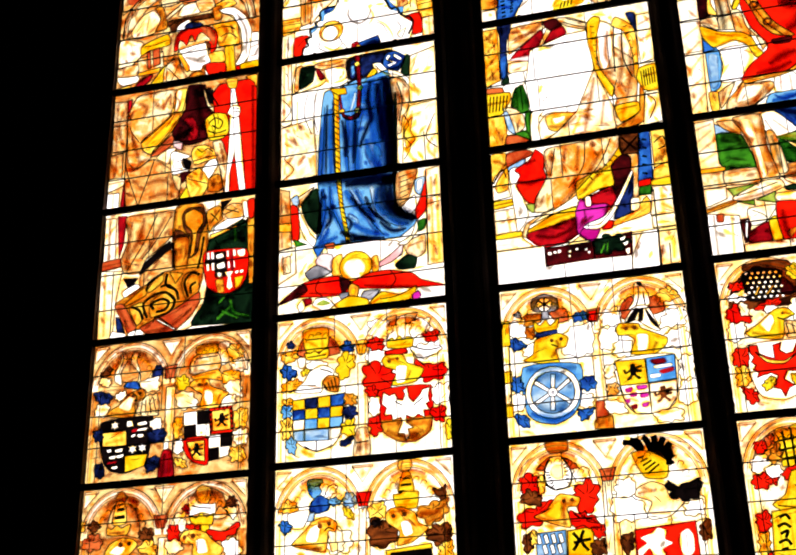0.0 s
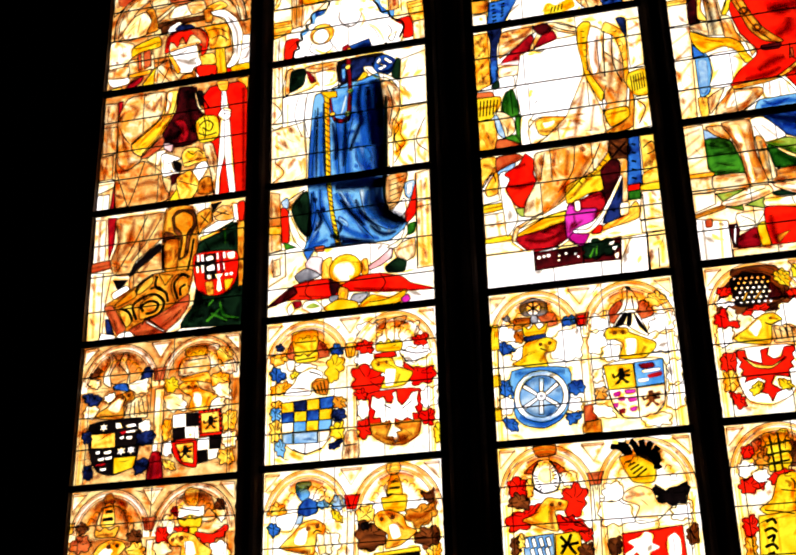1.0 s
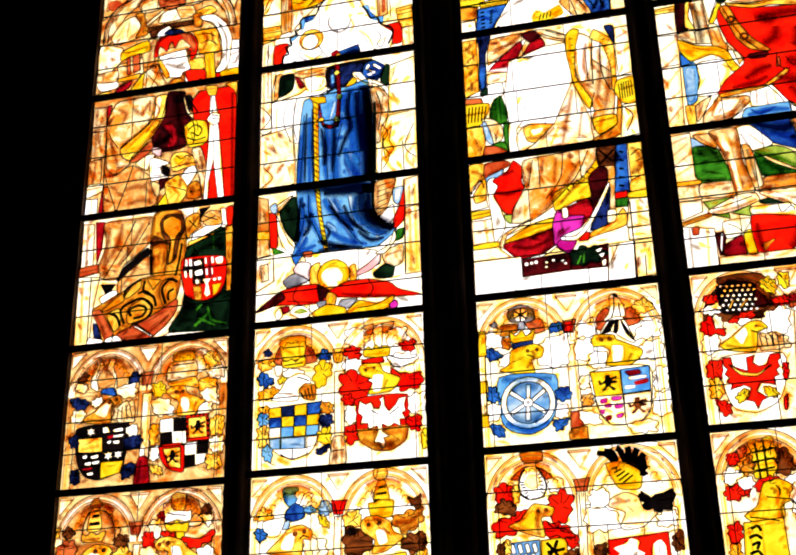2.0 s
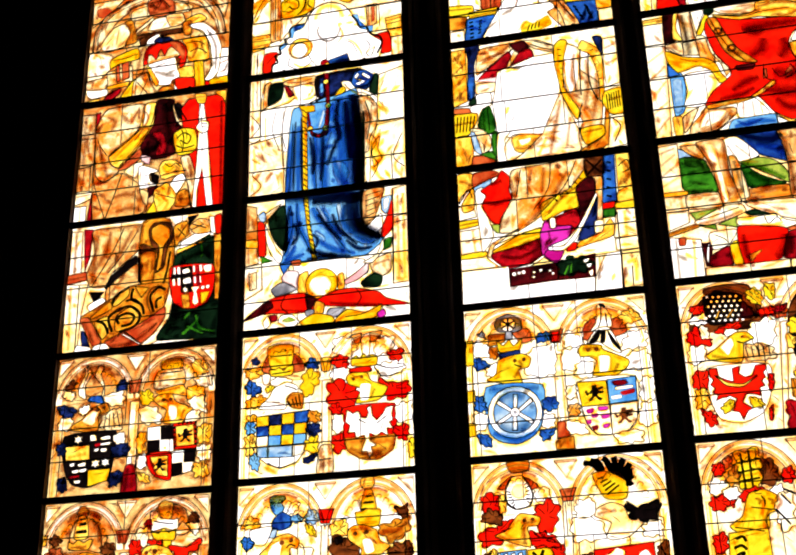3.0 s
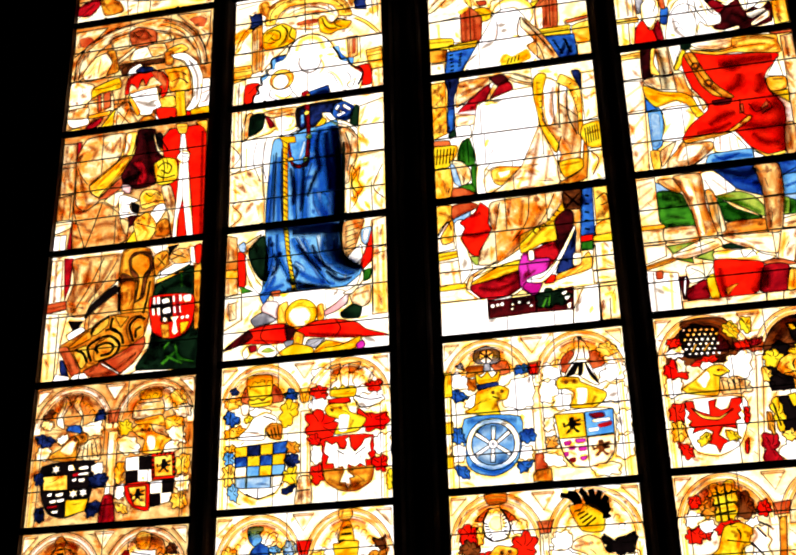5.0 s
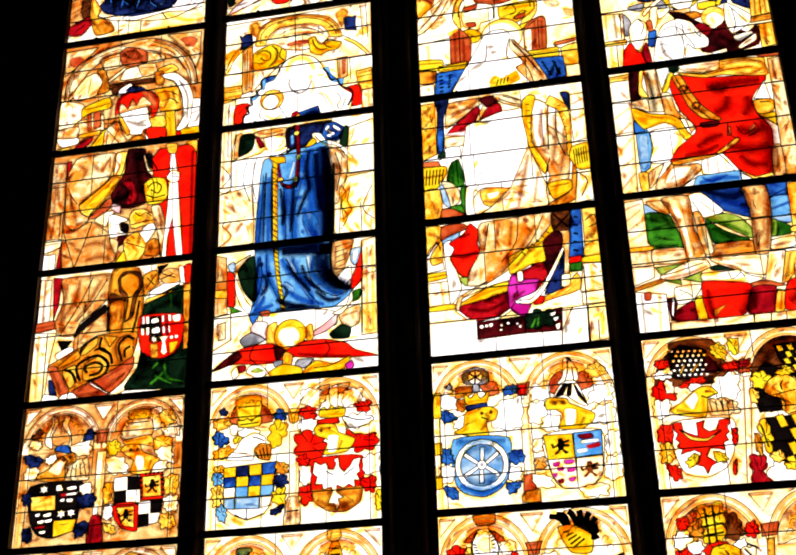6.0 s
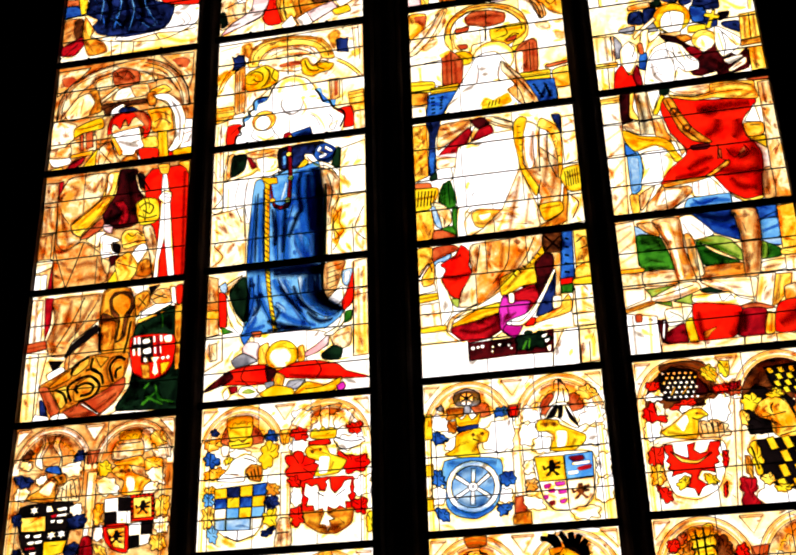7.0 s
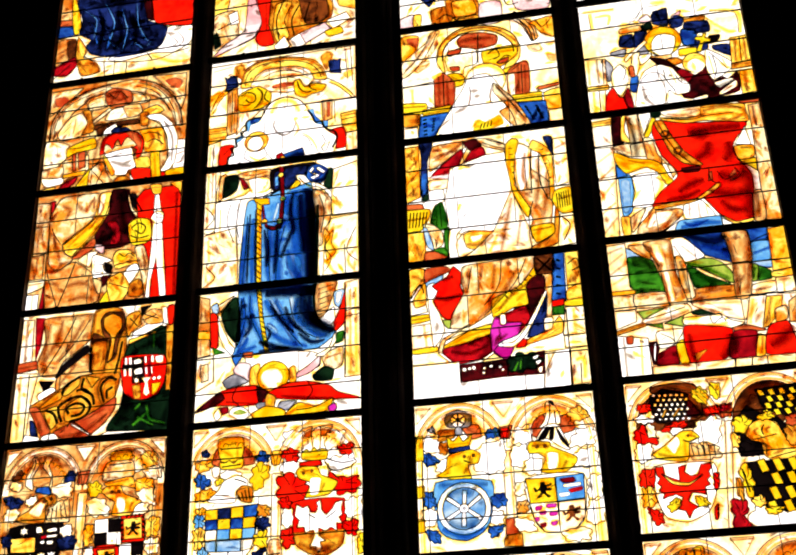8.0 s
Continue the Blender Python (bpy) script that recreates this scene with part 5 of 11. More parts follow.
S(3, "navy", (55, 24.6), (60.2, 20.3), (64.5, 23.8), (62.6, 30.3), (56.5, 31.8))
S(3, "navy", (64.5, 28.1), (71.4, 27.8), (78.4, 29.2), (78.4, 38.6), (63.4, 37.2))
S(3, "blue", (62, 33.6), (70.3, 36.9), (70.2, 49.7), (62.2, 48.1), (60.7, 40.4))
S(3, "navy", (69.3, 45.2), (76.3, 44), (75.7, 54), (69.8, 52.8))
S(3, "navy", (24.5, 32.5), (32.1, 32.3), (31.8, 43.8), (23.2, 41.5))
S(3, "navy", (33.4, 31.2), (41, 30.7), (38.9, 41.7), (32.8, 45))
S(3, "moss", (38, 25.6), (44, 23.9), (44.9, 29.4), (38.9, 30.6))
S(3, "grey", (17.1, 46), (26.9, 44.2), (25.3, 51), (18.5, 49))
S(3, "grey", (32.4, 46.3), (39.7, 43.5), (40, 51.2), (33.2, 50.2))
S(3, "black", (77.6, 42.8), (84.2, 42.8), (82.7, 47.2), (77.5, 49.5))
S(3, "navy", (78.8, 51.4), (88.9, 52.1), (88.4, 61.6), (79.5, 55.2))
B(3, 5, "night", (48.4, 16.2), (50.8, 26.2), taper=.5)
B(3, 5, "night", (24.9, 40.6), (31.2, 35.1), taper=.5)
B(3, 4, "night", (64.7, 35.8), (77.6, 33.3), taper=.5)
O(3, "yellow", 49.7, 41.6, 11.3)
B(3, 4, "ochre", (40.1, 39.4), (44.6, 30), (53, 27.5), (58.9, 36.3), (59.3, 44.9), taper=.2)
S(3, "white", (42.7, 42.6), (46.2, 36.3), (52.1, 35.6), (57.6, 39.5), (55.8, 49.6), (52.2, 55.2), (46.6, 54.1), (42.5, 49.3))
S(3, "tan", (40.9, 53.8), (46.6, 54.1), (54, 54.2), (51.5, 61.7), (44.9, 59.6))
S(3, "cream", (24.8, 53.6), (28.1, 49.2), (39.1, 38.3), (40.2, 41.1), (29.6, 51.7), (25.9, 56.1), soft=False)
S(3, "grey", (13.2, 51), (17.6, 58.5), (15.8, 69.8), (12.7, 69.5))
S(3, "pale", (16.3, 63.6), (22.1, 57.1), (26.5, 62.2), (26, 72), (20.7, 84.4), (16.1, 78.1))
L(3, (22.1, 57.4), (25, 63.3), (22.9, 71.1), wide=.5)
S(3, "red", (9.3, 96.9), (10.6, 84.5), (15.9, 76.4), (19.5, 85.2), (24.2, 85.7), (24.2, 97.3))
S(3, "crimson", (21.7, 85.6), (25.3, 78.1), (27.1, 94.6), (24, 97))
B(3, 3, "blood", (21.9, 84), (23.5, 96.4), taper=.5)
S(3, "blue", (27.6, 69.5), (32, 69.5), (30, 82.6), (26.2, 80.9))
S(3, "pale", (29.9, 50.9), (34.8, 48.5), (33.4, 61.9), (30.9, 69), (28.4, 63.9))
S(3, "rust", (27, 60.3), (29.9, 60.1), (30.2, 69.2), (27.4, 68.7))
S(3, "maroon", (40.7, 55.5), (49.6, 58), (54.6, 64.3), (59.7, 69.2), (65.9, 74.6), (73.4, 69.5), (84, 81.3), (90.5, 75.7), (89.8, 92), (73.4, 95.4), (57.1, 92.4), (54.3, 77))
B(3, 6, "smoke", (67.5, 79.5), (75.5, 87.4), (87.1, 83.2), taper=.4)
S(3, "crimson", (54.4, 70.8), (58.7, 68), (64.9, 75.1), (58.4, 81.3))
S(3, "amber", (50.2, 58.1), (56.5, 57.7), (60.6, 61.8), (54.7, 64))
S(3, "pale", (34.2, 51.7), (42.3, 51.9), (38.2, 57.5), (34.5, 60.1))
S(3, "white", (28.2, 94.8), (31.5, 76), (36.2, 65.7), (44.7, 61.7), (52.5, 65.5), (56.9, 74.2), (61.5, 81.6), (60.5, 88.2), (53.2, 89.1), (49.2, 84.5), (46.7, 90.2), (44.5, 96.5), (36.4, 97.1))
L(3, (32.3, 76.2), (35.8, 70.3), (40.6, 67.9), (46, 70.6), (48.3, 75.9), wide=.5)
L(3, (47.5, 66.7), (48.3, 75.9), (51.4, 83), (53.1, 88.1), wide=.5)
L(3, (53.8, 72), (56.4, 79), (60.6, 81.4), wide=.5)
L(3, (32.3, 81.9), (35.7, 81.7), (37.1, 85.2), wide=.4)
L(3, (33.8, 89.4), (36.4, 86.7), (39.3, 90.4), wide=.4)
L(3, (39.9, 74.3), (42.2, 73.9), (43.2, 75.7), wide=.4)
B(3, 4, "light", (33.8, 78.1), (34.9, 89.6), (38.8, 95.2), taper=.5)
B(3, 3, "straw", (51, 66.6), (54, 80.2), taper=.5)
B(3, 3, "light", (43.9, 68.5), (47, 82.2), taper=.5)
S(3, "yellow", (58.7, 50.8), (67.6, 50.7), (73, 54.6), (59.1, 56.9))
O(3, "gold", 66.6, 63.9, 7.3)
O(3, "pale", 67.0, 66.7, 5.3, lead=False)
S(3, "yellow", (68.8, 54.4), (72.1, 46.1), (68.9, 44.4), (69.5, 41.8), (73.7, 42.3), (74.6, 39.5), (76.3, 40.2), (75.2, 43.7), (78.4, 45.3), (77.7, 47.8), (74.2, 47.2), (71.3, 55.6), soft=False)
S(3, "white", (74.6, 53.7), (88.1, 67.1), (86.4, 73.6), (76.3, 81.1), (73, 71.1))
L(3, (75.9, 56.5), (81.5, 65.8), (85.1, 73.1), wide=.5)
L(3, (77.7, 60.2), (78.6, 71.8), (76.4, 80.3), wide=.5)
B(3, 4, "ochre", (82.9, 63.6), (85.3, 71.5), taper=.5)
B(3, 4, "straw", (75.5, 59.7), (76.9, 76.4), taper=.5)
S(3, "cream", (78.1, 91.4), (88.5, 83.1), (88.9, 88.3), (79.3, 93.9))
S(3, "cream", (76.1, 82.7), (86.4, 80.6), (87.1, 83.2), (78.8, 88))
S(3, "pale", (62.5, 94), (70.7, 92), (70.6, 94.9), (63.4, 95.6))
S(3, "gold", (89.6, 46.9), (101.6, 45.7), (101.6, 67.4), (88.1, 68.7), soft=False)
B(3, 4, "umber", (92.2, 48.1), (90.8, 67.6), taper=.2)
B(3, 4, "umber", (97.9, 47.5), (97, 67.2), taper=.2)
L(3, (95.2, 47), (94.1, 67.9), wide=.5)
S(3, "amber", (87.8, 69), (101.6, 68.1), (101.3, 73.2), (87.4, 73.8), soft=False)
B(3, 3, "umber", (87.6, 71.1), (101.2, 70.5), taper=.2)
S(3, "gold", (91.5, 75.3), (101.4, 75.5), (101.7, 94.2), (91, 95.4), soft=False)
B(3, 5, "umber", (94.7, 76.5), (94, 94.1), taper=.2)
B(3, 5, "ochre", (99.1, 76.5), (99, 93.4), taper=.2)
S(3, "cream", (-0.5, 49.4), (13.4, 50.7), (12.8, 73.3), (-0.7, 73.3), soft=False)
B(3, 4, "ochre", (2.9, 50.7), (2.3, 72.2), taper=.3)
B(3, 4, "light", (8.2, 50.9), (8.1, 71.7), taper=.3)
L(3, (11.7, 50.7), (10.9, 72.2), wide=.5)
S(3, "gold", (-1, 73.3), (13.7, 73.5), (13.5, 77.6), (-0.9, 76.9), soft=False)
S(3, "pale", (-0.7, 76.9), (11.6, 77.6), (9.5, 97.1), (0, 98.1), soft=False)
B(3, 4, "straw", (4, 78.3), (3.6, 96.8), taper=.3)
L(3, (7.5, 78.1), (7, 96.6), wide=.5)
S(3, "gold", (0.6, 103.6), (13.4, 102.6), (13.3, 107.6), (0.6, 107.5), soft=False)
B(3, 2, "umber", (0.8, 105.4), (13.1, 105.1), taper=.2)
S(3, "cream", (0.6, 107.5), (12.9, 107.5), (12, 126.6), (8.9, 196.3), (-0.2, 198.5), (-0.1, 126.3), soft=False)
B(3, 5, "ochre", (10.8, 129.9), (0.8, 137.7), taper=.5)
B(3, 5, "umber", (10.3, 141.9), (0.5, 152.1), taper=.5)
B(3, 5, "ochre", (9.9, 153.7), (0, 167.2), taper=.5)
B(3, 5, "ochre", (8.9, 170.2), (-0.4, 178.7), taper=.5)
B(3, 5, "umber", (9.1, 181.7), (0.1, 193.4), taper=.5)
L(3, (-0.4, 125.4), (11.8, 126.3), wide=.5)
L(3, (-0.1, 150), (10.9, 149.6), wide=.5)
L(3, (-0.1, 175.1), (10, 174.5), wide=.5)
S(3, "maroon", (12.7, 100.4), (21.3, 99.8), (17.3, 115.3), (19.2, 122), (11.8, 125.9))
S(3, "gold", (18.4, 102.5), (21.2, 101.5), (19.2, 113.9), (22, 123.5), (16.7, 120.8))
S(3, "tan", (21.1, 101.5), (28, 101), (29.4, 124.4), (30, 136.9), (21.6, 135.5), (21.8, 123.4), soft=False)
B(3, 7, "smoke", (23, 103.1), (24.5, 123.6), (24.6, 135.7), taper=.3)
B(3, 5, "umber", (27.7, 104.8), (28.4, 124.2), taper=.3)
L(3, (21.8, 125.7), (29.3, 125.3), wide=.6)
S(3, "pale", (28.6, 101.4), (36.8, 101.1), (30.2, 119.7))
S(3, "yellow", (30.5, 119.7), (36.7, 104.6), (38.3, 108.4), (33.9, 119.3), (31.5, 122.3))
S(3, "tan", (11.8, 125.9), (20.7, 124.6), (21.5, 135.5), (13.9, 130.4))
B(3, 3, "umber", (12.9, 127.7), (20.6, 132.4), taper=.5)
S(3, "tan", (29.7, 122), (34.8, 122.9), (36.9, 136), (40.9, 143.8), (37.3, 143.2), (30.4, 138.7))
B(3, 4, "umber", (31.3, 123.9), (34.3, 137.3), taper=.5)
S(3, "tan", (40.9, 143.8), (47.5, 150), (43.5, 156))
S(3, "azure", (11.7, 140.4), (19.4, 150.5), (20.3, 160.7), (17.9, 178.2), (12.2, 180.6), (12.1, 149.3))
S(3, "sky", (13.5, 154.2), (18.3, 155), (16.8, 176.4), (13, 178.2), lead=False)
S(3, "blue", (11.5, 140.3), (17.9, 150.2), (11.4, 150.9))
S(3, "white", (20.6, 150.7), (35.3, 150.2), (40.6, 160.3), (33.3, 169.4), (29, 175.9), (18.2, 175.3), (20.8, 163.8))
B(3, 6, "straw", (35.1, 152.7), (36.6, 161.3), (30.6, 171.9), taper=.5)
B(3, 5, "umber", (33.1, 154), (39.3, 158.4), taper=.5)
S(3, "yellow", (11.4, 130), (20.8, 136.4), (32.8, 139.6), (38.4, 144.8), (41.1, 153.6), (43.8, 159.1), (39.1, 160.4), (35.3, 150.2), (28.5, 145.2), (17.1, 148.4), (11.9, 138.7))
B(3, 5, "ochre", (12.4, 132.8), (21.7, 139.5), (33.6, 143.1), (39.7, 155.1), taper=.4)
B(3, 3, "umber", (19.4, 138.2), (28.8, 142.3), taper=.5)
S(3, "gold", (10.8, 182), (16.2, 182.8), (15.2, 195.9), (11.3, 195.7))
S(3, "tan", (16.2, 182.8), (25.5, 176.9), (20.7, 188.4), (16.3, 194.5))
B(3, 4, "umber", (18.8, 181.6), (16.5, 192.6), taper=.5)
S(3, "tan", (32.2, 179.6), (44.4, 179.8), (46.3, 184.5), (34.1, 195.2), (19.6, 197.5), (20.3, 189.9), (25.8, 183), (29.4, 177.5))
S(3, "cream", (29.6, 181.6), (40.4, 181.6), (36, 189.1), (24.9, 192.2), lead=False)
B(3, 7, "umber", (43.9, 182.2), (34.4, 192.8), (22, 196.6), taper=.4)
B(3, 4, "ochre", (21.5, 190.1), (28.2, 183), taper=.5)
S(3, "pale", (32.7, 196.9), (43.3, 189.4), (41, 197.5))
S(3, "white", (47.5, 176.5), (56.6, 175.2), (60.9, 181.5), (63.5, 188.4), (51.4, 189.1), (46.2, 187.7))
B(3, 4, "umber", (50.2, 177.4), (49.4, 187.9), taper=.4)
B(3, 4, "umber", (55.2, 177.4), (55.1, 188.4), taper=.4)
B(3, 3, "ochre", (59, 180.4), (59.8, 187.8), taper=.4)
S(3, "azure", (43.1, 189.5), (51.4, 189), (65.9, 188.8), (66.5, 196.8), (41, 197.5))
B(3, 6, "royal", (43.6, 195), (54.5, 192.7), (66.1, 194.4), taper=.4)
B(3, 3, "royal", (45.3, 190.5), (50.8, 194.5), (59.5, 191), taper=.5)
S(3, "pale", (66.6, 190.5), (74, 196.7), (66.9, 197.2))
S(3, "red", (35.2, 116.7), (38.5, 108.5), (59, 113.9), (88, 117.2), (89.5, 121.8), (82.9, 130.1), (80, 136.5), (81.6, 147.2), (88.1, 161.3), (83.8, 194.7), (74.1, 196.1), (66.8, 188.9), (59.1, 174.7), (54.2, 175.9), (32.3, 179.1), (29.7, 175.1), (34.9, 166), (45.6, 156.1), (45.2, 149.3), (39.1, 138.1), (36.1, 125.5))
B(3, 13, "blood", (55.6, 122), (70.4, 121.1), (86.2, 121.2), taper=.4)
B(3, 10, "blood", (58.2, 120.7), (62.6, 124.9), (67.7, 123.2), taper=.4)
B(3, 10, "blood", (58.1, 143), (64.6, 139), (66.8, 130.8), taper=.4)
B(3, 11, "blood", (77.5, 132.6), (78.2, 141.2), (73.8, 147.3), taper=.4)
B(3, 12, "blood", (69.6, 156.6), (77.4, 161.2), (85, 157.5), taper=.4)
B(3, 14, "blood", (83.8, 148.9), (86.5, 164.3), (82.6, 192.9), taper=.3)
B(3, 12, "blood", (62.2, 168.7), (73.4, 173.7), (85.4, 172.3), taper=.4)
B(3, 8, "blood", (45.5, 167.7), (53.4, 162.3), (60.8, 160.2), taper=.4)
B(3, 8, "blood", (68.2, 177.8), (74.3, 185.2), (82.3, 186.5), taper=.5)
B(3, 6, "blood", (37.7, 173), (49.9, 171.7), (57.5, 167.9), taper=.5)
L(3, (64.4, 150.7), (64.3, 160.7), (68.6, 164.7), wide=.5)
L(3, (68.7, 154.8), (72.5, 162.1), (79, 158.1), wide=.5)
L(3, (78.5, 153.1), (81.1, 160.1), (74.7, 164.1), wide=.5)
S(3, "rust", (63.9, 154.8), (65.7, 154.3), (65.5, 160.9), (63.1, 161.4), soft=False)
S(3, "rust", (75.3, 159.2), (78.8, 154.8), (79.3, 160.7), (76, 162.6), lead=False)
S(3, "cream", (42.4, 101.4), (65.6, 100.2), (66.1, 108.1), (55.9, 109.1), (45, 106.1))
B(3, 4, "umber", (45.2, 104.4), (54.9, 107), (65.1, 104.4), taper=.5)
S(3, "gold", (41.3, 106.5), (55.8, 110.1), (64.6, 108.2), (66.8, 100.8), (89.8, 103.2), (91, 109), (90.8, 118.1), (66.5, 113.4), (55.4, 113.6), (43.4, 109.4))
B(3, 5, "umber", (66.2, 105.5), (77.5, 104), (89.2, 107.8), (90.3, 115.9), taper=.4)
B(3, 4, "ochre", (56.8, 111.7), (69.3, 110.4), (81.6, 110), (89.6, 114), taper=.4)
L(3, (43.6, 107.6), (56.9, 111.4), (69.4, 109.6), (84.1, 109.6), wide=.5)
L(3, (66.5, 102.9), (80.1, 102.9), (89.3, 107), wide=.5)
S(3, "rust", (86.6, 99.8), (101.2, 100), (101, 103.5), (89.8, 103.2))
O(3, "moss", 38.9, 102.9, 3.1)
S(3, "amber", (37.1, 110), (42.2, 109.1), (46.8, 123.9), (52.7, 136.9), (61.4, 147.7), (58.6, 148.4), (50.5, 145.1), (44.3, 135.5), (40.7, 122.9))
B(3, 4, "ochre", (39.5, 111.3), (44, 126.9), (51, 140.9), taper=.3)
L(3, (39, 110), (43.1, 124.1), (48.9, 138), (55.2, 146.7), wide=.45)
O(3, "brown", 42.6, 120.2, 2.4)
O(3, "amber", 42.6, 120.2, 1.3, lead=False)
O(3, "brown", 48.5, 134.9, 2.4)
O(3, "amber", 48.5, 134.9, 1.3, lead=False)
S(3, "maroon", (49.4, 149.3), (59.7, 149.1), (58.3, 153.1), (50.2, 152.8))
S(3, "gold", (30.8, 176.2), (47.2, 174.5), (55.7, 173.4), (68.2, 163.7), (68.6, 166.7), (61.8, 171.9), (54.2, 175.9), (46.8, 177.4), (31.7, 179))
B(3, 3, "umber", (32.4, 177.5), (47, 176.1), (55.5, 174.5), taper=.4)
S(3, "gold", (65.8, 187.1), (74.3, 194.5), (83.8, 193.1), (83.7, 195.3), (74, 196.7))
S(3, "white", (81.4, 135.3), (88.6, 121.7), (90.4, 136.9))
S(3, "gold", (80.6, 136.9), (91.3, 137.5), (90.8, 146.7), (82.2, 147.3))
B(3, 5, "smoke", (83.9, 138.8), (90.5, 139.1), taper=.5)
S(3, "yellow", (82.1, 148), (91.8, 147.7), (91.2, 157.8))
S(3, "tan", (92.6, 105.1), (100.6, 104.5), (101.4, 196.5), (90.6, 195.7), (92.5, 128.4), soft=False)
B(3, 4, "umber", (95.3, 106.3), (95.4, 122.9), taper=.2)
B(3, 4, "umber", (99.2, 106.1), (99.9, 122.8), taper=.2)
B(3, 6, "umber", (92.8, 126.7), (101.2, 135), taper=.4)
B(3, 6, "umber", (93.5, 138.8), (101.6, 145.2), taper=.4)
B(3, 6, "umber", (92.7, 153.7), (102.1, 153.6), taper=.4)
B(3, 6, "umber", (91.2, 168.4), (102.1, 161.9), taper=.4)
B(3, 6, "umber", (91.8, 181.5), (102, 175), taper=.4)
B(3, 6, "umber", (92, 192.7), (102.6, 183.2), taper=.4)
L(3, (91.7, 124.1), (101.6, 123.8), wide=.5)
L(3, (91.1, 147.8), (101.8, 147.6), wide=.5)
L(3, (90, 173.4), (101.8, 172.7), wide=.5)
S(3, "sienna", (86.3, 174.4), (91.4, 173.3), (91.3, 194.2), (84.7, 195.1))
B(3, 5, "umber", (88.4, 176.1), (87.8, 193.7), taper=.4)
S(3, "blue", (42.1, 197.8), (90.5, 201.3), (89.8, 230.2), (78, 227.1), (68.4, 224.2), (52.6, 215.7), (45.8, 205.8))
B(3, 9, "night", (46.3, 201), (60.4, 207.6), (67.6, 204.1), taper=.3)
B(3, 8, "royal", (53.3, 209.7), (64, 214.3), (67.7, 220.8), taper=.4)
S(3, "azure", (80.2, 211.4), (90.3, 211.1), (89.8, 224), (79, 224.8))
S(3, "sky", (78.8, 225.4), (89.4, 225.1), (89.4, 230.2), (81.3, 228), lead=False)
B(3, 5, "royal", (80.2, 219.6), (89.5, 216.4), taper=.4)
L(3, (79.6, 211.2), (85.1, 208.2), (91, 206), wide=.5)
S(3, "sky", (11, 205.4), (25.3, 216.6), (23.8, 218), (10.5, 213))
S(3, "azure", (43, 220.4), (52.3, 217.9), (54.3, 219.7), (42.8, 221.8))
S(3, "green", (10.8, 213.7), (17.4, 212.9), (25.3, 217.2), (29.7, 239.8), (13.6, 239.7), (11, 231))
B(3, 12, "smoke", (13.6, 216.2), (21.6, 217.3), (25.2, 226.9), taper=.4)
B(3, 8, "smoke", (12.7, 237.2), (27.3, 238.4), taper=.5)
S(3, "lime", (41.8, 220.2), (55.5, 219.1), (62.9, 223.2), (67.7, 231.3), (67.4, 239), (57.4, 231.7), (49.2, 225.2))
B(3, 5, "leaf", (44, 221.3), (53.5, 226.4), (65.7, 236.2), taper=.4)
S(3, "green", (43.9, 222), (53, 231.1), (61.3, 236.4), (65.6, 239.3), (47.4, 239.8), (44.7, 234.1))
B(3, 8, "leaf", (47.7, 228.5), (56.5, 238.7), taper=.4)
S(3, "green", (81.5, 228.2), (88.9, 233.7), (87.5, 238.5), (76.5, 238.8))
S(3, "lime", (78.5, 226.9), (81.9, 228.2), (80.5, 238.4), (76.6, 238.2))
B(3, 4, "leaf", (80, 229.3), (78.2, 238), taper=.4)
S(3, "cream", (-0.2, 202.8), (11.1, 202), (10.8, 234), (12.9, 237.3), (-1.1, 238.6), soft=False)
B(3, 5, "umber", (9.5, 204.9), (0.5, 208.2), taper=.5)
B(3, 5, "umber", (9.4, 209.5), (0.2, 217.4), taper=.5)
B(3, 5, "umber", (9.9, 217.2), (0.1, 225), taper=.5)
B(3, 5, "ochre", (9.8, 226.3), (0, 232.5), taper=.5)
S(3, "tan", (-1.1, 238.6), (12.1, 238.9), (12.7, 250.5), (-1.1, 250.5), soft=False)
S(3, "gold", (-1.2, 236.8), (13, 236.7), (12.7, 239.6), (-1.2, 239.5))
B(3, 5, "ochre", (9.1, 239.7), (9.7, 250.2), taper=.4)
S(3, "cream", (-0.9, 250.8), (12.5, 250.8), (12.2, 259.2), (-0.5, 264.2), soft=False)
B(3, 4, "ochre", (1.1, 252), (1.1, 263.6), taper=.4)
S(3, "amber", (-0.4, 265.2), (16, 260.5), (16.9, 263), (0.7, 267.6))
B(3, 3, "umber", (0.3, 266.1), (16.4, 262), taper=.2)
S(3, "white", (0.1, 268.1), (17.1, 271.7), (16.9, 297.1), (-0, 298.7), soft=False)
S(3, "rust", (5.5, 269.4), (9.1, 269.3), (8.6, 274.4), (5.5, 274.3))
B(3, 5, "straw", (13.3, 270.9), (11.8, 296.2), taper=.4)
B(3, 4, "light", (3.9, 269.8), (3.5, 296.6), taper=.4)
S(3, "tan", (13, 239.6), (30.5, 240.4), (31.3, 250), (13.1, 250))
B(3, 4, "umber", (14, 241.8), (29.3, 241.7), taper=.5)
S(3, "tan", (45.6, 240.5), (68.1, 240.3), (67.5, 249.9), (41.8, 249.4))
B(3, 5, "umber", (46.9, 244), (56, 243), (66.2, 241.5), taper=.5)
B(3, 4, "ochre", (44.2, 248.1), (66.5, 247.4), taper=.5)
S(3, "cream", (77.2, 241.5), (89.5, 240.2), (88.7, 247.4), (76.3, 248.1))
S(3, "moss", (42.2, 256.1), (47.8, 255.1), (54.2, 259.1), (44.1, 258.7))
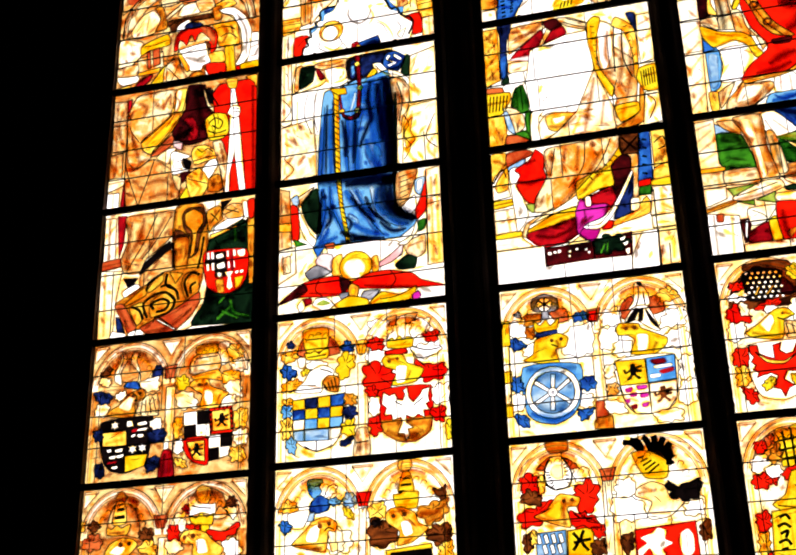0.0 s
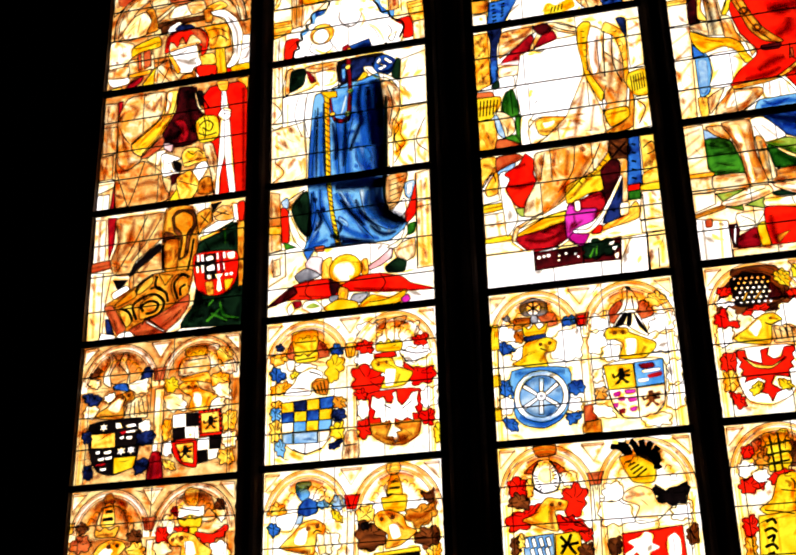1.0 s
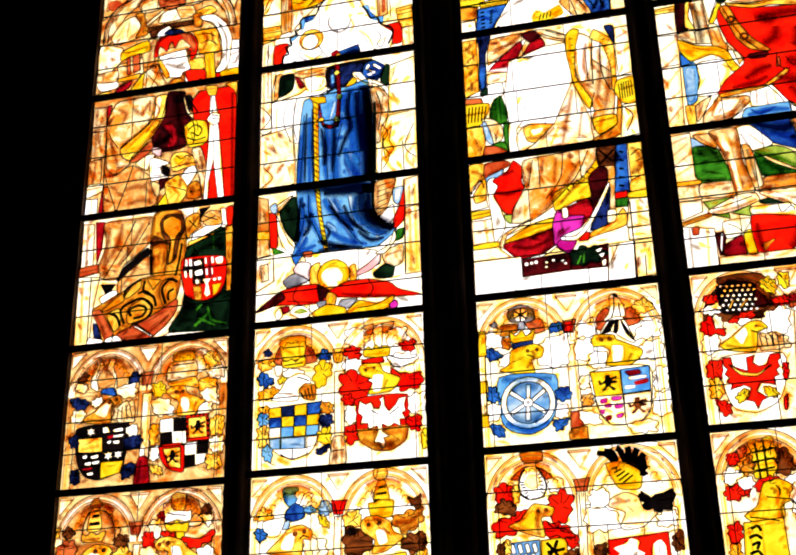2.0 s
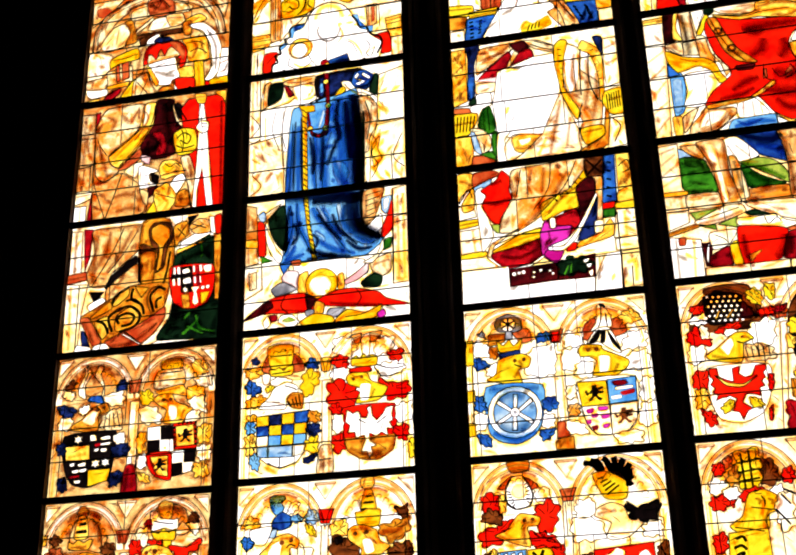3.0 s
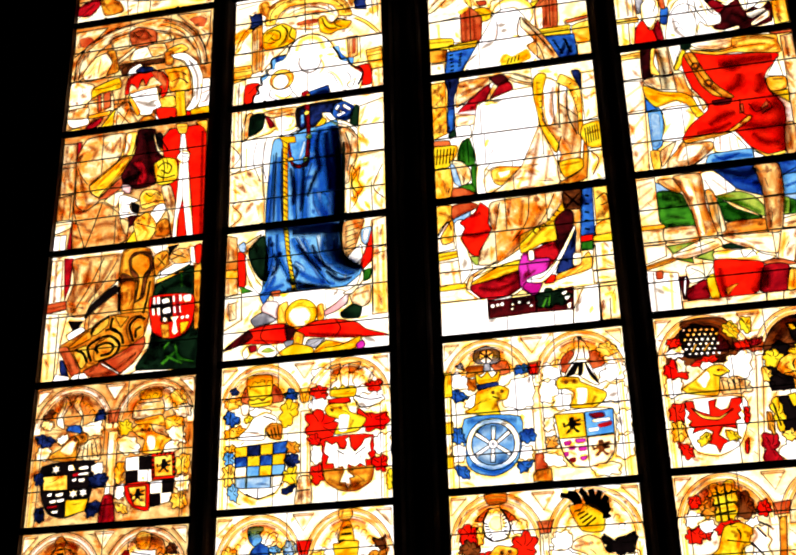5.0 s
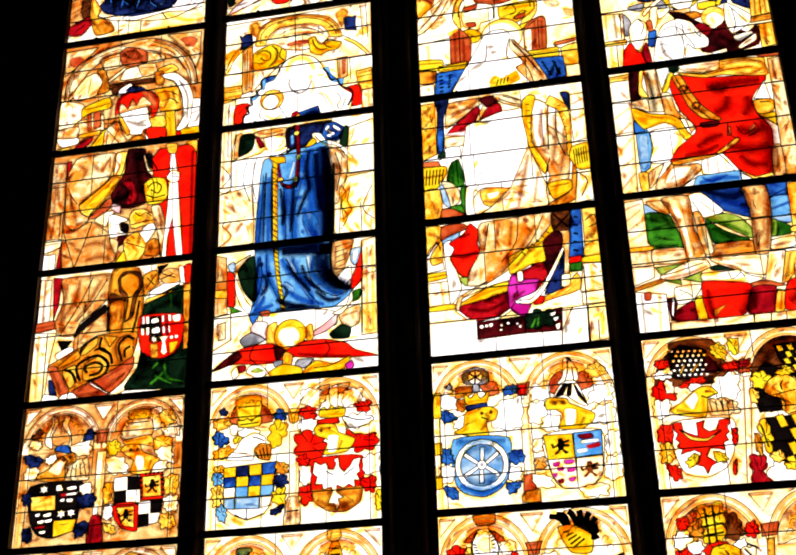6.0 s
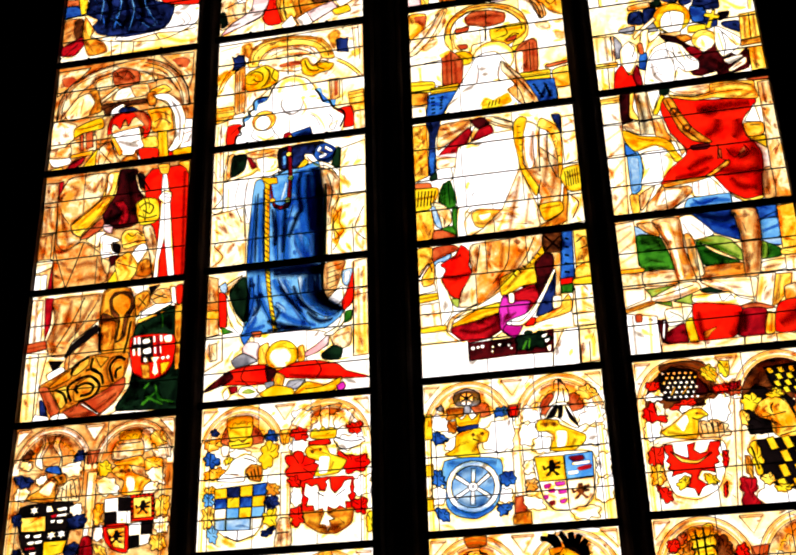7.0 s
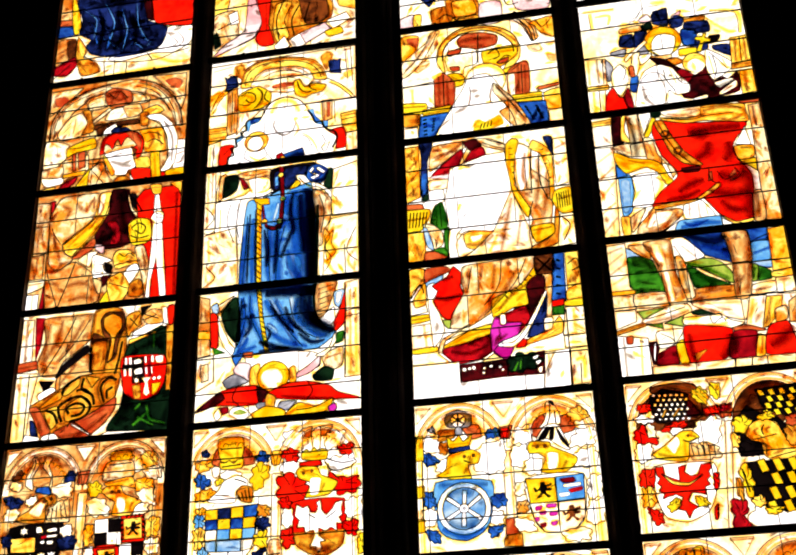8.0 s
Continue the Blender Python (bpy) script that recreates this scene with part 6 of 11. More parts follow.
S(3, "lime", (12.9, 252.3), (29.6, 251.3), (17.3, 261.3))
S(3, "lime", (17, 262.2), (25.9, 262.4), (26.1, 266.2))
S(3, "lime", (27, 262.6), (37.7, 258.2), (36.8, 266.1))
S(3, "cream", (42.9, 250.1), (72.8, 251.1), (70.3, 265.2), (54, 258.8))
B(3, 5, "ochre", (45, 251.1), (70.2, 253), taper=.5)
S(3, "white", (36.3, 202.9), (43.9, 202.1), (53.9, 215.8), (52.2, 218.6), (43, 220.4), (37, 214.9))
B(3, 5, "umber", (42.1, 208), (49, 217.4), taper=.5)
B(3, 4, "light", (38.1, 207.5), (42, 218.7), taper=.5)
S(3, "tan", (12.5, 204.1), (24, 205.1), (24.3, 215.6), (16.5, 210.5))
B(3, 4, "umber", (14.7, 205.6), (22.5, 213.7), taper=.5)
S(3, "tan", (37.7, 216.6), (42.1, 217.8), (46, 244.6), (40.1, 245.3))
B(3, 6, "smoke", (40.2, 219.2), (42.6, 242.7), taper=.4)
L(3, (38.3, 226.5), (43.4, 226.2), wide=.5)
S(3, "tan", (21.2, 202.8), (35.8, 202.5), (37.1, 213.4), (37.2, 227.1), (41, 249.3), (31.3, 249.5), (28.7, 225.9), (24.5, 211.6))
S(3, "cream", (25.1, 205.6), (30.8, 206.4), (32.4, 223.4), (34.6, 244.6), (32, 247.2), (30, 224.6), lead=False)
B(3, 6, "umber", (36, 205.6), (35.9, 222.4), (39.4, 246.7), taper=.4)
B(3, 3, "ochre", (23.7, 208.4), (28.7, 225.9), (31.1, 245.6), taper=.4)
L(3, (28.1, 225.8), (37.6, 225.6), wide=.5)
S(3, "cream", (15.6, 258.5), (31.7, 250.4), (40.8, 250.4), (42.4, 255.9), (31.7, 260.3), (22.5, 262.3), (16, 260.9))
B(3, 4, "umber", (17.1, 260.6), (29.6, 259.3), (41.2, 255), taper=.4)
L(3, (17.4, 258.4), (25.4, 256.6), (39.3, 252.5), wide=.5)
S(3, "sienna", (65.6, 201.6), (78.7, 201.9), (79.7, 219.5), (75.3, 248.9), (67.4, 249.2), (68.4, 224.2), (67, 208.9))
B(3, 8, "umber", (78.7, 205.7), (78.5, 219.4), (74, 247.6), taper=.4)
B(3, 6, "umber", (67.8, 207.2), (69.5, 224.1), (68.7, 247.7), taper=.4)
B(3, 6, "umber", (67.2, 207.1), (75.2, 206.7), taper=.5)
L(3, (68.3, 224.7), (78.6, 224.6), wide=.5)
S(3, "pale", (37.8, 259.9), (51.7, 260), (57.3, 259.2), (62.4, 264.2), (69.6, 267.4), (61.4, 270.1), (52.8, 269), (37.8, 264.8))
L(3, (51.6, 260.7), (53.2, 265.9), (58, 262.2), (59.8, 265.3), wide=.45)
L(3, (53.8, 260.2), (57.2, 259.9), (58.5, 263), wide=.45)
B(3, 3, "ochre", (39, 264.1), (50.8, 267), (61.6, 268.4), taper=.5)
S(3, "cream", (74.5, 249.3), (83.3, 249.6), (78.4, 272.8), (70.2, 268.9), soft=False)
B(3, 4, "straw", (75.9, 251.5), (72.5, 268.4), taper=.4)
S(3, "gold", (83.2, 250.5), (91.9, 250.8), (89.8, 260.9), (81.9, 271), (78.4, 272.8), soft=False)
B(3, 6, "umber", (85.7, 251.4), (81.2, 268), taper=.4)
S(3, "tan", (86.4, 260.1), (92.9, 258.1), (92.4, 266.6), (86.3, 270.4))
S(3, "rust", (61.3, 270.5), (70.3, 268.8), (80.4, 273.6), (67.5, 273.4))
S(3, "maroon", (17.2, 274.6), (23.5, 274.3), (19.8, 290.4), (18, 290.2), soft=False)
S(3, "white", (20, 276), (21.1, 276.2), (19.3, 288.7), (18.7, 284.4))
S(3, "cream", (21.9, 268), (36.7, 267.4), (30.9, 277.4), (22.9, 279.5))
L(3, (24, 269.4), (29.2, 272.9), (31, 276), wide=.4)
S(3, "crimson", (21.4, 283.3), (32.1, 278.2), (31.7, 291.5), (20.4, 291))
S(3, "yellow", (31.7, 277.8), (35.8, 275.1), (37.3, 290.8), (32.7, 290.8))
S(3, "red", (37.2, 265.6), (50.8, 267), (62.6, 270.8), (59.3, 287.9), (49.9, 293.7), (46, 297.7), (41.6, 298.5), (38, 292.3), (36.2, 279.4))
B(3, 10, "blood", (60.9, 274), (60.9, 282.5), (54.5, 290.1), taper=.4)
B(3, 6, "blood", (39.3, 271.3), (39.8, 285.5), (42.1, 294.2), taper=.5)
S(3, "amber", (40.9, 285.7), (47.8, 283), (44.7, 286.1), (41.5, 290.2), lead=False)
S(3, "crimson", (62.8, 272.8), (75, 273.6), (73.4, 290.4), (58.6, 290))
B(3, 8, "blood", (63, 274.3), (62.3, 288.2), taper=.4)
S(3, "gold", (75.8, 275.9), (79.9, 279.2), (77.3, 290), (72.5, 290.3))
B(3, 4, "umber", (77.7, 277.5), (75.5, 289.8), taper=.4)
S(3, "red", (81.6, 271.2), (92.1, 268.7), (94.8, 281), (93.3, 290.9), (78, 289.6))
B(3, 12, "blood", (81, 284.9), (88.1, 280.2), (94.6, 272.6), taper=.4)
S(3, "cream", (17.5, 291.5), (93.3, 290.9), (92.3, 297.6), (17.3, 297.7), soft=False)
L(3, (61.6, 291.6), (60.9, 297.1), wide=.5)
L(3, (70.3, 291.3), (69.4, 297.4), wide=.5)
L(3, (78, 291.2), (77.8, 297), wide=.5)
S(3, "gold", (90.4, 202.3), (101.8, 200.9), (100.8, 231.8), (89.4, 233.1), soft=False)
B(3, 5, "umber", (91.9, 207.7), (101.5, 218.2), taper=.3)
B(3, 5, "umber", (91.4, 215.2), (100.7, 227), taper=.3)
B(3, 5, "umber", (91.8, 203.8), (101.1, 209), taper=.3)
S(3, "gold", (88.8, 233.7), (101.1, 232.4), (100.8, 237.7), (88.8, 237.5))
B(3, 3, "umber", (89, 235.8), (100.6, 235.2), taper=.2)
S(3, "cream", (89.8, 238.2), (101.3, 237.5), (99.4, 250.3), (89.5, 249.3), soft=False)
B(3, 4, "ochre", (94.1, 238.7), (93.2, 248.8), taper=.4)
S(3, "sienna", (94.4, 255.4), (99.1, 251.7), (96.4, 270), (92.9, 269.5), soft=False)
# light 1, drawn in full: robed shape under a brown arch, brocade train and shield
S(0, "tan", (0.5, 4.7), (23.8, 4.1), (14.8, 15.9), (1.4, 27.8), soft=False)
S(0, "rust", (3.6, 11.2), (10.4, 10.5), (15.3, 15.7), (10, 19.9), (4.8, 18), lead=False)
S(0, "tan", (73.9, 1.9), (97.6, 3.2), (97.5, 26.1), (95.3, 36.9), (88.2, 19.3), soft=False)
S(0, "rust", (82.5, 7.8), (89.9, 6.6), (94.9, 10.2), (93.1, 16.9), (87.9, 14.7), lead=False)
S(0, "tan", (3.1, 52), (3.7, 33), (11.1, 18.2), (24, 9.9), (38.5, 5.2), (54.3, 2.9), (64.2, 3.4), (76.8, 9.9), (87, 20.7), (94, 34.7), (97.1, 51.4), (92.1, 50.5), (88.5, 37.2), (81.3, 26.1), (71.2, 18.6), (60, 14.1), (41.5, 13.1), (27.2, 18.6), (17, 28.9), (12.3, 45.7))
B(0, 4, "umber", (4, 49), (6.1, 31.9), (14.7, 17.2), (27.6, 8.9), (43.4, 4.8), taper=.2)
B(0, 4, "umber", (64.3, 5.1), (76.3, 11.9), (85.9, 22.4), (92.6, 36.1), (95.5, 50.8), taper=.2)
L(0, (3.3, 51.8), (4, 33.1), (11.3, 18.2), (24.2, 9.9), (38.7, 5.2), (50.1, 3.4), wide=.6)
L(0, (6.1, 51.8), (7, 34.4), (14.3, 20.4), (26.7, 12.9), (40, 8.7), wide=.5)
L(0, (64.2, 3.4), (76.8, 9.9), (87, 20.7), (94, 34.7), (97.1, 51.4), wide=.6)
L(0, (63.2, 6.5), (75.7, 13.4), (84.2, 23.4), (90.3, 37.2), (92.7, 50.3), wide=.5)
L(0, (62.1, 9.6), (74.1, 15.9), (81.9, 25.4), (87.3, 37), wide=.5)
B(0, 5, "umber", (26.1, 20.9), (28.7, 14.9), (40.2, 12.1), taper=.4)
S(0, "tan", (27.6, 16.3), (40.3, 12.9), (42.4, 25.5), (29.7, 26.7))
S(0, "tan", (58.7, 13.8), (72.8, 21.3), (70.7, 26.1), (59.5, 25.6))
L(0, (29.7, 26.4), (29.6, 18.3), (40.5, 15.4), wide=.5)
L(0, (58.8, 15.5), (68.8, 19.8), (71, 25), wide=.5)
S(0, "rust", (40.2, 12.4), (46.1, 8.2), (58.7, 13.8), (60.1, 24.1), (51.1, 27.3), (42.4, 24.1))
B(0, 5, "umber", (41.7, 15.6), (50.6, 20.5), (57.8, 18.5), taper=.4)
B(0, 4, "umber", (44.7, 22.6), (50.1, 12.2), (57, 24.9), taper=.4)
L(0, (42.7, 12.5), (48, 18.4), (51.3, 12.5), (56.7, 20), wide=.6)
S(0, "cream", (45.2, 29.5), (53.6, 27.8), (58.2, 38.2), (42.2, 38.5))
S(0, "tan", (54.1, 26.9), (65.7, 27.2), (67.7, 36.4), (58.2, 38.2))
B(0, 4, "umber", (56.1, 29.5), (65.9, 31.3), taper=.5)
S(0, "tan", (32.4, 38.1), (43.8, 27.3), (45.2, 29.5), (34, 40))
S(0, "brown", (33.9, 41.5), (64.1, 40.5), (67, 45), (50, 45.3), (36.8, 47.1))
S(0, "brown", (36.4, 45.5), (44, 42.5), (42.2, 51.2), (37.8, 52))
S(0, "sienna", (35.4, 52.9), (41.5, 53.9), (40.4, 75.5), (32.5, 76), (30.9, 64.6))
B(0, 8, "umber", (38.6, 55), (36.6, 74.8), taper=.4)
S(0, "cream", (8.6, 45.4), (16, 32), (24.3, 28.6), (29, 37.5), (27.4, 48.7), (12.9, 52.5))
B(0, 4, "umber", (21, 32.9), (19.7, 47), taper=.5)
S(0, "amber", (24.9, 27.1), (30.6, 27.2), (34.6, 46.7), (26, 48.4), (29.3, 37.6))
B(0, 5, "umber", (29.3, 29.5), (31.8, 45.9), taper=.5)
S(0, "cream", (1.2, 52), (17.1, 56.3), (17, 68.5), (8, 78.1), (1.2, 77))
S(0, "yellow", (17.2, 59.5), (34.8, 52.8), (37.1, 62.8), (22.8, 65.1), (17, 68.5))
B(0, 4, "ochre", (18.7, 62.5), (35.2, 57.5), taper=.4)
L(0, (17.9, 60.9), (27, 60.8), (35.9, 58.4), wide=.5)
S(0, "tan", (14.6, 71.2), (32.4, 68), (33.5, 82), (15.7, 83.7), soft=False)
S(0, "rust", (20.9, 66.3), (23.3, 65.8), (24.6, 80.8), (22.2, 81.1), soft=False)
S(0, "rust", (24.9, 65.2), (29.9, 63.8), (31.1, 78.8), (26.2, 80.2), soft=False)
S(0, "white", (0.7, 84.3), (14.7, 85.8), (16.4, 91.4), (4.5, 92.8))
S(0, "gold", (0.9, 95.3), (10.6, 93.5), (10.2, 98.9), (1.5, 100.8))
S(0, "gold", (15.7, 83.7), (31.4, 81.6), (30.5, 86.1), (16, 86.5), soft=False)
S(0, "crimson", (16.4, 91.4), (25.8, 86.8), (24, 92.9), (12.4, 100.1))
S(0, "tan", (1.2, 77), (15, 75.9), (14.7, 85.8), (1.1, 84.4))
B(0, 4, "umber", (5.5, 77.4), (4.9, 84.2), taper=.4)
S(0, "gold", (68, 44.7), (66.4, 39.3), (68.7, 33.4), (77.9, 29.9), (83.3, 36), (74, 40.7))
B(0, 4, "umber", (68.9, 39.8), (78.1, 33.5), taper=.4)
S(0, "amber", (66.2, 36.1), (72.2, 35.6), (72.9, 47.6), (68.1, 47.5))
S(0, "gold", (67.2, 51.5), (82.7, 51.7), (86.1, 66.2), (85.3, 73.8), (72, 71.8), (70, 58.8))
B(0, 5, "umber", (73.3, 53.1), (77.2, 60.1), (74.3, 70.4), taper=.4)
B(0, 4, "umber", (79.3, 54.2), (83.6, 68.9), taper=.4)
L(0, (69.8, 55.7), (77, 55.3), (83.1, 59.5), wide=.6)
L(0, (72.7, 63.9), (78.5, 61.8), (84.8, 67.5), wide=.6)
S(0, "yellow", (75.6, 72.1), (82.1, 73.2), (84.2, 96.6), (77.1, 97.5), soft=False)
B(0, 5, "ochre", (78.6, 73.4), (80.5, 95.7), taper=.3)
S(0, "gold", (65.2, 76.8), (74.7, 76.6), (76.6, 86), (67, 86.3))
S(0, "white", (92.2, 64.2), (99.3, 65.4), (100, 91.4), (91.8, 90.3), soft=False)
B(0, 4, "umber", (93.5, 78.2), (99.3, 76.1), taper=.4)
B(0, 4, "umber", (93.9, 85.8), (99.1, 84.4), taper=.4)
S(0, "white", (71.2, 38.9), (80.8, 38.7), (89.6, 48.2), (94.2, 63), (92.9, 84.5), (88.4, 91.3), (83.7, 90.5), (87.8, 80.3), (86.8, 61.7), (81.2, 46.7), (73.8, 42.5))
L(0, (72.6, 42), (81.4, 49.1), (86.6, 61.7), (87.8, 80.3), (84.2, 88.8), wide=.6)
B(0, 3, "light", (83.6, 45.5), (90.4, 62.3), (90.9, 83.8), taper=.4)
S(0, "red", (63.5, 85.7), (76.5, 87.5), (77.1, 97.5), (65.4, 98.1))
S(0, "red", (84.3, 91.8), (89.9, 94.2), (88.9, 97.8), (84.7, 97.9))
S(0, "yellow", (87.2, 91.1), (99.4, 89.8), (99.8, 97.3), (89, 98))
S(0, "red", (40.3, 69.6), (41.2, 57), (46.7, 50.1), (57.5, 50.4), (66.1, 53.5), (70.8, 62.1), (70, 73), (66.4, 77), (63.3, 65.4), (44.5, 68.7))
S(0, "rust", (57.7, 52), (64.9, 53.6), (69, 61.8), (68.4, 70.9), (65, 64.2), lead=False)
B(0, 4, "blood", (41.9, 66.5), (43.5, 55.8), (50.4, 51.5), taper=.4)
S(0, "white", (42.6, 46.5), (49.8, 42.7), (51.8, 50.3), (41.8, 52.7))
S(0, "navy", (46.6, 49.5), (50, 45.9), (57.3, 47.2), (60.7, 51), (52.9, 52.1))
S(0, "tan", (43.1, 67), (43.9, 60.6), (46.6, 62.3), (49.1, 66.1), (51, 60.2), (52.3, 57.6), (54.9, 64), (57.1, 58.2), (59.4, 56.7), (63, 60.7), (65.2, 65.8), (45.7, 69.6))
B(0, 3, "ochre", (44.4, 67.6), (56.2, 65.8), (64.5, 64.9), taper=.4)
L(0, (49.1, 66.1), (51.3, 63.4), (54.9, 64), wide=.5)
S(0, "white", (43.7, 74.8), (44.5, 69.4), (62.5, 66.8), (64.3, 76.4), (66.4, 84.3), (61.2, 86.8), (60.2, 90.3), (53.1, 89.7), (46.8, 84.5))
B(0, 6, "light", (48.6, 76.8), (57.3, 81.3), (63.3, 83.8), taper=.5)
B(0, 4, "light", (49.5, 72.4), (56.5, 70.5), taper=.5)
S(0, "brown", (62.1, 65.2), (66.2, 69), (64.7, 75.2))
S(0, "gold", (43, 72.8), (44.9, 71.6), (52, 86.8), (49.8, 89.5))
S(0, "yellow", (25.4, 96.2), (29.3, 88.9), (34.9, 80.7), (34.8, 94.6))
S(0, "tan", (34.8, 82.2), (42.9, 75.9), (46, 85.9), (51.3, 97.3), (34.7, 99.1))
L(0, (36.7, 84), (45.3, 96), wide=.5)
L(0, (44.3, 82.2), (39.5, 96.6), wide=.5)
B(0, 4, "ochre", (36.3, 87), (46.4, 94.7), taper=.4)
S(0, "amber", (51.1, 97.2), (54.4, 91.5), (60.3, 91.7), (64.5, 97.9))
B(0, 4, "umber", (53.6, 95.8), (61.7, 94.9), taper=.4)
S(0, "white", (61.9, 88.1), (66.9, 98.3), (64.2, 97.3))
S(0, "tan", (0.5, 106.9), (10.4, 107.5), (11.1, 150.4), (1.4, 152.3), soft=False)
B(0, 6, "umber", (3.1, 108.6), (4.3, 150.9), taper=.3)
B(0, 5, "umber", (7.5, 115.4), (5.2, 130.2), (8.6, 145.6), taper=.4)
L(0, (0.4, 128), (10.5, 128), wide=.5)
S(0, "sienna", (0.2, 152.1), (9.3, 151.6), (9.6, 172.3), (0.4, 172.5), soft=False)
B(0, 5, "umber", (5.1, 153.2), (4.5, 171.4), taper=.4)
S(0, "cream", (-0.2, 172.4), (10.5, 172.2), (11.7, 178.1), (-0.1, 182.5))
B(0, 3, "umber", (0.8, 175.9), (10.8, 175.1), taper=.3)
S(0, "white", (-0.2, 183.9), (8.4, 184.2), (8.7, 199.2), (-0, 198.9), soft=False)
B(0, 4, "ochre", (4.6, 184.3), (4.9, 198.4), taper=.4)
S(0, "crimson", (9.8, 106.8), (13, 106.4), (10.8, 156.2), (13, 199.8), (9.4, 199.3), (11.4, 175.2), (11.4, 149.3), soft=False)
S(0, "sienna", (11.1, 153.6), (19.3, 164.7), (31.1, 160.6), (44.9, 174), (49.1, 194.4), (22.5, 199.6), (13.4, 195.6))
B(0, 6, "umber", (26.6, 180.1), (37.1, 178.7), (44.6, 185.4), taper=.5)
B(0, 6, "umber", (28.8, 191.7), (40.4, 190.5), (46.5, 194.1), taper=.5)
B(0, 5, "ochre", (24.7, 171.2), (35.4, 172.7), taper=.5)
L(0, (31.4, 160.6), (26.6, 180.1), (21.3, 199.2), wide=.6)
L(0, (10.9, 157.7), (13.3, 169.7), (21.7, 196.4), wide=.5)
S(0, "tan", (11.3, 135.6), (10.4, 120.7), (16.3, 105.4), (26, 103.6), (41.8, 103.8), (44.9, 108.9), (39.1, 127.7), (21.1, 144.8), (29.4, 157.7), (19.5, 166.2), (12.9, 159.5))
B(0, 6, "umber", (18, 110.9), (23.4, 116.3), (21.6, 123.6), taper=.5)
B(0, 6, "umber", (27.8, 110.8), (34.5, 118), (38.6, 109.5), taper=.5)
B(0, 6, "umber", (13.5, 134.4), (18, 149.9), (21.5, 162.1), taper=.4)
B(0, 5, "umber", (29.5, 158.9), (21.5, 162.1), (19.6, 167.7), taper=.5)
L(0, (21.1, 144.5), (23, 152.1), (29.3, 156.7), wide=.5)
L(0, (12.5, 129.8), (14.9, 136.1), (19.9, 144.3), wide=.5)
S(0, "gold", (44.3, 104.2), (52.3, 105.2), (50.4, 122.2), (43.2, 137.6), (28.1, 156.1), (21.1, 145.2), (39.9, 126.4), (42.5, 113.1))
S(0, "yellow", (28.2, 144), (41.4, 129.6), (43.9, 131.5), (36.4, 142.3), (25.4, 152.4), lead=False)
S(0, "cream", (44.4, 105.8), (48, 106.4), (45.5, 121.2), (43.2, 122.3), lead=False)
L(0, (42.7, 107), (43.9, 114.9), (40.6, 127.2), (21.7, 145.3), wide=.6)
L(0, (51.1, 106.8), (49.2, 121.7), (42.5, 136.5), (29.1, 154.4), wide=.6)
B(0, 3, "umber", (43.5, 110.2), (46.5, 118.3), (38.2, 135.1), taper=.4)
S(0, "maroon", (52, 102.7), (63.6, 104.2), (64.4, 113.5), (69.9, 128.2), (66.1, 139.2), (66.8, 149.9), (57.6, 153), (46.7, 151.4), (42.3, 140.4), (50.4, 122.2))
S(0, "crimson", (49.9, 130.9), (55.8, 130.3), (60, 139.8), (59.4, 148.6), (53.6, 149.2), (55.2, 139.1), lead=False)
B(0, 8, "smoke", (57.7, 106.3), (60.1, 123.4), (63.8, 143.3), taper=.4)
B(0, 8, "smoke", (47.9, 136.5), (46.4, 148.1), taper=.4)
S(0, "rust", (35.3, 157.1), (28.2, 157.5), (41.8, 142.3), (43.7, 149.5))
B(0, 3, "umber", (30.5, 156.1), (41.5, 146), taper=.4)
S(0, "pink", (43.4, 148), (49.6, 149.5), (49.6, 156.2), (44.5, 154))
S(0, "cream", (32.5, 159.3), (39.8, 153.8), (45.7, 153.9), (42.7, 160.7), (40.8, 166.3), (35.8, 162.7))
S(0, "white", (42.6, 166.8), (42.4, 157.8), (46.1, 156.9), (55.8, 162.6), (50.1, 165), (51.1, 170.6), (55.4, 174.3), (45.3, 175.8), (43.7, 173.9))
L(0, (46.6, 165.6), (51.2, 164.9), wide=.5)
L(0, (45.3, 171.2), (50.6, 172), wide=.5)
B(0, 3, "light", (43.9, 160.9), (44.7, 171.1), taper=.5)
S(0, "black", (50.7, 163.6), (56.3, 167), (55.6, 172.9), (51.9, 171))
S(0, "maroon", (49.7, 175), (58.1, 175.9), (53.9, 181.2), (50.1, 183.6))
S(0, "sienna", (43.9, 176), (50, 179), (49.6, 188.9), (47.1, 187.1))
S(0, "gold", (56.2, 160.6), (58.7, 155.2), (65.8, 155.3), (73.5, 162.2), (76.2, 168.7), (66.7, 168.5), (58.7, 170.5))
S(0, "yellow", (58.5, 160.1), (61.3, 157.6), (66.2, 161.2), (61.8, 164.9), lead=False)
B(0, 4, "ochre", (58.4, 167.3), (66.5, 165.6), (73.5, 166.6), taper=.4)
L(0, (57.8, 167.2), (66.5, 165.6), (74.6, 165.3), wide=.6)
L(0, (60.1, 157.4), (63.8, 160.9), (67.2, 158.4), (70.9, 161.9), wide=.6)
S(0, "white", (62.7, 178.2), (67.9, 168.9), (72.7, 167.9), (74.2, 174.1), (67.7, 184.5))
S(0, "gold", (54, 178.1), (62.4, 173.6), (69.2, 186.2), (64.2, 196.7), (57.2, 198.6), (54, 186.6))
B(0, 4, "ochre", (55.9, 181.2), (63.5, 189.3), (59.4, 197.2), taper=.4)
L(0, (54.8, 181.1), (67.9, 187.1), wide=.5)
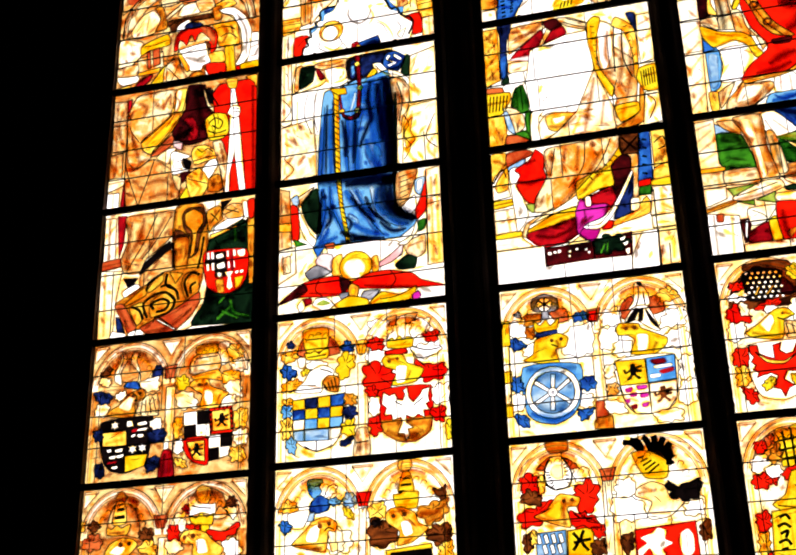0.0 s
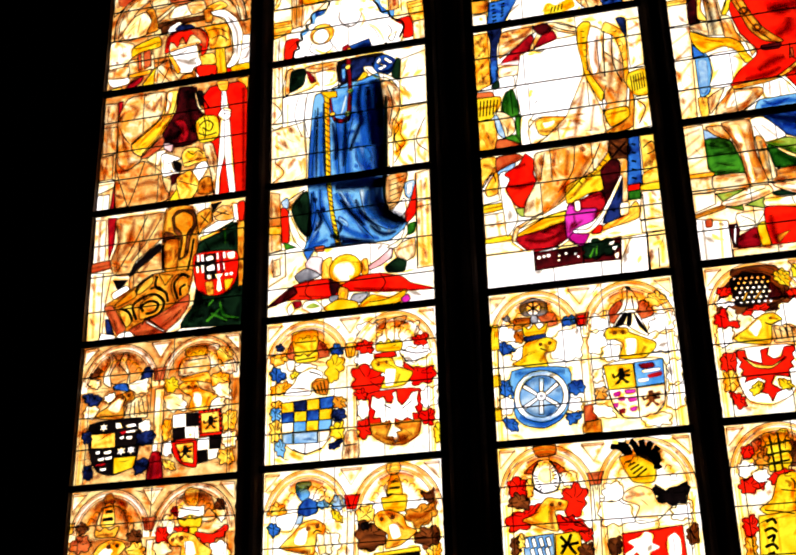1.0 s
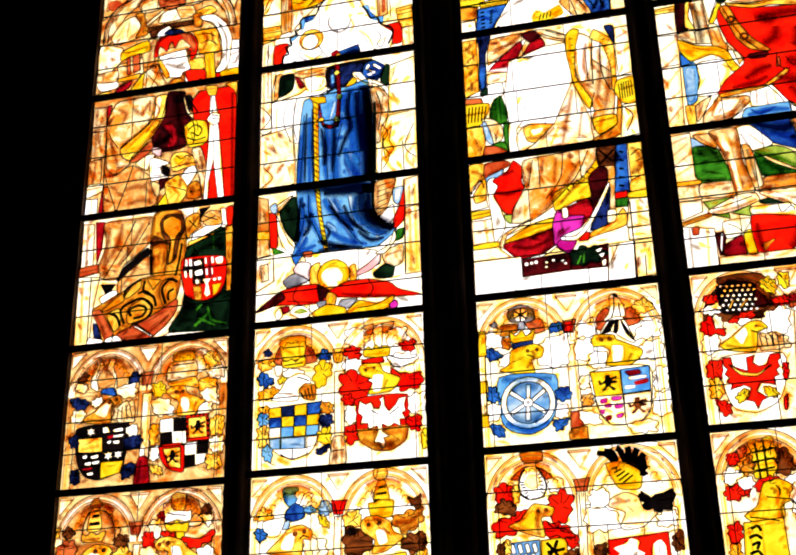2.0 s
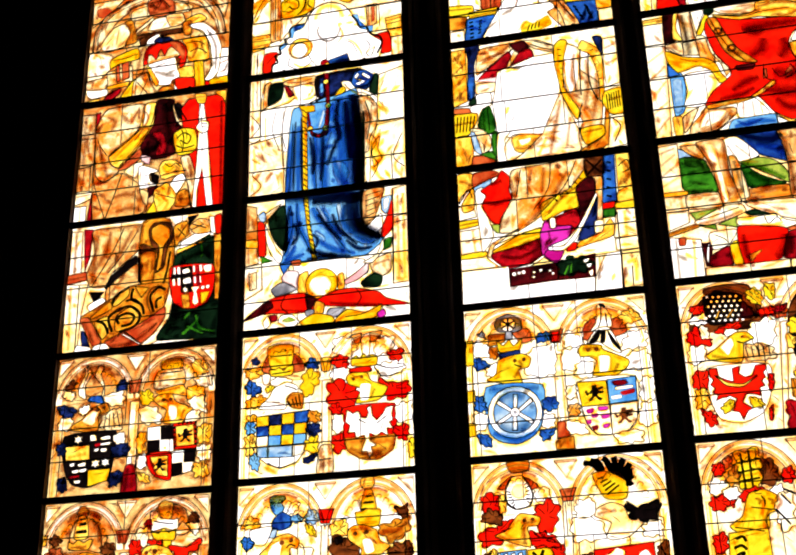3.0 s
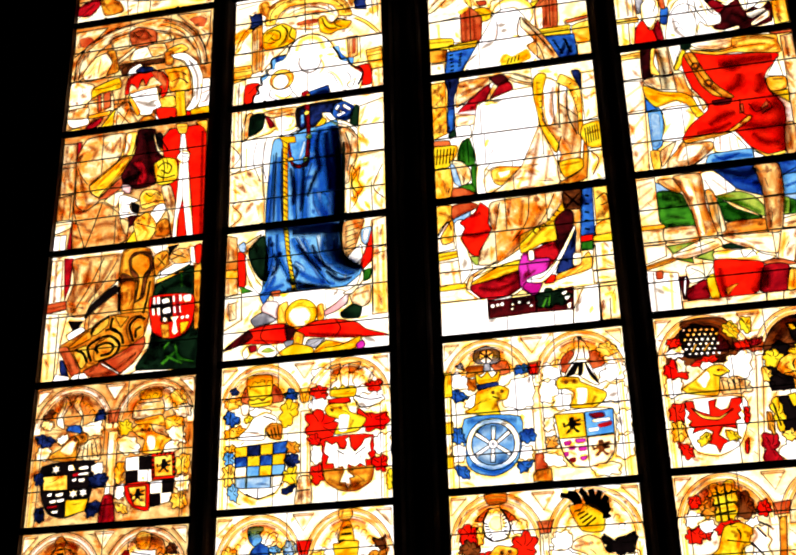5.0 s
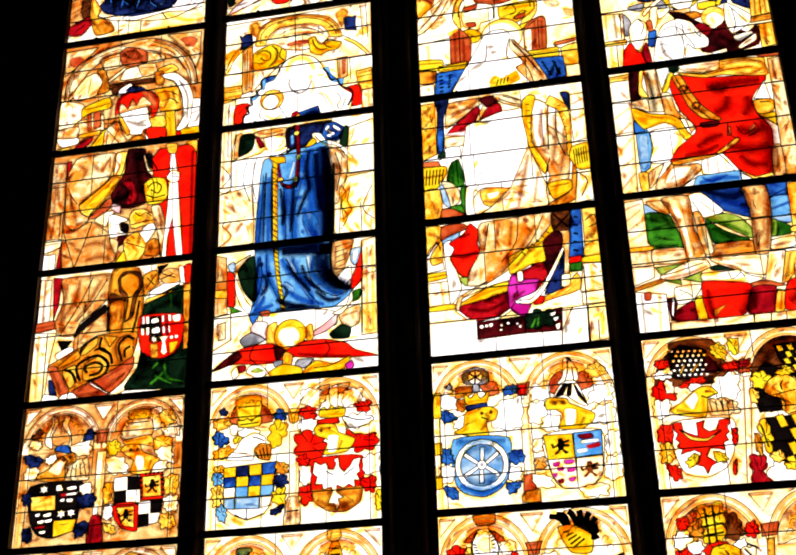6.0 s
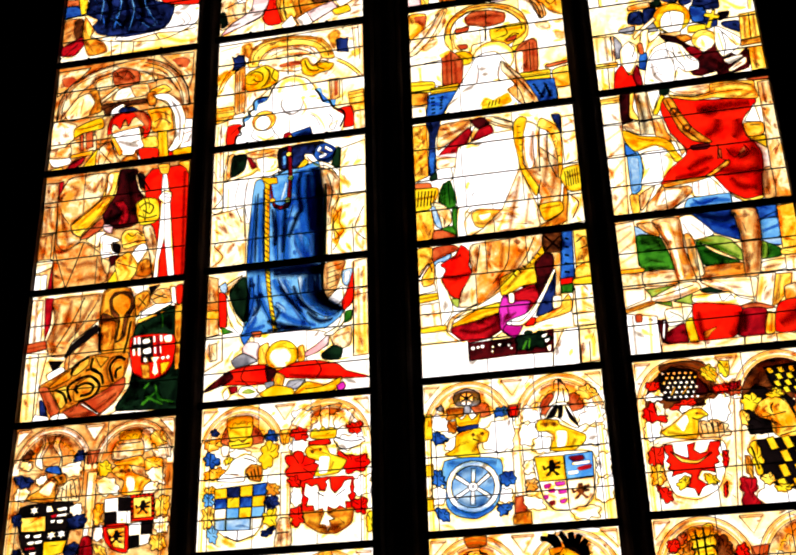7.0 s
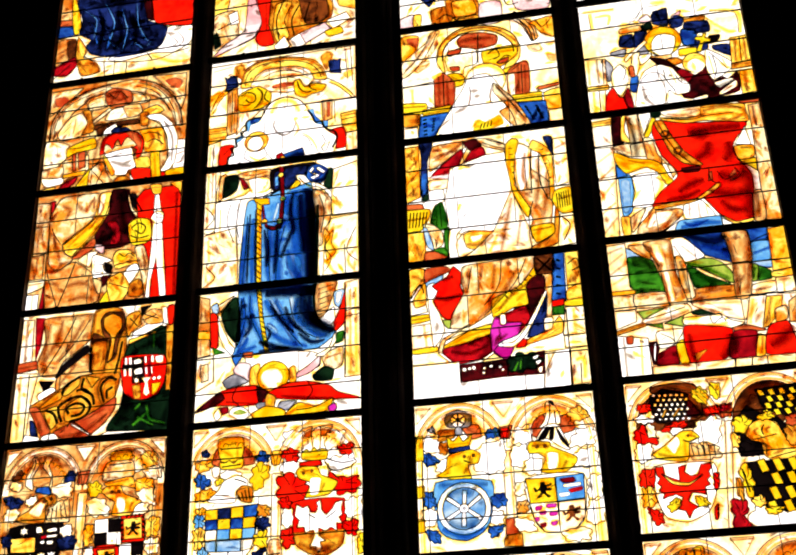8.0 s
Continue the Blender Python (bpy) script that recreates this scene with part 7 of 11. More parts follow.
S(0, "yellow", (48.5, 197.4), (54.3, 186.7), (57.2, 198.6))
S(0, "amber", (68.3, 193.1), (69, 183.3), (74.6, 180.3), (79.6, 187.3), (76.6, 194.2))
B(0, 5, "umber", (70.3, 188.8), (77.2, 188.4), taper=.4)
S(0, "black", (62.7, 109), (67.6, 107.9), (74.3, 119.6), (73.5, 125.8), (67.2, 120), lead=False)
S(0, "tan", (62.8, 110.2), (63.6, 108.8), (67.1, 121.5), (75.9, 129.1), (71.2, 129.6), (66, 122.8))
L(0, (64.6, 110.5), (69.1, 115.7), (73.2, 123.9), wide=.7)
S(0, "red", (73.3, 105.7), (98.8, 104.6), (99.6, 198.6), (78.9, 197.2), (72.8, 154.9), (68.9, 112.7), soft=False)
B(0, 5, "blood", (96.1, 110.9), (98.2, 198.2), taper=.3)
S(0, "tan", (70.4, 154.8), (76.5, 154), (82.6, 179.5), (80, 197.4), (76.3, 178.4))
B(0, 4, "umber", (75.1, 155.2), (79.5, 178.8), taper=.4)
S(0, "yellow", (64.4, 134.8), (70, 129.7), (78.7, 132.2), (81.1, 145.9), (77.5, 151.5), (68.1, 151.6))
L(0, (67, 137.9), (71.5, 134.1), (76.4, 137.8), (74.4, 143.4), (69.5, 139.7), wide=.7)
L(0, (66.8, 143.8), (72.3, 146.8), (79.2, 145.6), wide=.7)
L(0, (70.1, 130.9), (71.7, 138.6), (71.3, 150.3), wide=.6)
B(0, 4, "ochre", (67.7, 148.3), (79.4, 148.6), taper=.4)
S(0, "white", (81.2, 108.5), (83.7, 108.9), (86.6, 127.8), (93.3, 199.2), (89.2, 198.6), (85, 165.6), (82.5, 180.6), (82.3, 197.7), (79.4, 197.3), (81.2, 156.1), soft=False)
L(0, (82, 111.7), (83.8, 134.5), (85, 165.3), wide=.4)
S(0, "gold", (77.8, 102.2), (85.3, 103.1), (84.8, 110.9), (80.1, 110.2))
B(0, 3, "umber", (78.6, 105.1), (84.9, 105.3), taper=.4)
S(0, "white", (79.5, 131.2), (82.7, 125.4), (87.8, 127.7), (87.5, 135), (83.4, 136.2))
L(0, (82.9, 127.6), (87.4, 129.4), wide=.5)
L(0, (83.4, 130.7), (87.6, 132.1), wide=.5)
S(0, "gold", (91, 102.8), (98.8, 102.2), (98.6, 113.1), (96.6, 108.2))
S(0, "cream", (0.7, 204), (8, 204.6), (9.3, 237.9), (1.1, 238.3), soft=False)
B(0, 5, "umber", (3.9, 204.9), (4.7, 237), taper=.3)
S(0, "crimson", (8.9, 203.2), (14.8, 204), (14.3, 225.2), (11.6, 236.7), soft=False)
S(0, "rust", (0.5, 238.3), (13.5, 236.9), (14.8, 242.9), (0.6, 245))
B(0, 3, "umber", (0.8, 241.7), (13.8, 240.3), taper=.3)
S(0, "cream", (-0, 245.2), (14.5, 246.9), (11.7, 268.3), (10.9, 296.1), (1.2, 298.7), soft=False)
B(0, 5, "ochre", (3.3, 247.1), (5.3, 295.3), taper=.3)
L(0, (8.9, 247), (9.6, 295.7), wide=.6)
S(0, "sienna", (14.8, 204.9), (35.6, 204.4), (48.2, 205.3), (46.2, 224.7), (30, 240.3), (25.9, 250), (15.9, 248.8), (13, 238.3), (17.1, 222.6))
B(0, 6, "umber", (19, 209.1), (17.6, 228.3), (17, 247.2), taper=.4)
B(0, 6, "umber", (27, 207.1), (24.7, 223.2), (17.4, 238.5), taper=.4)
B(0, 6, "umber", (41, 208.8), (34.8, 224.5), (26.2, 239.6), taper=.4)
L(0, (35.7, 205.9), (28.6, 225.2), (17.1, 248.7), wide=.6)
L(0, (44.8, 209.3), (37.3, 224.8), (27.4, 239.7), wide=.5)
S(0, "black", (30.1, 241.8), (44.6, 228.6), (45.8, 234.9), (36.5, 244), (26, 251.4))
S(0, "sienna", (27.3, 251.3), (45.6, 234.9), (48.1, 250.8), (28.2, 261.4))
B(0, 6, "umber", (38.8, 242.5), (29, 257.2), taper=.4)
S(0, "black", (15.7, 252.8), (25.3, 253.9), (19.9, 262.2))
S(0, "white", (15.4, 262.8), (24.2, 258.1), (27, 261.2), (17.7, 267.3))
S(0, "amber", (48, 202.5), (65.5, 203), (69.8, 226.1), (69.1, 252.1), (49.3, 251.2), (46.6, 232.1))
B(0, 4, "umber", (48.2, 205.3), (47.7, 230.5), (49.2, 249.5), taper=.3)
B(0, 4, "umber", (68.1, 213.8), (69.9, 250.5), taper=.3)
S(0, "brown", (52.1, 210.6), (55.6, 204.7), (65.7, 205.7), (68.6, 216.8), (64.9, 227), (63.4, 239.9), (57.3, 243.5), (58.9, 229.2), (54.1, 221.2))
S(0, "bronze", (54.7, 216.6), (54.1, 209), (59.5, 206), (65.5, 210.5), (66, 218), (62.7, 223.5), (61.4, 239.7), (58.7, 242.3), (59.8, 227.8), (58.8, 222.4))
S(0, "brown", (48.1, 220.2), (53.2, 222.3), (57.3, 227.2), (56.8, 229.4), (47.5, 227.5))
S(0, "amber", (48.1, 227.9), (57.3, 227.5), (57.4, 242.1), (56.6, 250.6), (49.2, 249.8))
L(0, (47.1, 230.4), (48, 249.4), wide=1.1)
L(0, (67.2, 228.5), (65.8, 242.8), (64, 252.7), wide=1.1)
S(0, "amber", (11.3, 271.1), (31.7, 259.2), (42.1, 251.8), (66.7, 251.8), (65.4, 268.7), (54, 280), (34.5, 290.3), (26.5, 292.2), (17.1, 273.2))
S(0, "bronze", (18.2, 271.9), (29.5, 261.8), (31.4, 267.4), (19, 273.4))
S(0, "bronze", (31.7, 264.6), (36.3, 256.6), (41.7, 252.9), (41.7, 258.9), (34.7, 265.2))
S(0, "bronze", (45.8, 252.3), (54.7, 254.4), (50.1, 261.3))
S(0, "bronze", (21, 276.1), (29.2, 272.8), (30.3, 284.1), (26.5, 289.2))
S(0, "bronze", (35.2, 284.6), (34.8, 273.4), (43.4, 267.6), (49.5, 274.3), (47, 282))
S(0, "amber", (39.4, 278.1), (40.2, 272.6), (44.9, 271), (46.5, 276.1), (43.2, 279.9), lead=False)
S(0, "amber", (58.5, 276), (54, 264.3), (55.8, 256), (62.9, 254.2), (65.7, 268.4))
S(0, "bronze", (57.7, 264.7), (59.6, 257.8), (64.5, 258.4), (65.1, 266.9), (60.5, 270.6), lead=False)
L(0, (33, 284.7), (30, 274.6), (35, 269.5), (43.3, 267), (50.2, 273.7), (47.2, 282), (37.6, 285.1), wide=1.3)
L(0, (37.1, 279.3), (35.5, 274.9), (41.3, 272), (46.4, 274.7), (44.4, 280), (38.5, 281.1), wide=1.3)
L(0, (44.6, 253.6), (44.1, 261.8), (50.6, 266.7), (52.6, 274.2), wide=1.3)
L(0, (58.9, 273.3), (56, 261.7), (60.6, 255.4), (65.8, 257.4), wide=1.3)
L(0, (22.2, 275.1), (27.6, 278.5), (30.4, 285.8), wide=1.3)
L(0, (31.5, 264.6), (33.4, 258.4), (42.1, 252.3), wide=1.3)
L(0, (60.5, 270.6), (60.1, 265), (63.5, 262.5), wide=1.2)
L(0, (40.5, 262.8), (45.3, 261.9), (49.2, 265.2), wide=1.2)
S(0, "rust", (11.1, 272.5), (16.5, 272.1), (22.9, 283.3), (26.3, 290.9), (21, 294.4), (14.1, 279.9))
B(0, 5, "umber", (13.5, 273.9), (21.3, 291.4), taper=.4)
S(0, "rust", (28.5, 291.1), (40.3, 285.1), (53.9, 278.3), (65.5, 269.8), (65.9, 278.5), (59.5, 288.8), (49.5, 297.4), (41.1, 297.9), (32.5, 295.6))
B(0, 4, "umber", (33.7, 294.8), (47.9, 292.8), (61.4, 281.9), taper=.4)
L(0, (36.8, 288.9), (40, 285.1), (50.4, 294.5), wide=.7)
S(0, "white", (39, 287.1), (39.9, 286.5), (51.4, 294.8), (50.5, 295.6), soft=False)
S(0, "navy", (12.5, 282.2), (14.6, 282.4), (19.1, 294), (14.1, 292.4))
S(0, "white", (8.6, 297.3), (10.7, 291.7), (19.9, 294.3), (19.7, 299.8), soft=False)
S(0, "white", (20.9, 297.2), (22.1, 293.6), (28.9, 292.5), (33, 298.4))
S(0, "moss", (70.5, 232.1), (94.8, 220.5), (100.4, 298.6), (61.8, 294.6), (68.5, 278.8), (70.1, 266.4))
B(0, 9, "smoke", (74, 238), (87, 232.3), (94.5, 237.6), taper=.4)
B(0, 12, "smoke", (66.8, 290.7), (73, 277.6), (71.2, 269), taper=.4)
L(0, (74.8, 232.3), (77.6, 238.5), wide=.5)
S(0, "green", (77.4, 290.4), (85.2, 283.1), (85.9, 284.2), (78.7, 292.2), lead=False)
S(0, "green", (84.9, 278.9), (86.1, 278.3), (89, 287.6), (97.4, 291.2), (96.3, 292.2), (87.3, 289), lead=False)
S(0, "green", (80.6, 285.3), (90.4, 291.8), (89.9, 292.9), (80.1, 286.9), lead=False)
S(0, "green", (77.9, 279.5), (81.2, 275.7), (81.9, 276.9), (78.9, 281), lead=False)
S(0, "green", (86.5, 225), (87.3, 225.1), (88.3, 234), (87.1, 235.3), lead=False)
S(0, "white", (54.5, 297.9), (62.5, 294.4), (96.8, 296.6), (97.3, 298), (55.5, 299.1), soft=False)
S(0, "amber", (94.6, 217.5), (99.7, 216.4), (100, 268.1), (96.7, 268.5), soft=False)
L(0, (96.1, 248.6), (99.9, 248.3), wide=.6)
S(0, "white", (73.2, 226.6), (74.1, 222), (86, 215.3), (92.5, 218.4), (74.8, 227.6))
S(0, "gold", (71.5, 227.8), (93.9, 221.5), (70.9, 231.5))
S(0, "amber", (68.4, 209.4), (76.8, 206), (78.7, 216.6), (72.9, 221.8), (70.5, 225.9))
L(0, (71, 211.2), (76.3, 217.8), wide=.6)
L(0, (77, 209), (71.5, 218.7), wide=.6)
S(0, "black", (77.3, 203.3), (84.2, 202.4), (78.5, 209.5))
S(0, "tan", (78.4, 211), (84.4, 205.5), (91.9, 207.9), (92.2, 216.9), (82.7, 217.1))
L(0, (80.7, 209.5), (89.6, 213.6), wide=.6)
L(0, (79.8, 213.8), (88.2, 210.4), wide=.6)
S(0, "white", (90.9, 204.8), (94.2, 205.3), (96.2, 219.2), (92.9, 217.3), soft=False)
S(0, "red", (94.6, 205.6), (99.1, 204.4), (99.1, 218), (96, 219.1))
S(0, "red", (68.1, 240.5), (94.8, 242), (96, 260.6), (91.8, 270.2), (84.9, 273.6), (77.4, 272.8), (71.1, 267.9), (68.7, 258.9))
S(0, "black", (74.2, 241.5), (81.5, 241.8), (83.3, 260.8), (75.4, 260.5), soft=False, lead=False)
S(0, "black", (68.4, 246), (74.5, 246), (74.8, 251.1), (68.8, 251.1), soft=False, lead=False)
S(0, "white", (69.1, 241.2), (71, 241.3), (71.4, 246.6), (69.4, 246.6), soft=False, lead=False)
S(0, "white", (72.2, 241.3), (73.9, 241.3), (74.3, 246.7), (72.6, 246.6), soft=False, lead=False)
S(0, "white", (69.3, 249.8), (71.1, 249.9), (71.5, 254.9), (70, 255.1), soft=False, lead=False)
S(0, "white", (72.6, 249.6), (74.5, 249.6), (74.9, 255.3), (73.2, 255.4), soft=False, lead=False)
S(0, "white", (82.2, 241.6), (83.4, 241.6), (83.7, 246.4), (82.5, 246.4), soft=False, lead=False)
S(0, "white", (86.1, 241.5), (87.7, 241.4), (88.3, 246.3), (86.6, 246.4), soft=False, lead=False)
S(0, "white", (83, 250), (84.2, 250), (84.7, 254.8), (83.5, 254.9), soft=False, lead=False)
S(0, "white", (85.6, 249.7), (87.3, 249.7), (88, 254.9), (86.4, 255), soft=False, lead=False)
S(0, "white", (89, 242.7), (93.6, 242.1), (93.8, 246.9), (90.2, 247.2), lead=False)
S(0, "white", (75.6, 244), (79.1, 243), (80.5, 246), (76.3, 246.7), lead=False)
S(0, "white", (76.3, 251.2), (80.5, 250), (81.3, 253.9), (77, 254.4), lead=False)
S(0, "amber", (75.6, 262.5), (80.6, 262.4), (81.6, 272.7), (77.4, 272.5), soft=False, lead=False)
S(0, "yellow", (87.8, 262.5), (93.5, 262), (91.4, 268.5), (88.6, 271), soft=False, lead=False)
S(0, "crimson", (83.9, 242.1), (85.8, 242), (87.4, 256.8), (85.4, 256.8), soft=False, lead=False)
O(0, "white", 89.1, 258.7, 1.1, lead=False)
O(0, "white", 92.1, 258.5, 1.1, lead=False)
S(0, "white", (81.5, 257.5), (87, 257.6), (85, 260.8), (86.7, 269.4), (84.7, 271.2), (82.9, 268.9), (83.7, 262), soft=False, lead=False)
S(0, "white", (77.8, 256), (78.6, 257.8), (80.3, 257.7), (79.4, 259.3), (80.5, 261.1), (78.8, 260.6), (78.2, 262.2), (77.6, 260.5), (76.2, 260.6), (77, 259), (76, 257.4), (77.4, 257.3), soft=False)
# light 3, drawn in full: white veiled shape under golden scrolls, gold mantle, magenta lining
S(2, "gold", (0.7, 4), (12, 4.4), (10.2, 20.4), (1.1, 26.2))
S(2, "rust", (4.2, 5.6), (12.6, 6.3), (10.4, 15), (5.4, 10.4), lead=False)
B(2, 4, "umber", (1.5, 9.6), (9.2, 12.9), (10.1, 24), taper=.4)
S(2, "cream", (1.1, 27.6), (16.2, 12.5), (20.4, 3.3), (26.2, 2.7), (17.7, 25.4), (9.8, 34.6), (1, 41.8))
B(2, 4, "umber", (2.8, 35.1), (12.7, 22.7), (23.6, 4), taper=.3)
L(2, (1, 38.3), (11.4, 24.2), (21.7, 3.6), wide=.5)
L(2, (4.5, 40.7), (15.1, 26.7), (24.8, 4.2), wide=.5)
S(2, "tan", (8.5, 34.4), (15.1, 28.5), (19.5, 29.4), (16.1, 35), (10.3, 38.3), lead=False)
S(2, "tan", (17.9, 20.1), (24, 8.6), (25.1, 14.3), (19.6, 24.9), lead=False)
S(2, "tan", (81.5, 27.2), (89, 26.9), (91, 32.6), (84.8, 33.2), lead=False)
S(2, "tan", (93.2, 36.6), (100.3, 38.8), (98.8, 43.8), (95.2, 43.1), lead=False)
S(2, "tan", (78.2, 2.2), (85.6, 3.8), (89.4, 19.9), (85.5, 22.7), (81.5, 9.3))
L(2, (73.3, 0.3), (80.2, 9), (84.9, 23.4), wide=.5)
L(2, (80.8, 0.9), (86.3, 12), (87.4, 23), wide=.5)
S(2, "gold", (84.2, 6.2), (99.3, 2.9), (100.4, 22.1), (90.9, 16.6), (87.7, 9.6))
B(2, 4, "umber", (88, 5.2), (93.5, 15.3), taper=.4)
B(2, 4, "umber", (95.5, 4.9), (96, 14), taper=.4)
L(2, (88.1, 3.4), (92.5, 11.5), (97.9, 5.4), wide=.5)
S(2, "gold", (23.2, 30.1), (25, 17.9), (32.4, 7.6), (42.8, 2.3), (54.2, 2.8), (65.3, 6.9), (73.6, 14.9), (77.4, 26.4), (76.2, 36.8), (70.8, 44.5), (65.5, 46.1), (68.4, 38.8), (73.9, 31), (72, 21.8), (63.8, 12), (54, 7.3), (42.6, 7.2), (32.1, 13.9), (27.7, 23.8), (28.5, 41.7), (25.5, 37.6))
B(2, 3, "umber", (24.6, 26.8), (28.3, 13.1), (42.7, 4.7), (60.3, 6.8), (74.5, 20.5), (75.7, 31.4), taper=.3)
L(2, (23.6, 30.2), (25.3, 17.9), (32.6, 7.6), (43, 2.4), (54.2, 2.8), (65.3, 6.9), (73.6, 14.9), (77.4, 26.4), wide=.6)
L(2, (27, 30.8), (29.4, 17.8), (38.7, 8.8), (54, 7.3), (65, 12.8), (71.9, 22.6), (73.2, 30.9), wide=.6)
S(2, "rust", (37.2, 13.4), (42.5, 8.3), (53.9, 9.1), (63.1, 13.7), (62.2, 21.6), (53.1, 23.8), (43.1, 22.9), (38.2, 19))
B(2, 5, "umber", (39.7, 13.6), (51.1, 14), (61, 16), taper=.4)
B(2, 4, "umber", (39.5, 18.9), (53.2, 22.5), taper=.4)
L(2, (51.1, 9.5), (49.9, 37), wide=.6)
S(2, "pale", (30.4, 24.3), (39.4, 20.7), (49.3, 24.4), (48.7, 36.8), (41.1, 38.8), (39.8, 44.8), (31, 40.4), (28.9, 31.2))
S(2, "rust", (30.7, 22.6), (39.4, 21.6), (38.6, 25), (31.6, 27.2))
S(2, "rust", (31.4, 37), (37.4, 37.3), (37.9, 40.9), (33.5, 41.3))
S(2, "yellow", (52.9, 26.9), (61.8, 25.1), (74.2, 24.9), (75.2, 33.1), (63.2, 43.1), (53.6, 37.7))
S(2, "rust", (62.3, 37.6), (69.3, 34.6), (68.4, 38.8), (63.4, 39.9))
B(2, 4, "ochre", (55.3, 29.2), (64, 29.1), (74, 29.3), taper=.4)
L(2, (56.6, 29.4), (61.7, 26.9), (63.8, 32.6), (60, 35.4), wide=.6)
L(2, (61.6, 39.2), (67.5, 33.3), (71.1, 34.9), wide=.6)
S(2, "yellow", (29.6, 43.7), (35.9, 43.1), (40.7, 47.5), (39.4, 54.3), (34.1, 55.4), (30.6, 50.9))
S(2, "yellow", (64.3, 45.9), (71.9, 43.3), (71, 46.7), (66.6, 48.9))
B(2, 4, "umber", (32, 45.9), (38, 51.4), taper=.4)
S(2, "rust", (21, 45.6), (27.2, 41.5), (34.3, 51.6), (32.4, 71.9), (21.1, 70.7), (20.6, 57.7))
B(2, 4, "umber", (24, 44.4), (23.8, 70.4), taper=.3)
B(2, 4, "umber", (29.5, 47.2), (29.2, 70.5), taper=.3)
L(2, (27.1, 43.2), (26.7, 70.9), wide=.6)
S(2, "gold", (19.6, 43.6), (26, 40.4), (25.9, 43), (21, 46.5), lead=False)
S(2, "rust", (71.9, 43), (79.5, 40), (81.8, 44.9), (80.7, 68.8), (71.5, 69.1), (67.4, 67.2), (67.8, 49.2))
B(2, 4, "umber", (74.9, 43.6), (74.3, 67.6), taper=.3)
B(2, 4, "umber", (79.2, 44.4), (78.3, 68.4), taper=.3)
S(2, "cream", (68.3, 51), (72.1, 50), (71.6, 68), (68.2, 67.9), lead=False)
L(2, (77, 43.1), (76.4, 68), wide=.5)
S(2, "pale", (0.5, 50.5), (20.9, 48.2), (20.5, 71.5), (0.3, 65.3), soft=False)
B(2, 5, "straw", (6.7, 52.6), (6.9, 67.3), taper=.3)
S(2, "yellow", (0.1, 64.7), (15.1, 66.4), (15.5, 72.3), (11, 75.8), (0.4, 73))
B(2, 3, "umber", (0.6, 67.9), (15, 69.1), taper=.3)
S(2, "amber", (0.4, 73.9), (11, 75.8), (10.7, 85), (0.3, 84.9))
L(2, (0.3, 74.7), (11, 75.3), wide=.6)
S(2, "cream", (0.3, 86.6), (9.4, 86.5), (9.4, 96.6), (0.2, 98.3), soft=False)
S(2, "yellow", (13, 72.2), (31, 70.8), (29.5, 76.5), (12.8, 77.3), soft=False)
B(2, 3, "umber", (13.5, 76.2), (29.6, 74.8), taper=.3)
S(2, "yellow", (68.8, 69.2), (88.4, 68.9), (88.1, 76.9), (72.3, 75.7), soft=False)
B(2, 3, "umber", (69.5, 71.8), (87.6, 71.8), taper=.3)
S(2, "cream", (85, 66.2), (99.7, 62.9), (100.6, 67.4), (90.7, 70.6))
S(2, "rust", (86.3, 64.7), (100, 63), (99.8, 65.2), (87.3, 67.5))
S(2, "gold", (89.5, 70.4), (101.3, 67.8), (100.7, 84.3), (90.9, 84.5))
B(2, 4, "umber", (90.4, 75.7), (100.7, 74.2), taper=.4)
L(2, (89.9, 73.9), (101, 71.7), wide=.6)
S(2, "cream", (91.4, 85.9), (100.6, 85.6), (100.3, 95.8), (91.3, 95.9), soft=False)
S(2, "blue", (11, 77.6), (29.5, 76.9), (24.3, 90.8), (20.3, 98.4), (9.4, 96.6), soft=False)
S(2, "blue", (71.1, 75.9), (90.2, 77.3), (91.3, 95), (78.8, 95.7), soft=False)
for k in range(5):
    L(2, (12.7 + k * 0.050, 81.2 + k * 3.166), (15.2 + k * 0.046, 80.8 + k * 3.165), wide=1.0)
for k in range(5):
    L(2, (18.9 + k * -0.243, 81.4 + k * 2.484), (20.8 + k * -0.245, 80.1 + k * 2.487), wide=1.0)
for k in range(5):
    L(2, (76.8 + k * 1.021, 79.9 + k * 2.693), (78.5 + k * 1.016, 81.9 + k * 2.686), wide=1.0)
for k in range(5):
    L(2, (83.4 + k * 0.581, 80.3 + k * 2.405), (85.6 + k * 0.577, 83.2 + k * 2.396), wide=1.0)
O(2, "pale", 53.8, 52.6, 13.0)
S(2, "white", (20.1, 98.4), (29.5, 76.9), (39.2, 57.7), (42.4, 50.5), (48.2, 47.2), (55.6, 47.7), (60.1, 54.7), (66.6, 69.6), (73.1, 82.6), (79.6, 95.8), (60.2, 97), (40.8, 97))
B(2, 5, "straw", (42.7, 44.4), (47.2, 40.9), (56, 40.3), (64.3, 46.8), (66.2, 55.8), taper=.3)
L(2, (43.4, 56.7), (43.7, 67.1), (42, 73.6), wide=.5)
L(2, (58.2, 56), (55.7, 67.6), (57.2, 74.7), wide=.5)
B(2, 3, "umber", (43.7, 62), (42, 72.8), taper=.5)
B(2, 3, "umber", (57.3, 61.1), (55.7, 72.7), taper=.5)
S(2, "tan", (58.8, 56.2), (62.3, 60.3), (71.2, 73.9), (79.7, 95.5), (69.8, 96.2), (61, 82.1), (66.1, 78), (58.3, 64.7))
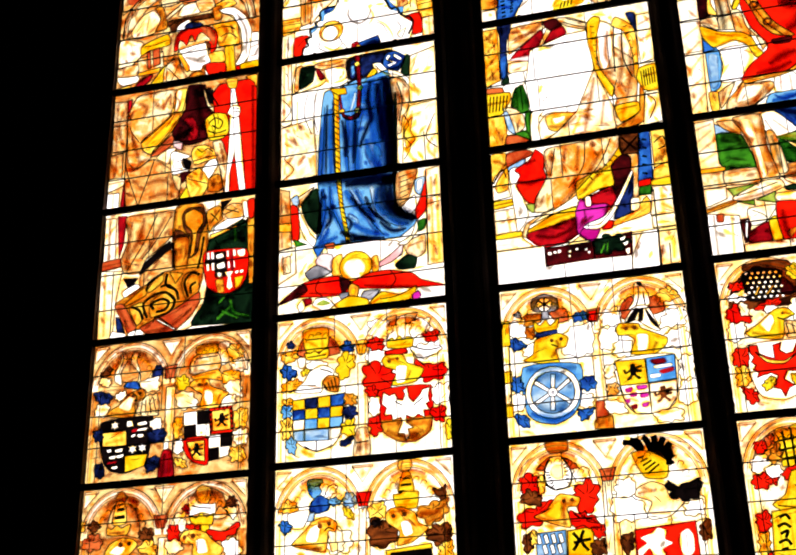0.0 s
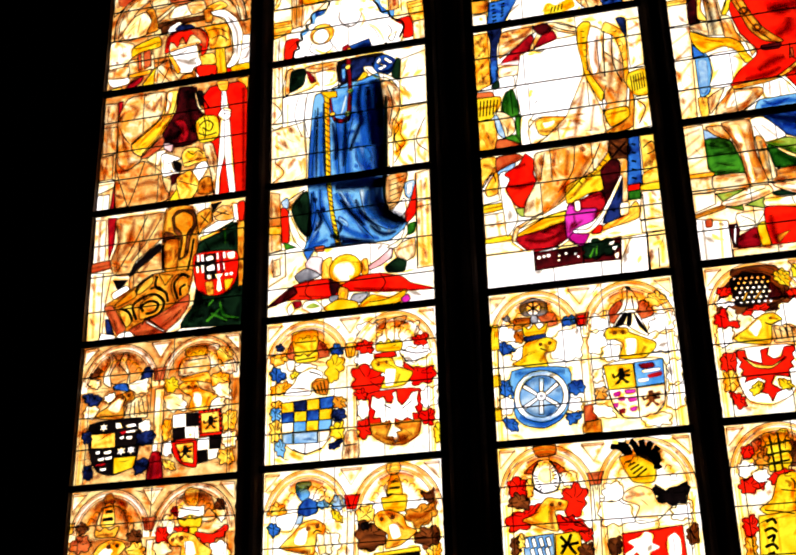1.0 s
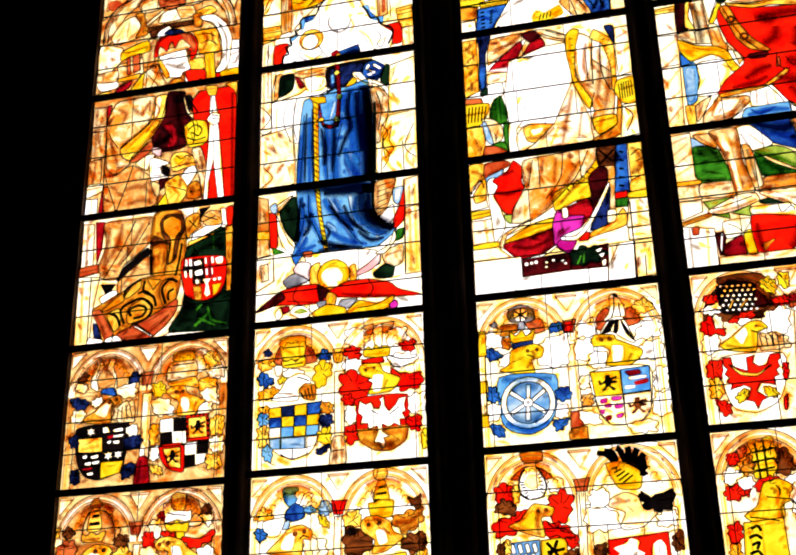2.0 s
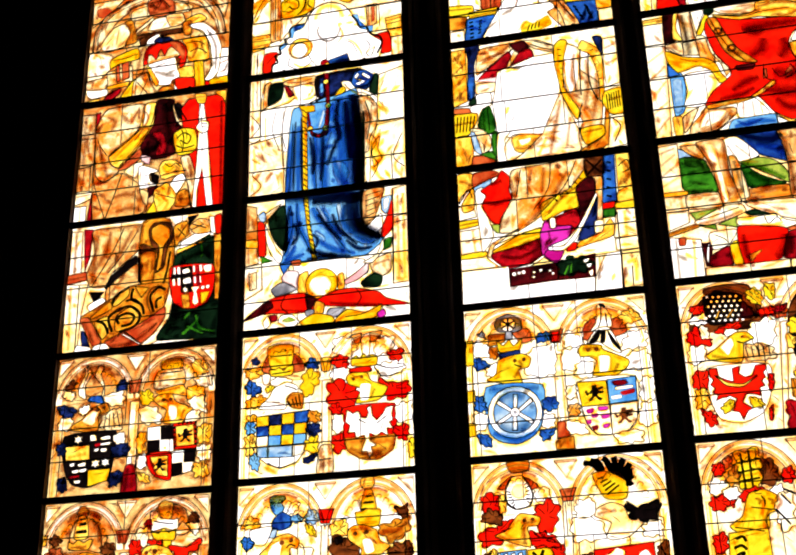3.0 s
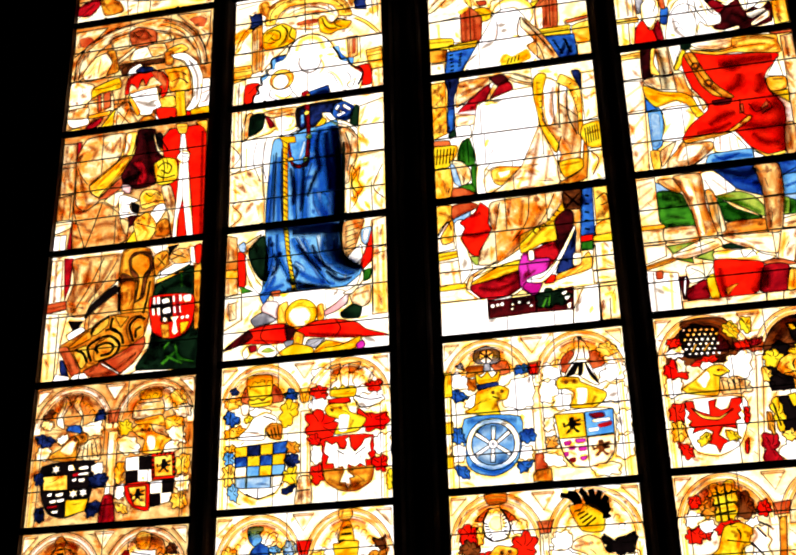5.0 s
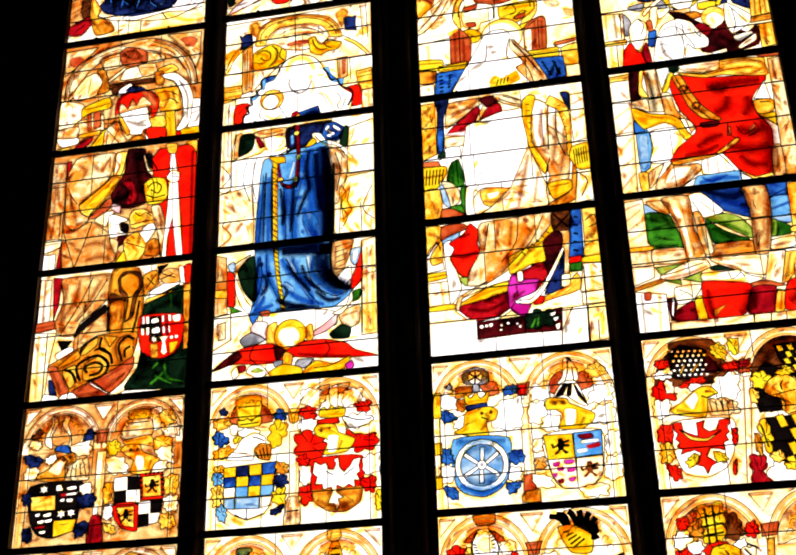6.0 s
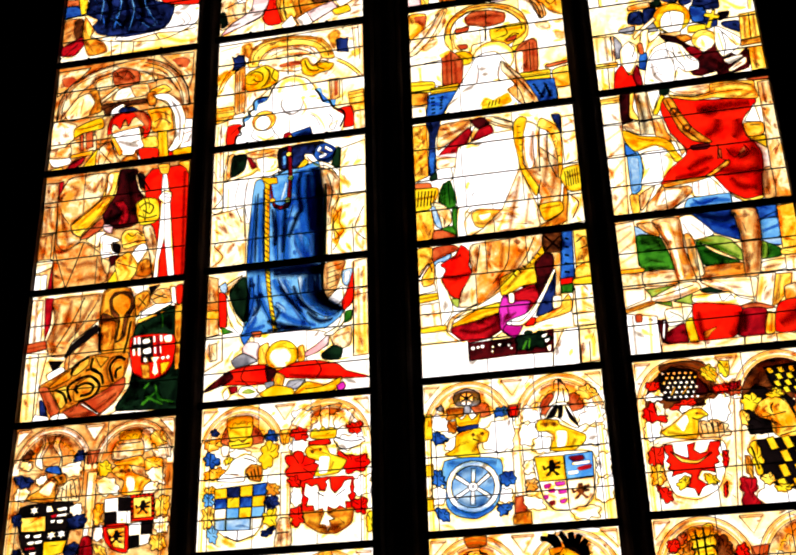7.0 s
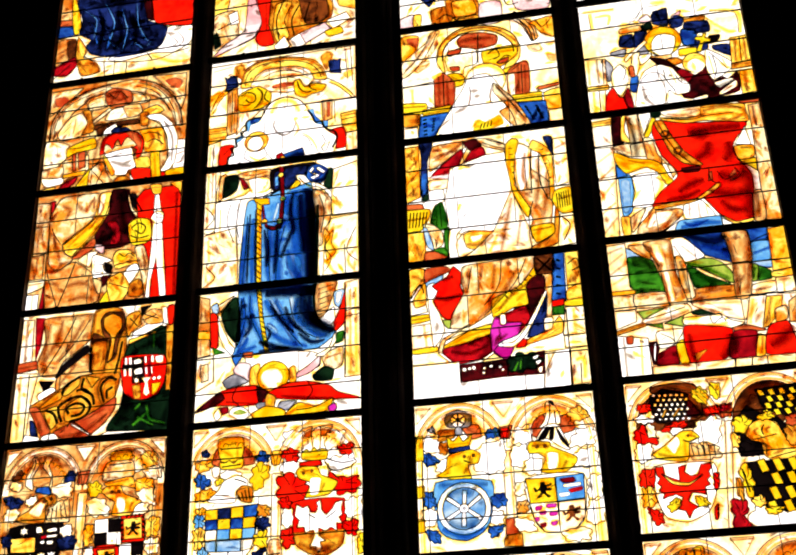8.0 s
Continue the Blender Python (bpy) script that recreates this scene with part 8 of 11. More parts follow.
B(2, 5, "umber", (60.4, 59.9), (68.7, 75.1), (77.1, 94.2), taper=.4)
L(2, (59.3, 58), (66.5, 71.3), (76.2, 89.9), wide=.6)
L(2, (62.8, 72.3), (68.2, 83.4), (71, 95.6), wide=.5)
S(2, "yellow", (44.9, 89.4), (47.4, 86.5), (52.2, 89), (60.9, 84.6), (62.8, 92.5), (53, 95.8), (44.5, 96), lead=False)
for k in range(4):
    L(2, (49.7 + k * 2.043, 90.2 + k * -0.476), (48.2 + k * 2.239, 94.9 + k * -0.441), wide=.6)
B(2, 4, "ochre", (42.2, 93.9), (46.1, 89.6), taper=.5)
S(2, "gold", (0.5, 103.2), (9.2, 103), (9.1, 145.5), (-0.1, 149.7), soft=False)
B(2, 6, "umber", (8.5, 104.6), (0.9, 111.6), taper=.5)
B(2, 6, "umber", (8.8, 114.6), (0.6, 123.1), taper=.5)
B(2, 6, "umber", (8.9, 124.5), (0.5, 134.5), taper=.5)
B(2, 6, "umber", (8.8, 135.8), (0.6, 144.2), taper=.5)
S(2, "pale", (10.4, 103.2), (9.2, 101.4), (17.5, 101.4), (14.4, 112.2), (10.8, 111.6), soft=False)
S(2, "navy", (9.3, 99.7), (17.6, 100.3), (17.1, 107.7), (14.3, 117.1), (14.1, 139.9), (10.9, 145.8), (9.2, 142.3), (10.5, 111.6))
S(2, "blue", (10.2, 128), (13.9, 126.9), (13.4, 141.4), (10.3, 144.1), lead=False)
S(2, "tan", (15.8, 114.1), (18.4, 104.6), (35.6, 103.3), (44.1, 104), (31.5, 113.4), (15.8, 125.6))
B(2, 5, "umber", (19.2, 116.3), (30.4, 109.9), (36.8, 104.4), taper=.4)
B(2, 4, "ochre", (17.6, 109.4), (29.4, 105.6), taper=.4)
S(2, "crimson", (22.6, 121.8), (35.3, 109.9), (37.6, 119.4), (31, 125.6), (27.4, 130.7), (16.3, 129.7))
S(2, "pink", (16, 129.7), (27.2, 129.1), (26.8, 133.1), (15.2, 131.2), lead=False)
S(2, "tan", (33.5, 123.6), (39.2, 109.8), (42, 111.1), (36.1, 125.7))
S(2, "maroon", (36.8, 104.4), (44.2, 102.3), (48.8, 108.1), (41.3, 111.8))
S(2, "crimson", (41.9, 111.9), (48.7, 109.7), (50.1, 116.9), (35.9, 124))
S(2, "tan", (45.4, 102.5), (53.8, 104), (63.1, 110.5), (62.2, 115.3), (52.2, 111.1), (48.8, 108.1))
L(2, (48.9, 106.4), (55.9, 110.9), (62.3, 113.7), wide=.6)
L(2, (51.4, 104.4), (58.4, 108.1), (63.1, 110.5), wide=.6)
S(2, "cream", (15, 132.8), (27.3, 133.6), (25.8, 140.5), (14.7, 140.8))
S(2, "white", (10, 153.6), (14.6, 141.6), (23.1, 141.3), (23.3, 150.9), (17.8, 153.3), (15.2, 160.7))
S(2, "white", (28, 125.1), (50.1, 116.9), (62.8, 116.2), (64.4, 147.9), (54.8, 173), (52.1, 178.7), (33.4, 179), (25.9, 174.8), (24, 149.5), (25.8, 140.5), soft=False)
S(2, "moss", (9.6, 147.2), (14, 143.1), (14.4, 148), (11.3, 149.9))
S(2, "green", (14.4, 166.9), (16.5, 156.2), (20.9, 151.4), (22.6, 153.2), (25.1, 165.4), (24.3, 172.3), (18.9, 173.8))
B(2, 4, "leaf", (18.3, 156.5), (18.4, 170.6), taper=.4)
S(2, "green", (22.5, 172.8), (25.7, 172), (24.7, 195.3), (22.3, 191.2), soft=False)
L(2, (20.8, 152.9), (21.3, 171.1), wide=.5)
S(2, "yellow", (0.3, 155.3), (14.1, 155.9), (14.2, 162.2), (8.8, 172.3), (0.5, 172.6))
for k in range(6):
    L(2, (2.7 + k * 2.038, 157.3 + k * 0.154), (1.7 + k * 1.912, 169.7 + k * -0.026), wide=.6)
B(2, 4, "umber", (0.7, 163.3), (12.7, 162.7), taper=.3)
S(2, "gold", (0.4, 174.2), (10, 174), (10.5, 194), (0.3, 197.9))
B(2, 6, "ochre", (2.7, 176.1), (5.7, 196.4), taper=.4)
S(2, "rust", (-0.1, 150.5), (9.5, 151.2), (10.6, 155.3), (0.4, 154.5))
S(2, "tan", (10.2, 167.8), (16.1, 168.7), (21.7, 175.8), (21.4, 184.9), (16.6, 188.1), (10.9, 181.9))
S(2, "sky", (9.8, 170.9), (12.4, 171.3), (15.7, 185.6), (15.4, 188.7), (11.9, 185.1))
S(2, "green", (15.4, 188.7), (21.9, 187.3), (24.5, 194.5), (17.6, 190.5))
S(2, "rust", (10.6, 189.5), (16.5, 189.6), (24.5, 196), (10.3, 197.8))
S(2, "white", (25.9, 174.8), (33.6, 173.7), (29.8, 180), (31.4, 197), (25, 196.1))
S(2, "cream", (29.6, 184.6), (34, 177.6), (38.2, 176.7), (53.2, 180.4), (49.3, 187.5), (39.8, 192.2), (33.8, 195.8), (30.3, 195.4))
S(2, "gold", (34, 179.1), (40.5, 177), (53.2, 179.8), (49.3, 186.7), (39.8, 191.4), (35.3, 188.5))
S(2, "pale", (38, 181.2), (45, 180.7), (43.6, 185.1), (38.9, 186), lead=False)
B(2, 5, "umber", (35.4, 187), (44.6, 188.3), (51.9, 181.8), taper=.4)
B(2, 3, "ochre", (34.5, 180), (42.8, 178.1), (52, 180), taper=.4)
S(2, "cream", (52.1, 178.7), (64.4, 147.9), (74.8, 185.2), (73, 195.5), (32.6, 197.2), (39.8, 192.2), soft=False)
B(2, 6, "umber", (64.1, 154.2), (59.1, 178.2), (55.8, 194.5), taper=.5)
B(2, 6, "umber", (69, 169), (65.1, 192.8), taper=.5)
B(2, 5, "straw", (54.2, 182.1), (48.9, 195), taper=.4)
S(2, "tan", (65.6, 128.9), (64.3, 110.7), (70.4, 110.1), (78.3, 116.4), (77.2, 132.4), (89, 148.6), (85.2, 183.7), (74.2, 194.1), (72.8, 181.8), (75.7, 173.1), (69.8, 156.6))
B(2, 6, "umber", (74.6, 119), (72.1, 138), (75.9, 152.9), taper=.4)
B(2, 6, "umber", (81.3, 125), (81.1, 144.2), (77.3, 165.6), taper=.4)
B(2, 6, "umber", (86.3, 137.1), (85, 155.9), (81.4, 173.9), taper=.4)
B(2, 5, "ochre", (74.3, 158.9), (80.2, 173.7), (76.7, 191.5), taper=.4)
L(2, (78.3, 116.4), (76.8, 138.8), (76.4, 153), wide=.6)
L(2, (82.8, 120.4), (81.8, 142.7), (85.9, 159.1), wide=.6)
L(2, (76.6, 159.2), (73.4, 172.7), (74.6, 188.2), wide=.5)
S(2, "white", (69.1, 111.5), (76, 116), (75.6, 138.6), (70.2, 150.4), (68.6, 137.4), lead=False)
S(2, "yellow", (63.1, 110.5), (67, 106.2), (71.1, 108.6), (67.7, 124.4), (67, 145.1), (75, 165.2), (72.3, 171), (65.4, 151.2), (63.5, 135), (62.4, 123.5))
B(2, 3, "ochre", (65.4, 112.6), (64.7, 133.6), (69.8, 156.6), taper=.3)
for k in range(7):
    L(2, (64.7 + k * 0.182, 114.1 + k * 5.144), (67.1 + k * 0.086, 114.5 + k * 4.992), wide=.5)
S(2, "gold", (77.1, 116.2), (80, 109.3), (89.9, 120), (90.4, 137.8), (89.7, 155), (87, 159.3), (87.3, 140.4), (83.9, 122.2))
for k in range(6):
    L(2, (84.1 + k * 0.752, 119.0 + k * 5.895), (85.9 + k * 0.803, 117.7 + k * 6.068), wide=.5)
S(2, "amber", (74.2, 194.1), (86.2, 186.8), (89.4, 165.9), (91.3, 167.7), (89.1, 193.3), (74.6, 196.4))
S(2, "yellow", (74.1, 179), (86.8, 177.8), (87.4, 185.5), (76.7, 191.5))
B(2, 4, "umber", (75, 182.1), (86.6, 180.8), taper=.4)
S(2, "pale", (91.8, 110.5), (100.1, 110.3), (99.6, 147.2), (91.3, 149), (91.1, 128.3), soft=False)
B(2, 6, "umber", (92.4, 118.8), (99.7, 115.1), taper=.5)
B(2, 6, "umber", (92, 131.6), (99.9, 128.1), taper=.5)
S(2, "navy", (86.1, 107.9), (91.3, 108.8), (90.9, 123.4), (88.9, 118.2))
S(2, "yellow", (89.8, 152.7), (99.8, 151.2), (99.4, 170.5), (92, 170.2), (88.1, 161))
for k in range(6):
    L(2, (90.8 + k * 1.421, 155.2 + k * -0.402), (91.0 + k * 1.411, 167.7 + k * -0.400), wide=.5)
B(2, 4, "umber", (91.6, 160), (99.3, 158.1), taper=.3)
S(2, "pale", (91.9, 171.7), (99.4, 171.3), (99.7, 194.8), (88.9, 196.2), soft=False)
B(2, 6, "ochre", (92.7, 175.6), (98.1, 179.5), (92.7, 190.8), taper=.4)
L(2, (92.8, 174.1), (96.9, 180.8), (92.6, 192.3), wide=.6)
S(2, "gold", (0.1, 202.9), (9.4, 202.6), (9.3, 212.9), (2.6, 218.4), (-0.3, 225.8))
B(2, 5, "umber", (1.7, 207.2), (7.8, 211.2), (2.6, 221.5), taper=.4)
S(2, "cream", (-0.1, 226.6), (9.2, 225.5), (10.7, 235), (0.3, 236.7), soft=False)
S(2, "gold", (2.5, 224.6), (9.6, 213), (9.7, 228.7), (3.5, 231))
L(2, (1.2, 224.4), (6.5, 214.2), (8.8, 220.8), wide=.6)
S(2, "yellow", (0.2, 237.5), (11.9, 236.7), (11.7, 241.3), (0.7, 242.9))
B(2, 3, "umber", (0.8, 240.2), (11.6, 239), taper=.3)
S(2, "cream", (0.4, 244.4), (12.3, 243.6), (13.4, 261.2), (0.7, 264.1), soft=False)
B(2, 5, "ochre", (8, 244.6), (9.2, 260.7), taper=.4)
S(2, "yellow", (0.8, 261.4), (14.7, 260.6), (15.1, 264.4), (1.3, 264.9))
S(2, "rust", (10, 202.7), (21.8, 202), (25.4, 205.7), (16.5, 210), (9.6, 213))
S(2, "sky", (10.2, 213.1), (20.3, 208.1), (19.6, 212), (11.4, 216.7))
S(2, "white", (10.7, 216.6), (16.4, 214.7), (16.4, 231.1), (19.9, 249.9), (13.4, 261.2), (12.2, 245.9))
S(2, "red", (13.9, 215.9), (22.7, 210), (26.7, 202.7), (32.1, 209.8), (30.4, 217.4), (31.8, 225.4), (25.3, 236.9), (23.8, 243.1), (19.1, 239.9), (14, 227.7), (16.8, 220.3))
B(2, 5, "blood", (14.8, 224.7), (22, 227.2), (30.7, 224.5), taper=.4)
B(2, 6, "blood", (20.1, 212.9), (26.4, 210.6), taper=.4)
S(2, "lime", (19, 242.2), (24.4, 242.9), (23, 248.8), (20.6, 247))
S(2, "tan", (32.9, 203.5), (55, 201.9), (74.6, 199.9), (74.3, 212.5), (63.3, 225), (48, 239.8), (34.4, 248.7), (23.6, 248.9), (25.2, 238.4), (31.9, 223.9), (31.1, 215.9))
B(2, 6, "umber", (36.4, 205.6), (33.1, 225.6), taper=.4)
B(2, 6, "umber", (43.8, 205.1), (40.4, 223.4), taper=.4)
B(2, 6, "umber", (51.2, 204.5), (49, 223), taper=.4)
B(2, 6, "ochre", (60.9, 204.3), (48.6, 229.2), (34.5, 247.2), taper=.4)
B(2, 5, "umber", (64.3, 209.5), (53.5, 228.3), (38.1, 246.2), taper=.4)
L(2, (37.7, 204.2), (34.3, 224.2), wide=.5)
L(2, (55, 202.7), (52.7, 220.4), (43.5, 234.7), wide=.5)
L(2, (69.6, 202.3), (61.1, 221.6), (43.1, 242.3), wide=.5)
S(2, "yellow", (47.9, 242.9), (48.5, 230.7), (63.4, 223.4), (70.2, 215), (73.9, 209.3), (74.9, 215.7), (68.2, 222.5), (68.8, 236.5), (60.1, 238.4), (51.4, 243.3))
for k in range(6):
    L(2, (55.9 + k * 2.816, 228.6 + k * -2.723), (57.5 + k * 2.941, 231.1 + k * -2.854), wide=.6)
B(2, 4, "umber", (51.7, 238.8), (60.7, 227.7), (68.2, 222.5), taper=.3)
S(2, "brown", (74.5, 201.5), (85.3, 201.4), (84.4, 213.9), (82.9, 218.3), (74.7, 215.6))
S(2, "tan", (74.7, 215.6), (83.1, 216), (84.5, 220.1), (81.1, 250.2), (76.5, 257), (77.2, 231.4), soft=False)
L(2, (75.6, 203.2), (83.2, 213.7), wide=.9)
L(2, (83.9, 204.4), (75.4, 214.2), wide=.9)
S(2, "maroon", (68.2, 222.5), (74.7, 215.6), (79.3, 217.8), (78.6, 228.6), (70.2, 247.2), (60.1, 238.4), (68.8, 236.5))
S(2, "crimson", (47.7, 245.9), (60, 239.9), (67.2, 237.8), (69, 247.1), (61.2, 258.1), (57.1, 248.6))
S(2, "navy", (67, 258.8), (79.7, 228.7), (76.4, 258.5), (68.1, 260.4))
S(2, "blue", (85.3, 201.4), (91.4, 200.7), (90.4, 236.3), (82.1, 236.7), soft=False)
for k in range(5):
    L(2, (86.8 + k * -0.462, 206.4 + k * 6.147), (89.1 + k * -0.323, 207.5 + k * 6.155), wide=1.0)
S(2, "red", (82.2, 235.9), (89.3, 235.4), (89, 239.9), (81.8, 240.4), soft=False)
S(2, "green", (82.1, 240.5), (88.9, 240), (88.4, 246.6), (82, 246.5), soft=False)
S(2, "gold", (92, 200.8), (99.8, 201.1), (99.9, 228.4), (91.6, 228), soft=False)
B(2, 6, "umber", (93.5, 204.2), (98.7, 214.3), (93.1, 224.4), taper=.4)
L(2, (93, 210.4), (98.1, 206.4), (99.4, 212.8), (95, 215.4), wide=.6)
S(2, "gold", (91.6, 228.8), (100.1, 225.3), (100.4, 236.1), (91, 236.3))
S(2, "yellow", (89.8, 236.9), (100.4, 236.1), (100.5, 241.4), (89.5, 240.7))
S(2, "cream", (89.4, 241.4), (100.5, 242.1), (100, 261.5), (86.7, 261.3), soft=False)
B(2, 6, "straw", (94, 242.8), (93.7, 260.7), taper=.4)
S(2, "pale", (87.2, 262.1), (100, 261.5), (100.4, 270.3), (87.2, 270.2), soft=False)
S(2, "gold", (64.2, 265.9), (68, 261.2), (77.7, 257.2), (85.4, 247.7), (87.4, 252.4), (86.2, 259.7), (76.1, 262.9))
B(2, 5, "ochre", (70.2, 263.7), (82.5, 254.8), taper=.4)
S(2, "pale", (77.2, 248.1), (81.9, 248), (80.7, 256.1), (76.6, 256.3))
S(2, "red", (61, 261.8), (66.3, 261.7), (65.3, 266.8), (60.1, 266.9))
S(2, "tan", (15.7, 264.4), (18.5, 255.8), (34.5, 247.2), (20.2, 257.5), (18.6, 266.3))
S(2, "yellow", (19.5, 260.4), (36.7, 250.5), (46.9, 248.8), (46, 255.5), (32.7, 259.8), (20, 262.7))
B(2, 3, "ochre", (21.9, 260.7), (35.3, 254.9), (46.1, 252.5), taper=.3)
L(2, (20.2, 257.5), (34.2, 251.7), (47, 248.1), wide=.5)
S(2, "crimson", (18.2, 263.2), (32.7, 259.8), (46.2, 256.2), (47, 268.2), (39.1, 273.2), (26, 274.6), (20.3, 269.5))
B(2, 4, "blood", (22.9, 265.3), (33.5, 268.1), (44.4, 263.5), taper=.4)
S(2, "magenta", (46.1, 253.2), (49.6, 243.1), (54.7, 248.3), (64.1, 249.5), (61.2, 258.1), (50.3, 262.7), (53.2, 274.1), (46.5, 268.2))
B(2, 3, "blood", (51, 250.8), (51.6, 259.9), taper=.4)
S(2, "magenta", (47.6, 268.3), (50.2, 264.2), (59, 265.3), (54.3, 275))
S(2, "white", (50.3, 262.7), (58.5, 263), (64.9, 255.6), (71.6, 242.9), (78.6, 228.6), (79.6, 230.2), (72.6, 246.1), (65.9, 258.7), (58.9, 266), (50.8, 265))
S(2, "white", (52.1, 242.6), (55.1, 242.3), (55.2, 249.1), (52.3, 249.5))
S(2, "white", (15.7, 265.9), (18, 266.2), (26, 274.6), (39.1, 273.2), (46.5, 268.2), (47, 269.7), (39, 274.9), (26, 276))
S(2, "maroon", (27.8, 275.5), (53.8, 274.2), (75.5, 270.9), (74.6, 286.8), (27.8, 287.6), soft=False)
F(2, "moss", (54.2, 276.4), (60.4, 271.3), (69.6, 272.4), (73.9, 277.3), (68.9, 282.5), (57.2, 284.1))
O(2, "white", 30.0, 279.0, 1.1, lead=False)
O(2, "white", 32.9, 278.6, 0.9, lead=False)
O(2, "white", 35.3, 278.3, 1.1, lead=False)
O(2, "white", 41.2, 279.3, 0.7, lead=False)
O(2, "white", 40.8, 282.4, 0.7, lead=False)
O(2, "white", 45.0, 278.3, 0.8, lead=False)
O(2, "white", 50.1, 279.2, 0.8, lead=False)
O(2, "white", 51.6, 281.4, 0.7, lead=False)
S(2, "white", (68.9, 274.5), (71.9, 273.4), (71.2, 275.5), (69.4, 276.1), lead=False)
S(2, "white", (70.4, 277.6), (73, 277.2), (72.4, 279.3), (70.9, 279.9), lead=False)
S(2, "white", (71.2, 282.8), (73.6, 281.6), (73.1, 285.2), (71.9, 285.8), lead=False)
S(2, "green", (57.3, 282.6), (60, 277.1), (60.6, 277.5), (58.5, 283), lead=False)
S(2, "green", (60.8, 282.3), (61.8, 275.9), (62.4, 276.2), (61.8, 282.4), lead=False)
L(2, (54.3, 275), (54.2, 286.6), wide=.6)
S(2, "white", (0.4, 273.3), (27.3, 273.2), (27.4, 287.6), (52.4, 286.4), (74.4, 286.8), (73.6, 297.4), (0.3, 298.1), soft=False)
S(2, "cream", (75.5, 271.7), (81.3, 271.6), (79.7, 285.2), (74.7, 286.1), soft=False)
B(2, 5, "ochre", (77.7, 273.4), (77.5, 283.5), taper=.4)
S(2, "white", (81.3, 271.6), (89.4, 271.2), (88.5, 296.3), (73.9, 297.4), (74.6, 286.8), soft=False)
S(2, "cream", (90, 271.2), (101.5, 270.5), (100.5, 295.5), (88.8, 296.3), soft=False)
B(2, 5, "straw", (92.2, 279.5), (96.8, 279.3), (96.2, 292.9), taper=.4)
L(2, (89.8, 280.7), (100.7, 280.5), wide=.5)
L(2, (94.8, 282), (94.3, 295.5), wide=.5)
# light 1, pair of arms: horned crest over the quartered black shield, tall hat over checks and lions
S(0, "sienna", (15.9, 327.1), (16.7, 319.9), (20.8, 313.2), (26.6, 313.9), (30.4, 321.5), (30.9, 329.5), (23.9, 330.1))
B(0, 8, "umber", (18.5, 318), (22.9, 315.6), (28.4, 320.6), taper=.3)
S(0, "cream", (15, 328.4), (14.7, 321.9), (18.1, 313.9), (17.2, 309.1), (19.8, 309.1), (22.2, 314.1), (18.4, 322.3), (19.6, 331.4))
S(0, "cream", (29.2, 333), (30.1, 324), (24.5, 316.1), (26.3, 308.7), (29.7, 309.7), (28, 314.8), (30.6, 322.6), (31.1, 331.5))
L(0, (16.9, 323.6), (19.5, 314.5), (19.2, 310.1), wide=.5)
S(0, "blue", (21.2, 333), (22.6, 330), (29.2, 329.9), (30.9, 335.5))
F(0, "white", (15.5, 339.2), (17.9, 336.6), (21.7, 335.6), (23.2, 340.1), (18.3, 342.6))
F(0, "navy", (2.1, 336.6), (4.8, 334.4), (13.8, 337.6), (13.1, 342.1), (6.8, 343.7))
F(0, "cream", (4.8, 326.5), (7.9, 324), (12.7, 327.4), (11, 331.6), (5.7, 329.5))
F(0, "brown", (4.9, 322.5), (10, 317), (13, 319.5), (9.5, 324.5))
F(0, "navy", (38.6, 324.4), (41.8, 319.6), (45.7, 322.9), (43.9, 327.6), (39.1, 327.9))
F(0, "cream", (30.3, 331.2), (42.4, 328), (43.7, 336.9), (35.9, 337.5))
F(0, "tan", (30, 345.7), (41.3, 339.2), (43.4, 353.8), (32.1, 354))
F(0, "cream", (3.5, 350.9), (5.2, 343.8), (12.3, 344.5), (11.6, 352.4))
for k in range(5):
    L(0, (31.2 + k * 2.171, 345.2 + k * -0.820), (29.2 + k * 3.317, 353.4 + k * 0.002), wide=.5)
S(0, "amber", (11.3, 352.3), (12.6, 348.8), (18.5, 345.2), (23.2, 338.9), (32.9, 335.2), (35.1, 341.4), (28.9, 343.8), (28.3, 354.7))
S(0, "cream", (18.6, 346.6), (24.5, 340.2), (28.4, 340.6), (25.2, 350.2), lead=False)
B(0, 5, "umber", (29.4, 336.5), (33.5, 340.5), (28.5, 342.8), taper=.4)
B(0, 5, "umber", (13.7, 350.3), (26.7, 353.8), taper=.4)
L(0, (26.9, 337.6), (29.7, 340.8), (28.6, 343.8), wide=.6)
O(0, "brown", 27.3, 339.8, 1.2, lead=False)
O(0, "brown", 31.4, 338.4, 1.0, lead=False)
S(0, "black", (8, 356.5), (40.2, 355.4), (39.7, 375.2), (37.1, 387.1), (24.9, 392.2), (15.3, 389.4), (10.2, 380.5))
S(0, "black", (8.5, 356.3), (23.8, 355.9), (24.9, 364.3), (9.6, 363.5), soft=False, lead=False)
star(0, "white", 16.9, 359.1, 2.8)
S(0, "gold", (9.3, 363.5), (24.3, 363.5), (25.1, 374), (10, 372.8), soft=False)
B(0, 5, "ochre", (11.4, 371), (22.7, 369.4), taper=.3)
S(0, "black", (24.1, 356.2), (40, 355.5), (39.3, 365.5), (25, 365.5), soft=False, lead=False)
S(0, "black", (26.1, 372.7), (38.3, 372.6), (38.4, 379.4), (26, 380.4), soft=False, lead=False)
star(0, "white", 28.9, 376.3, 3.0)
star(0, "white", 34.9, 376.1, 2.8)
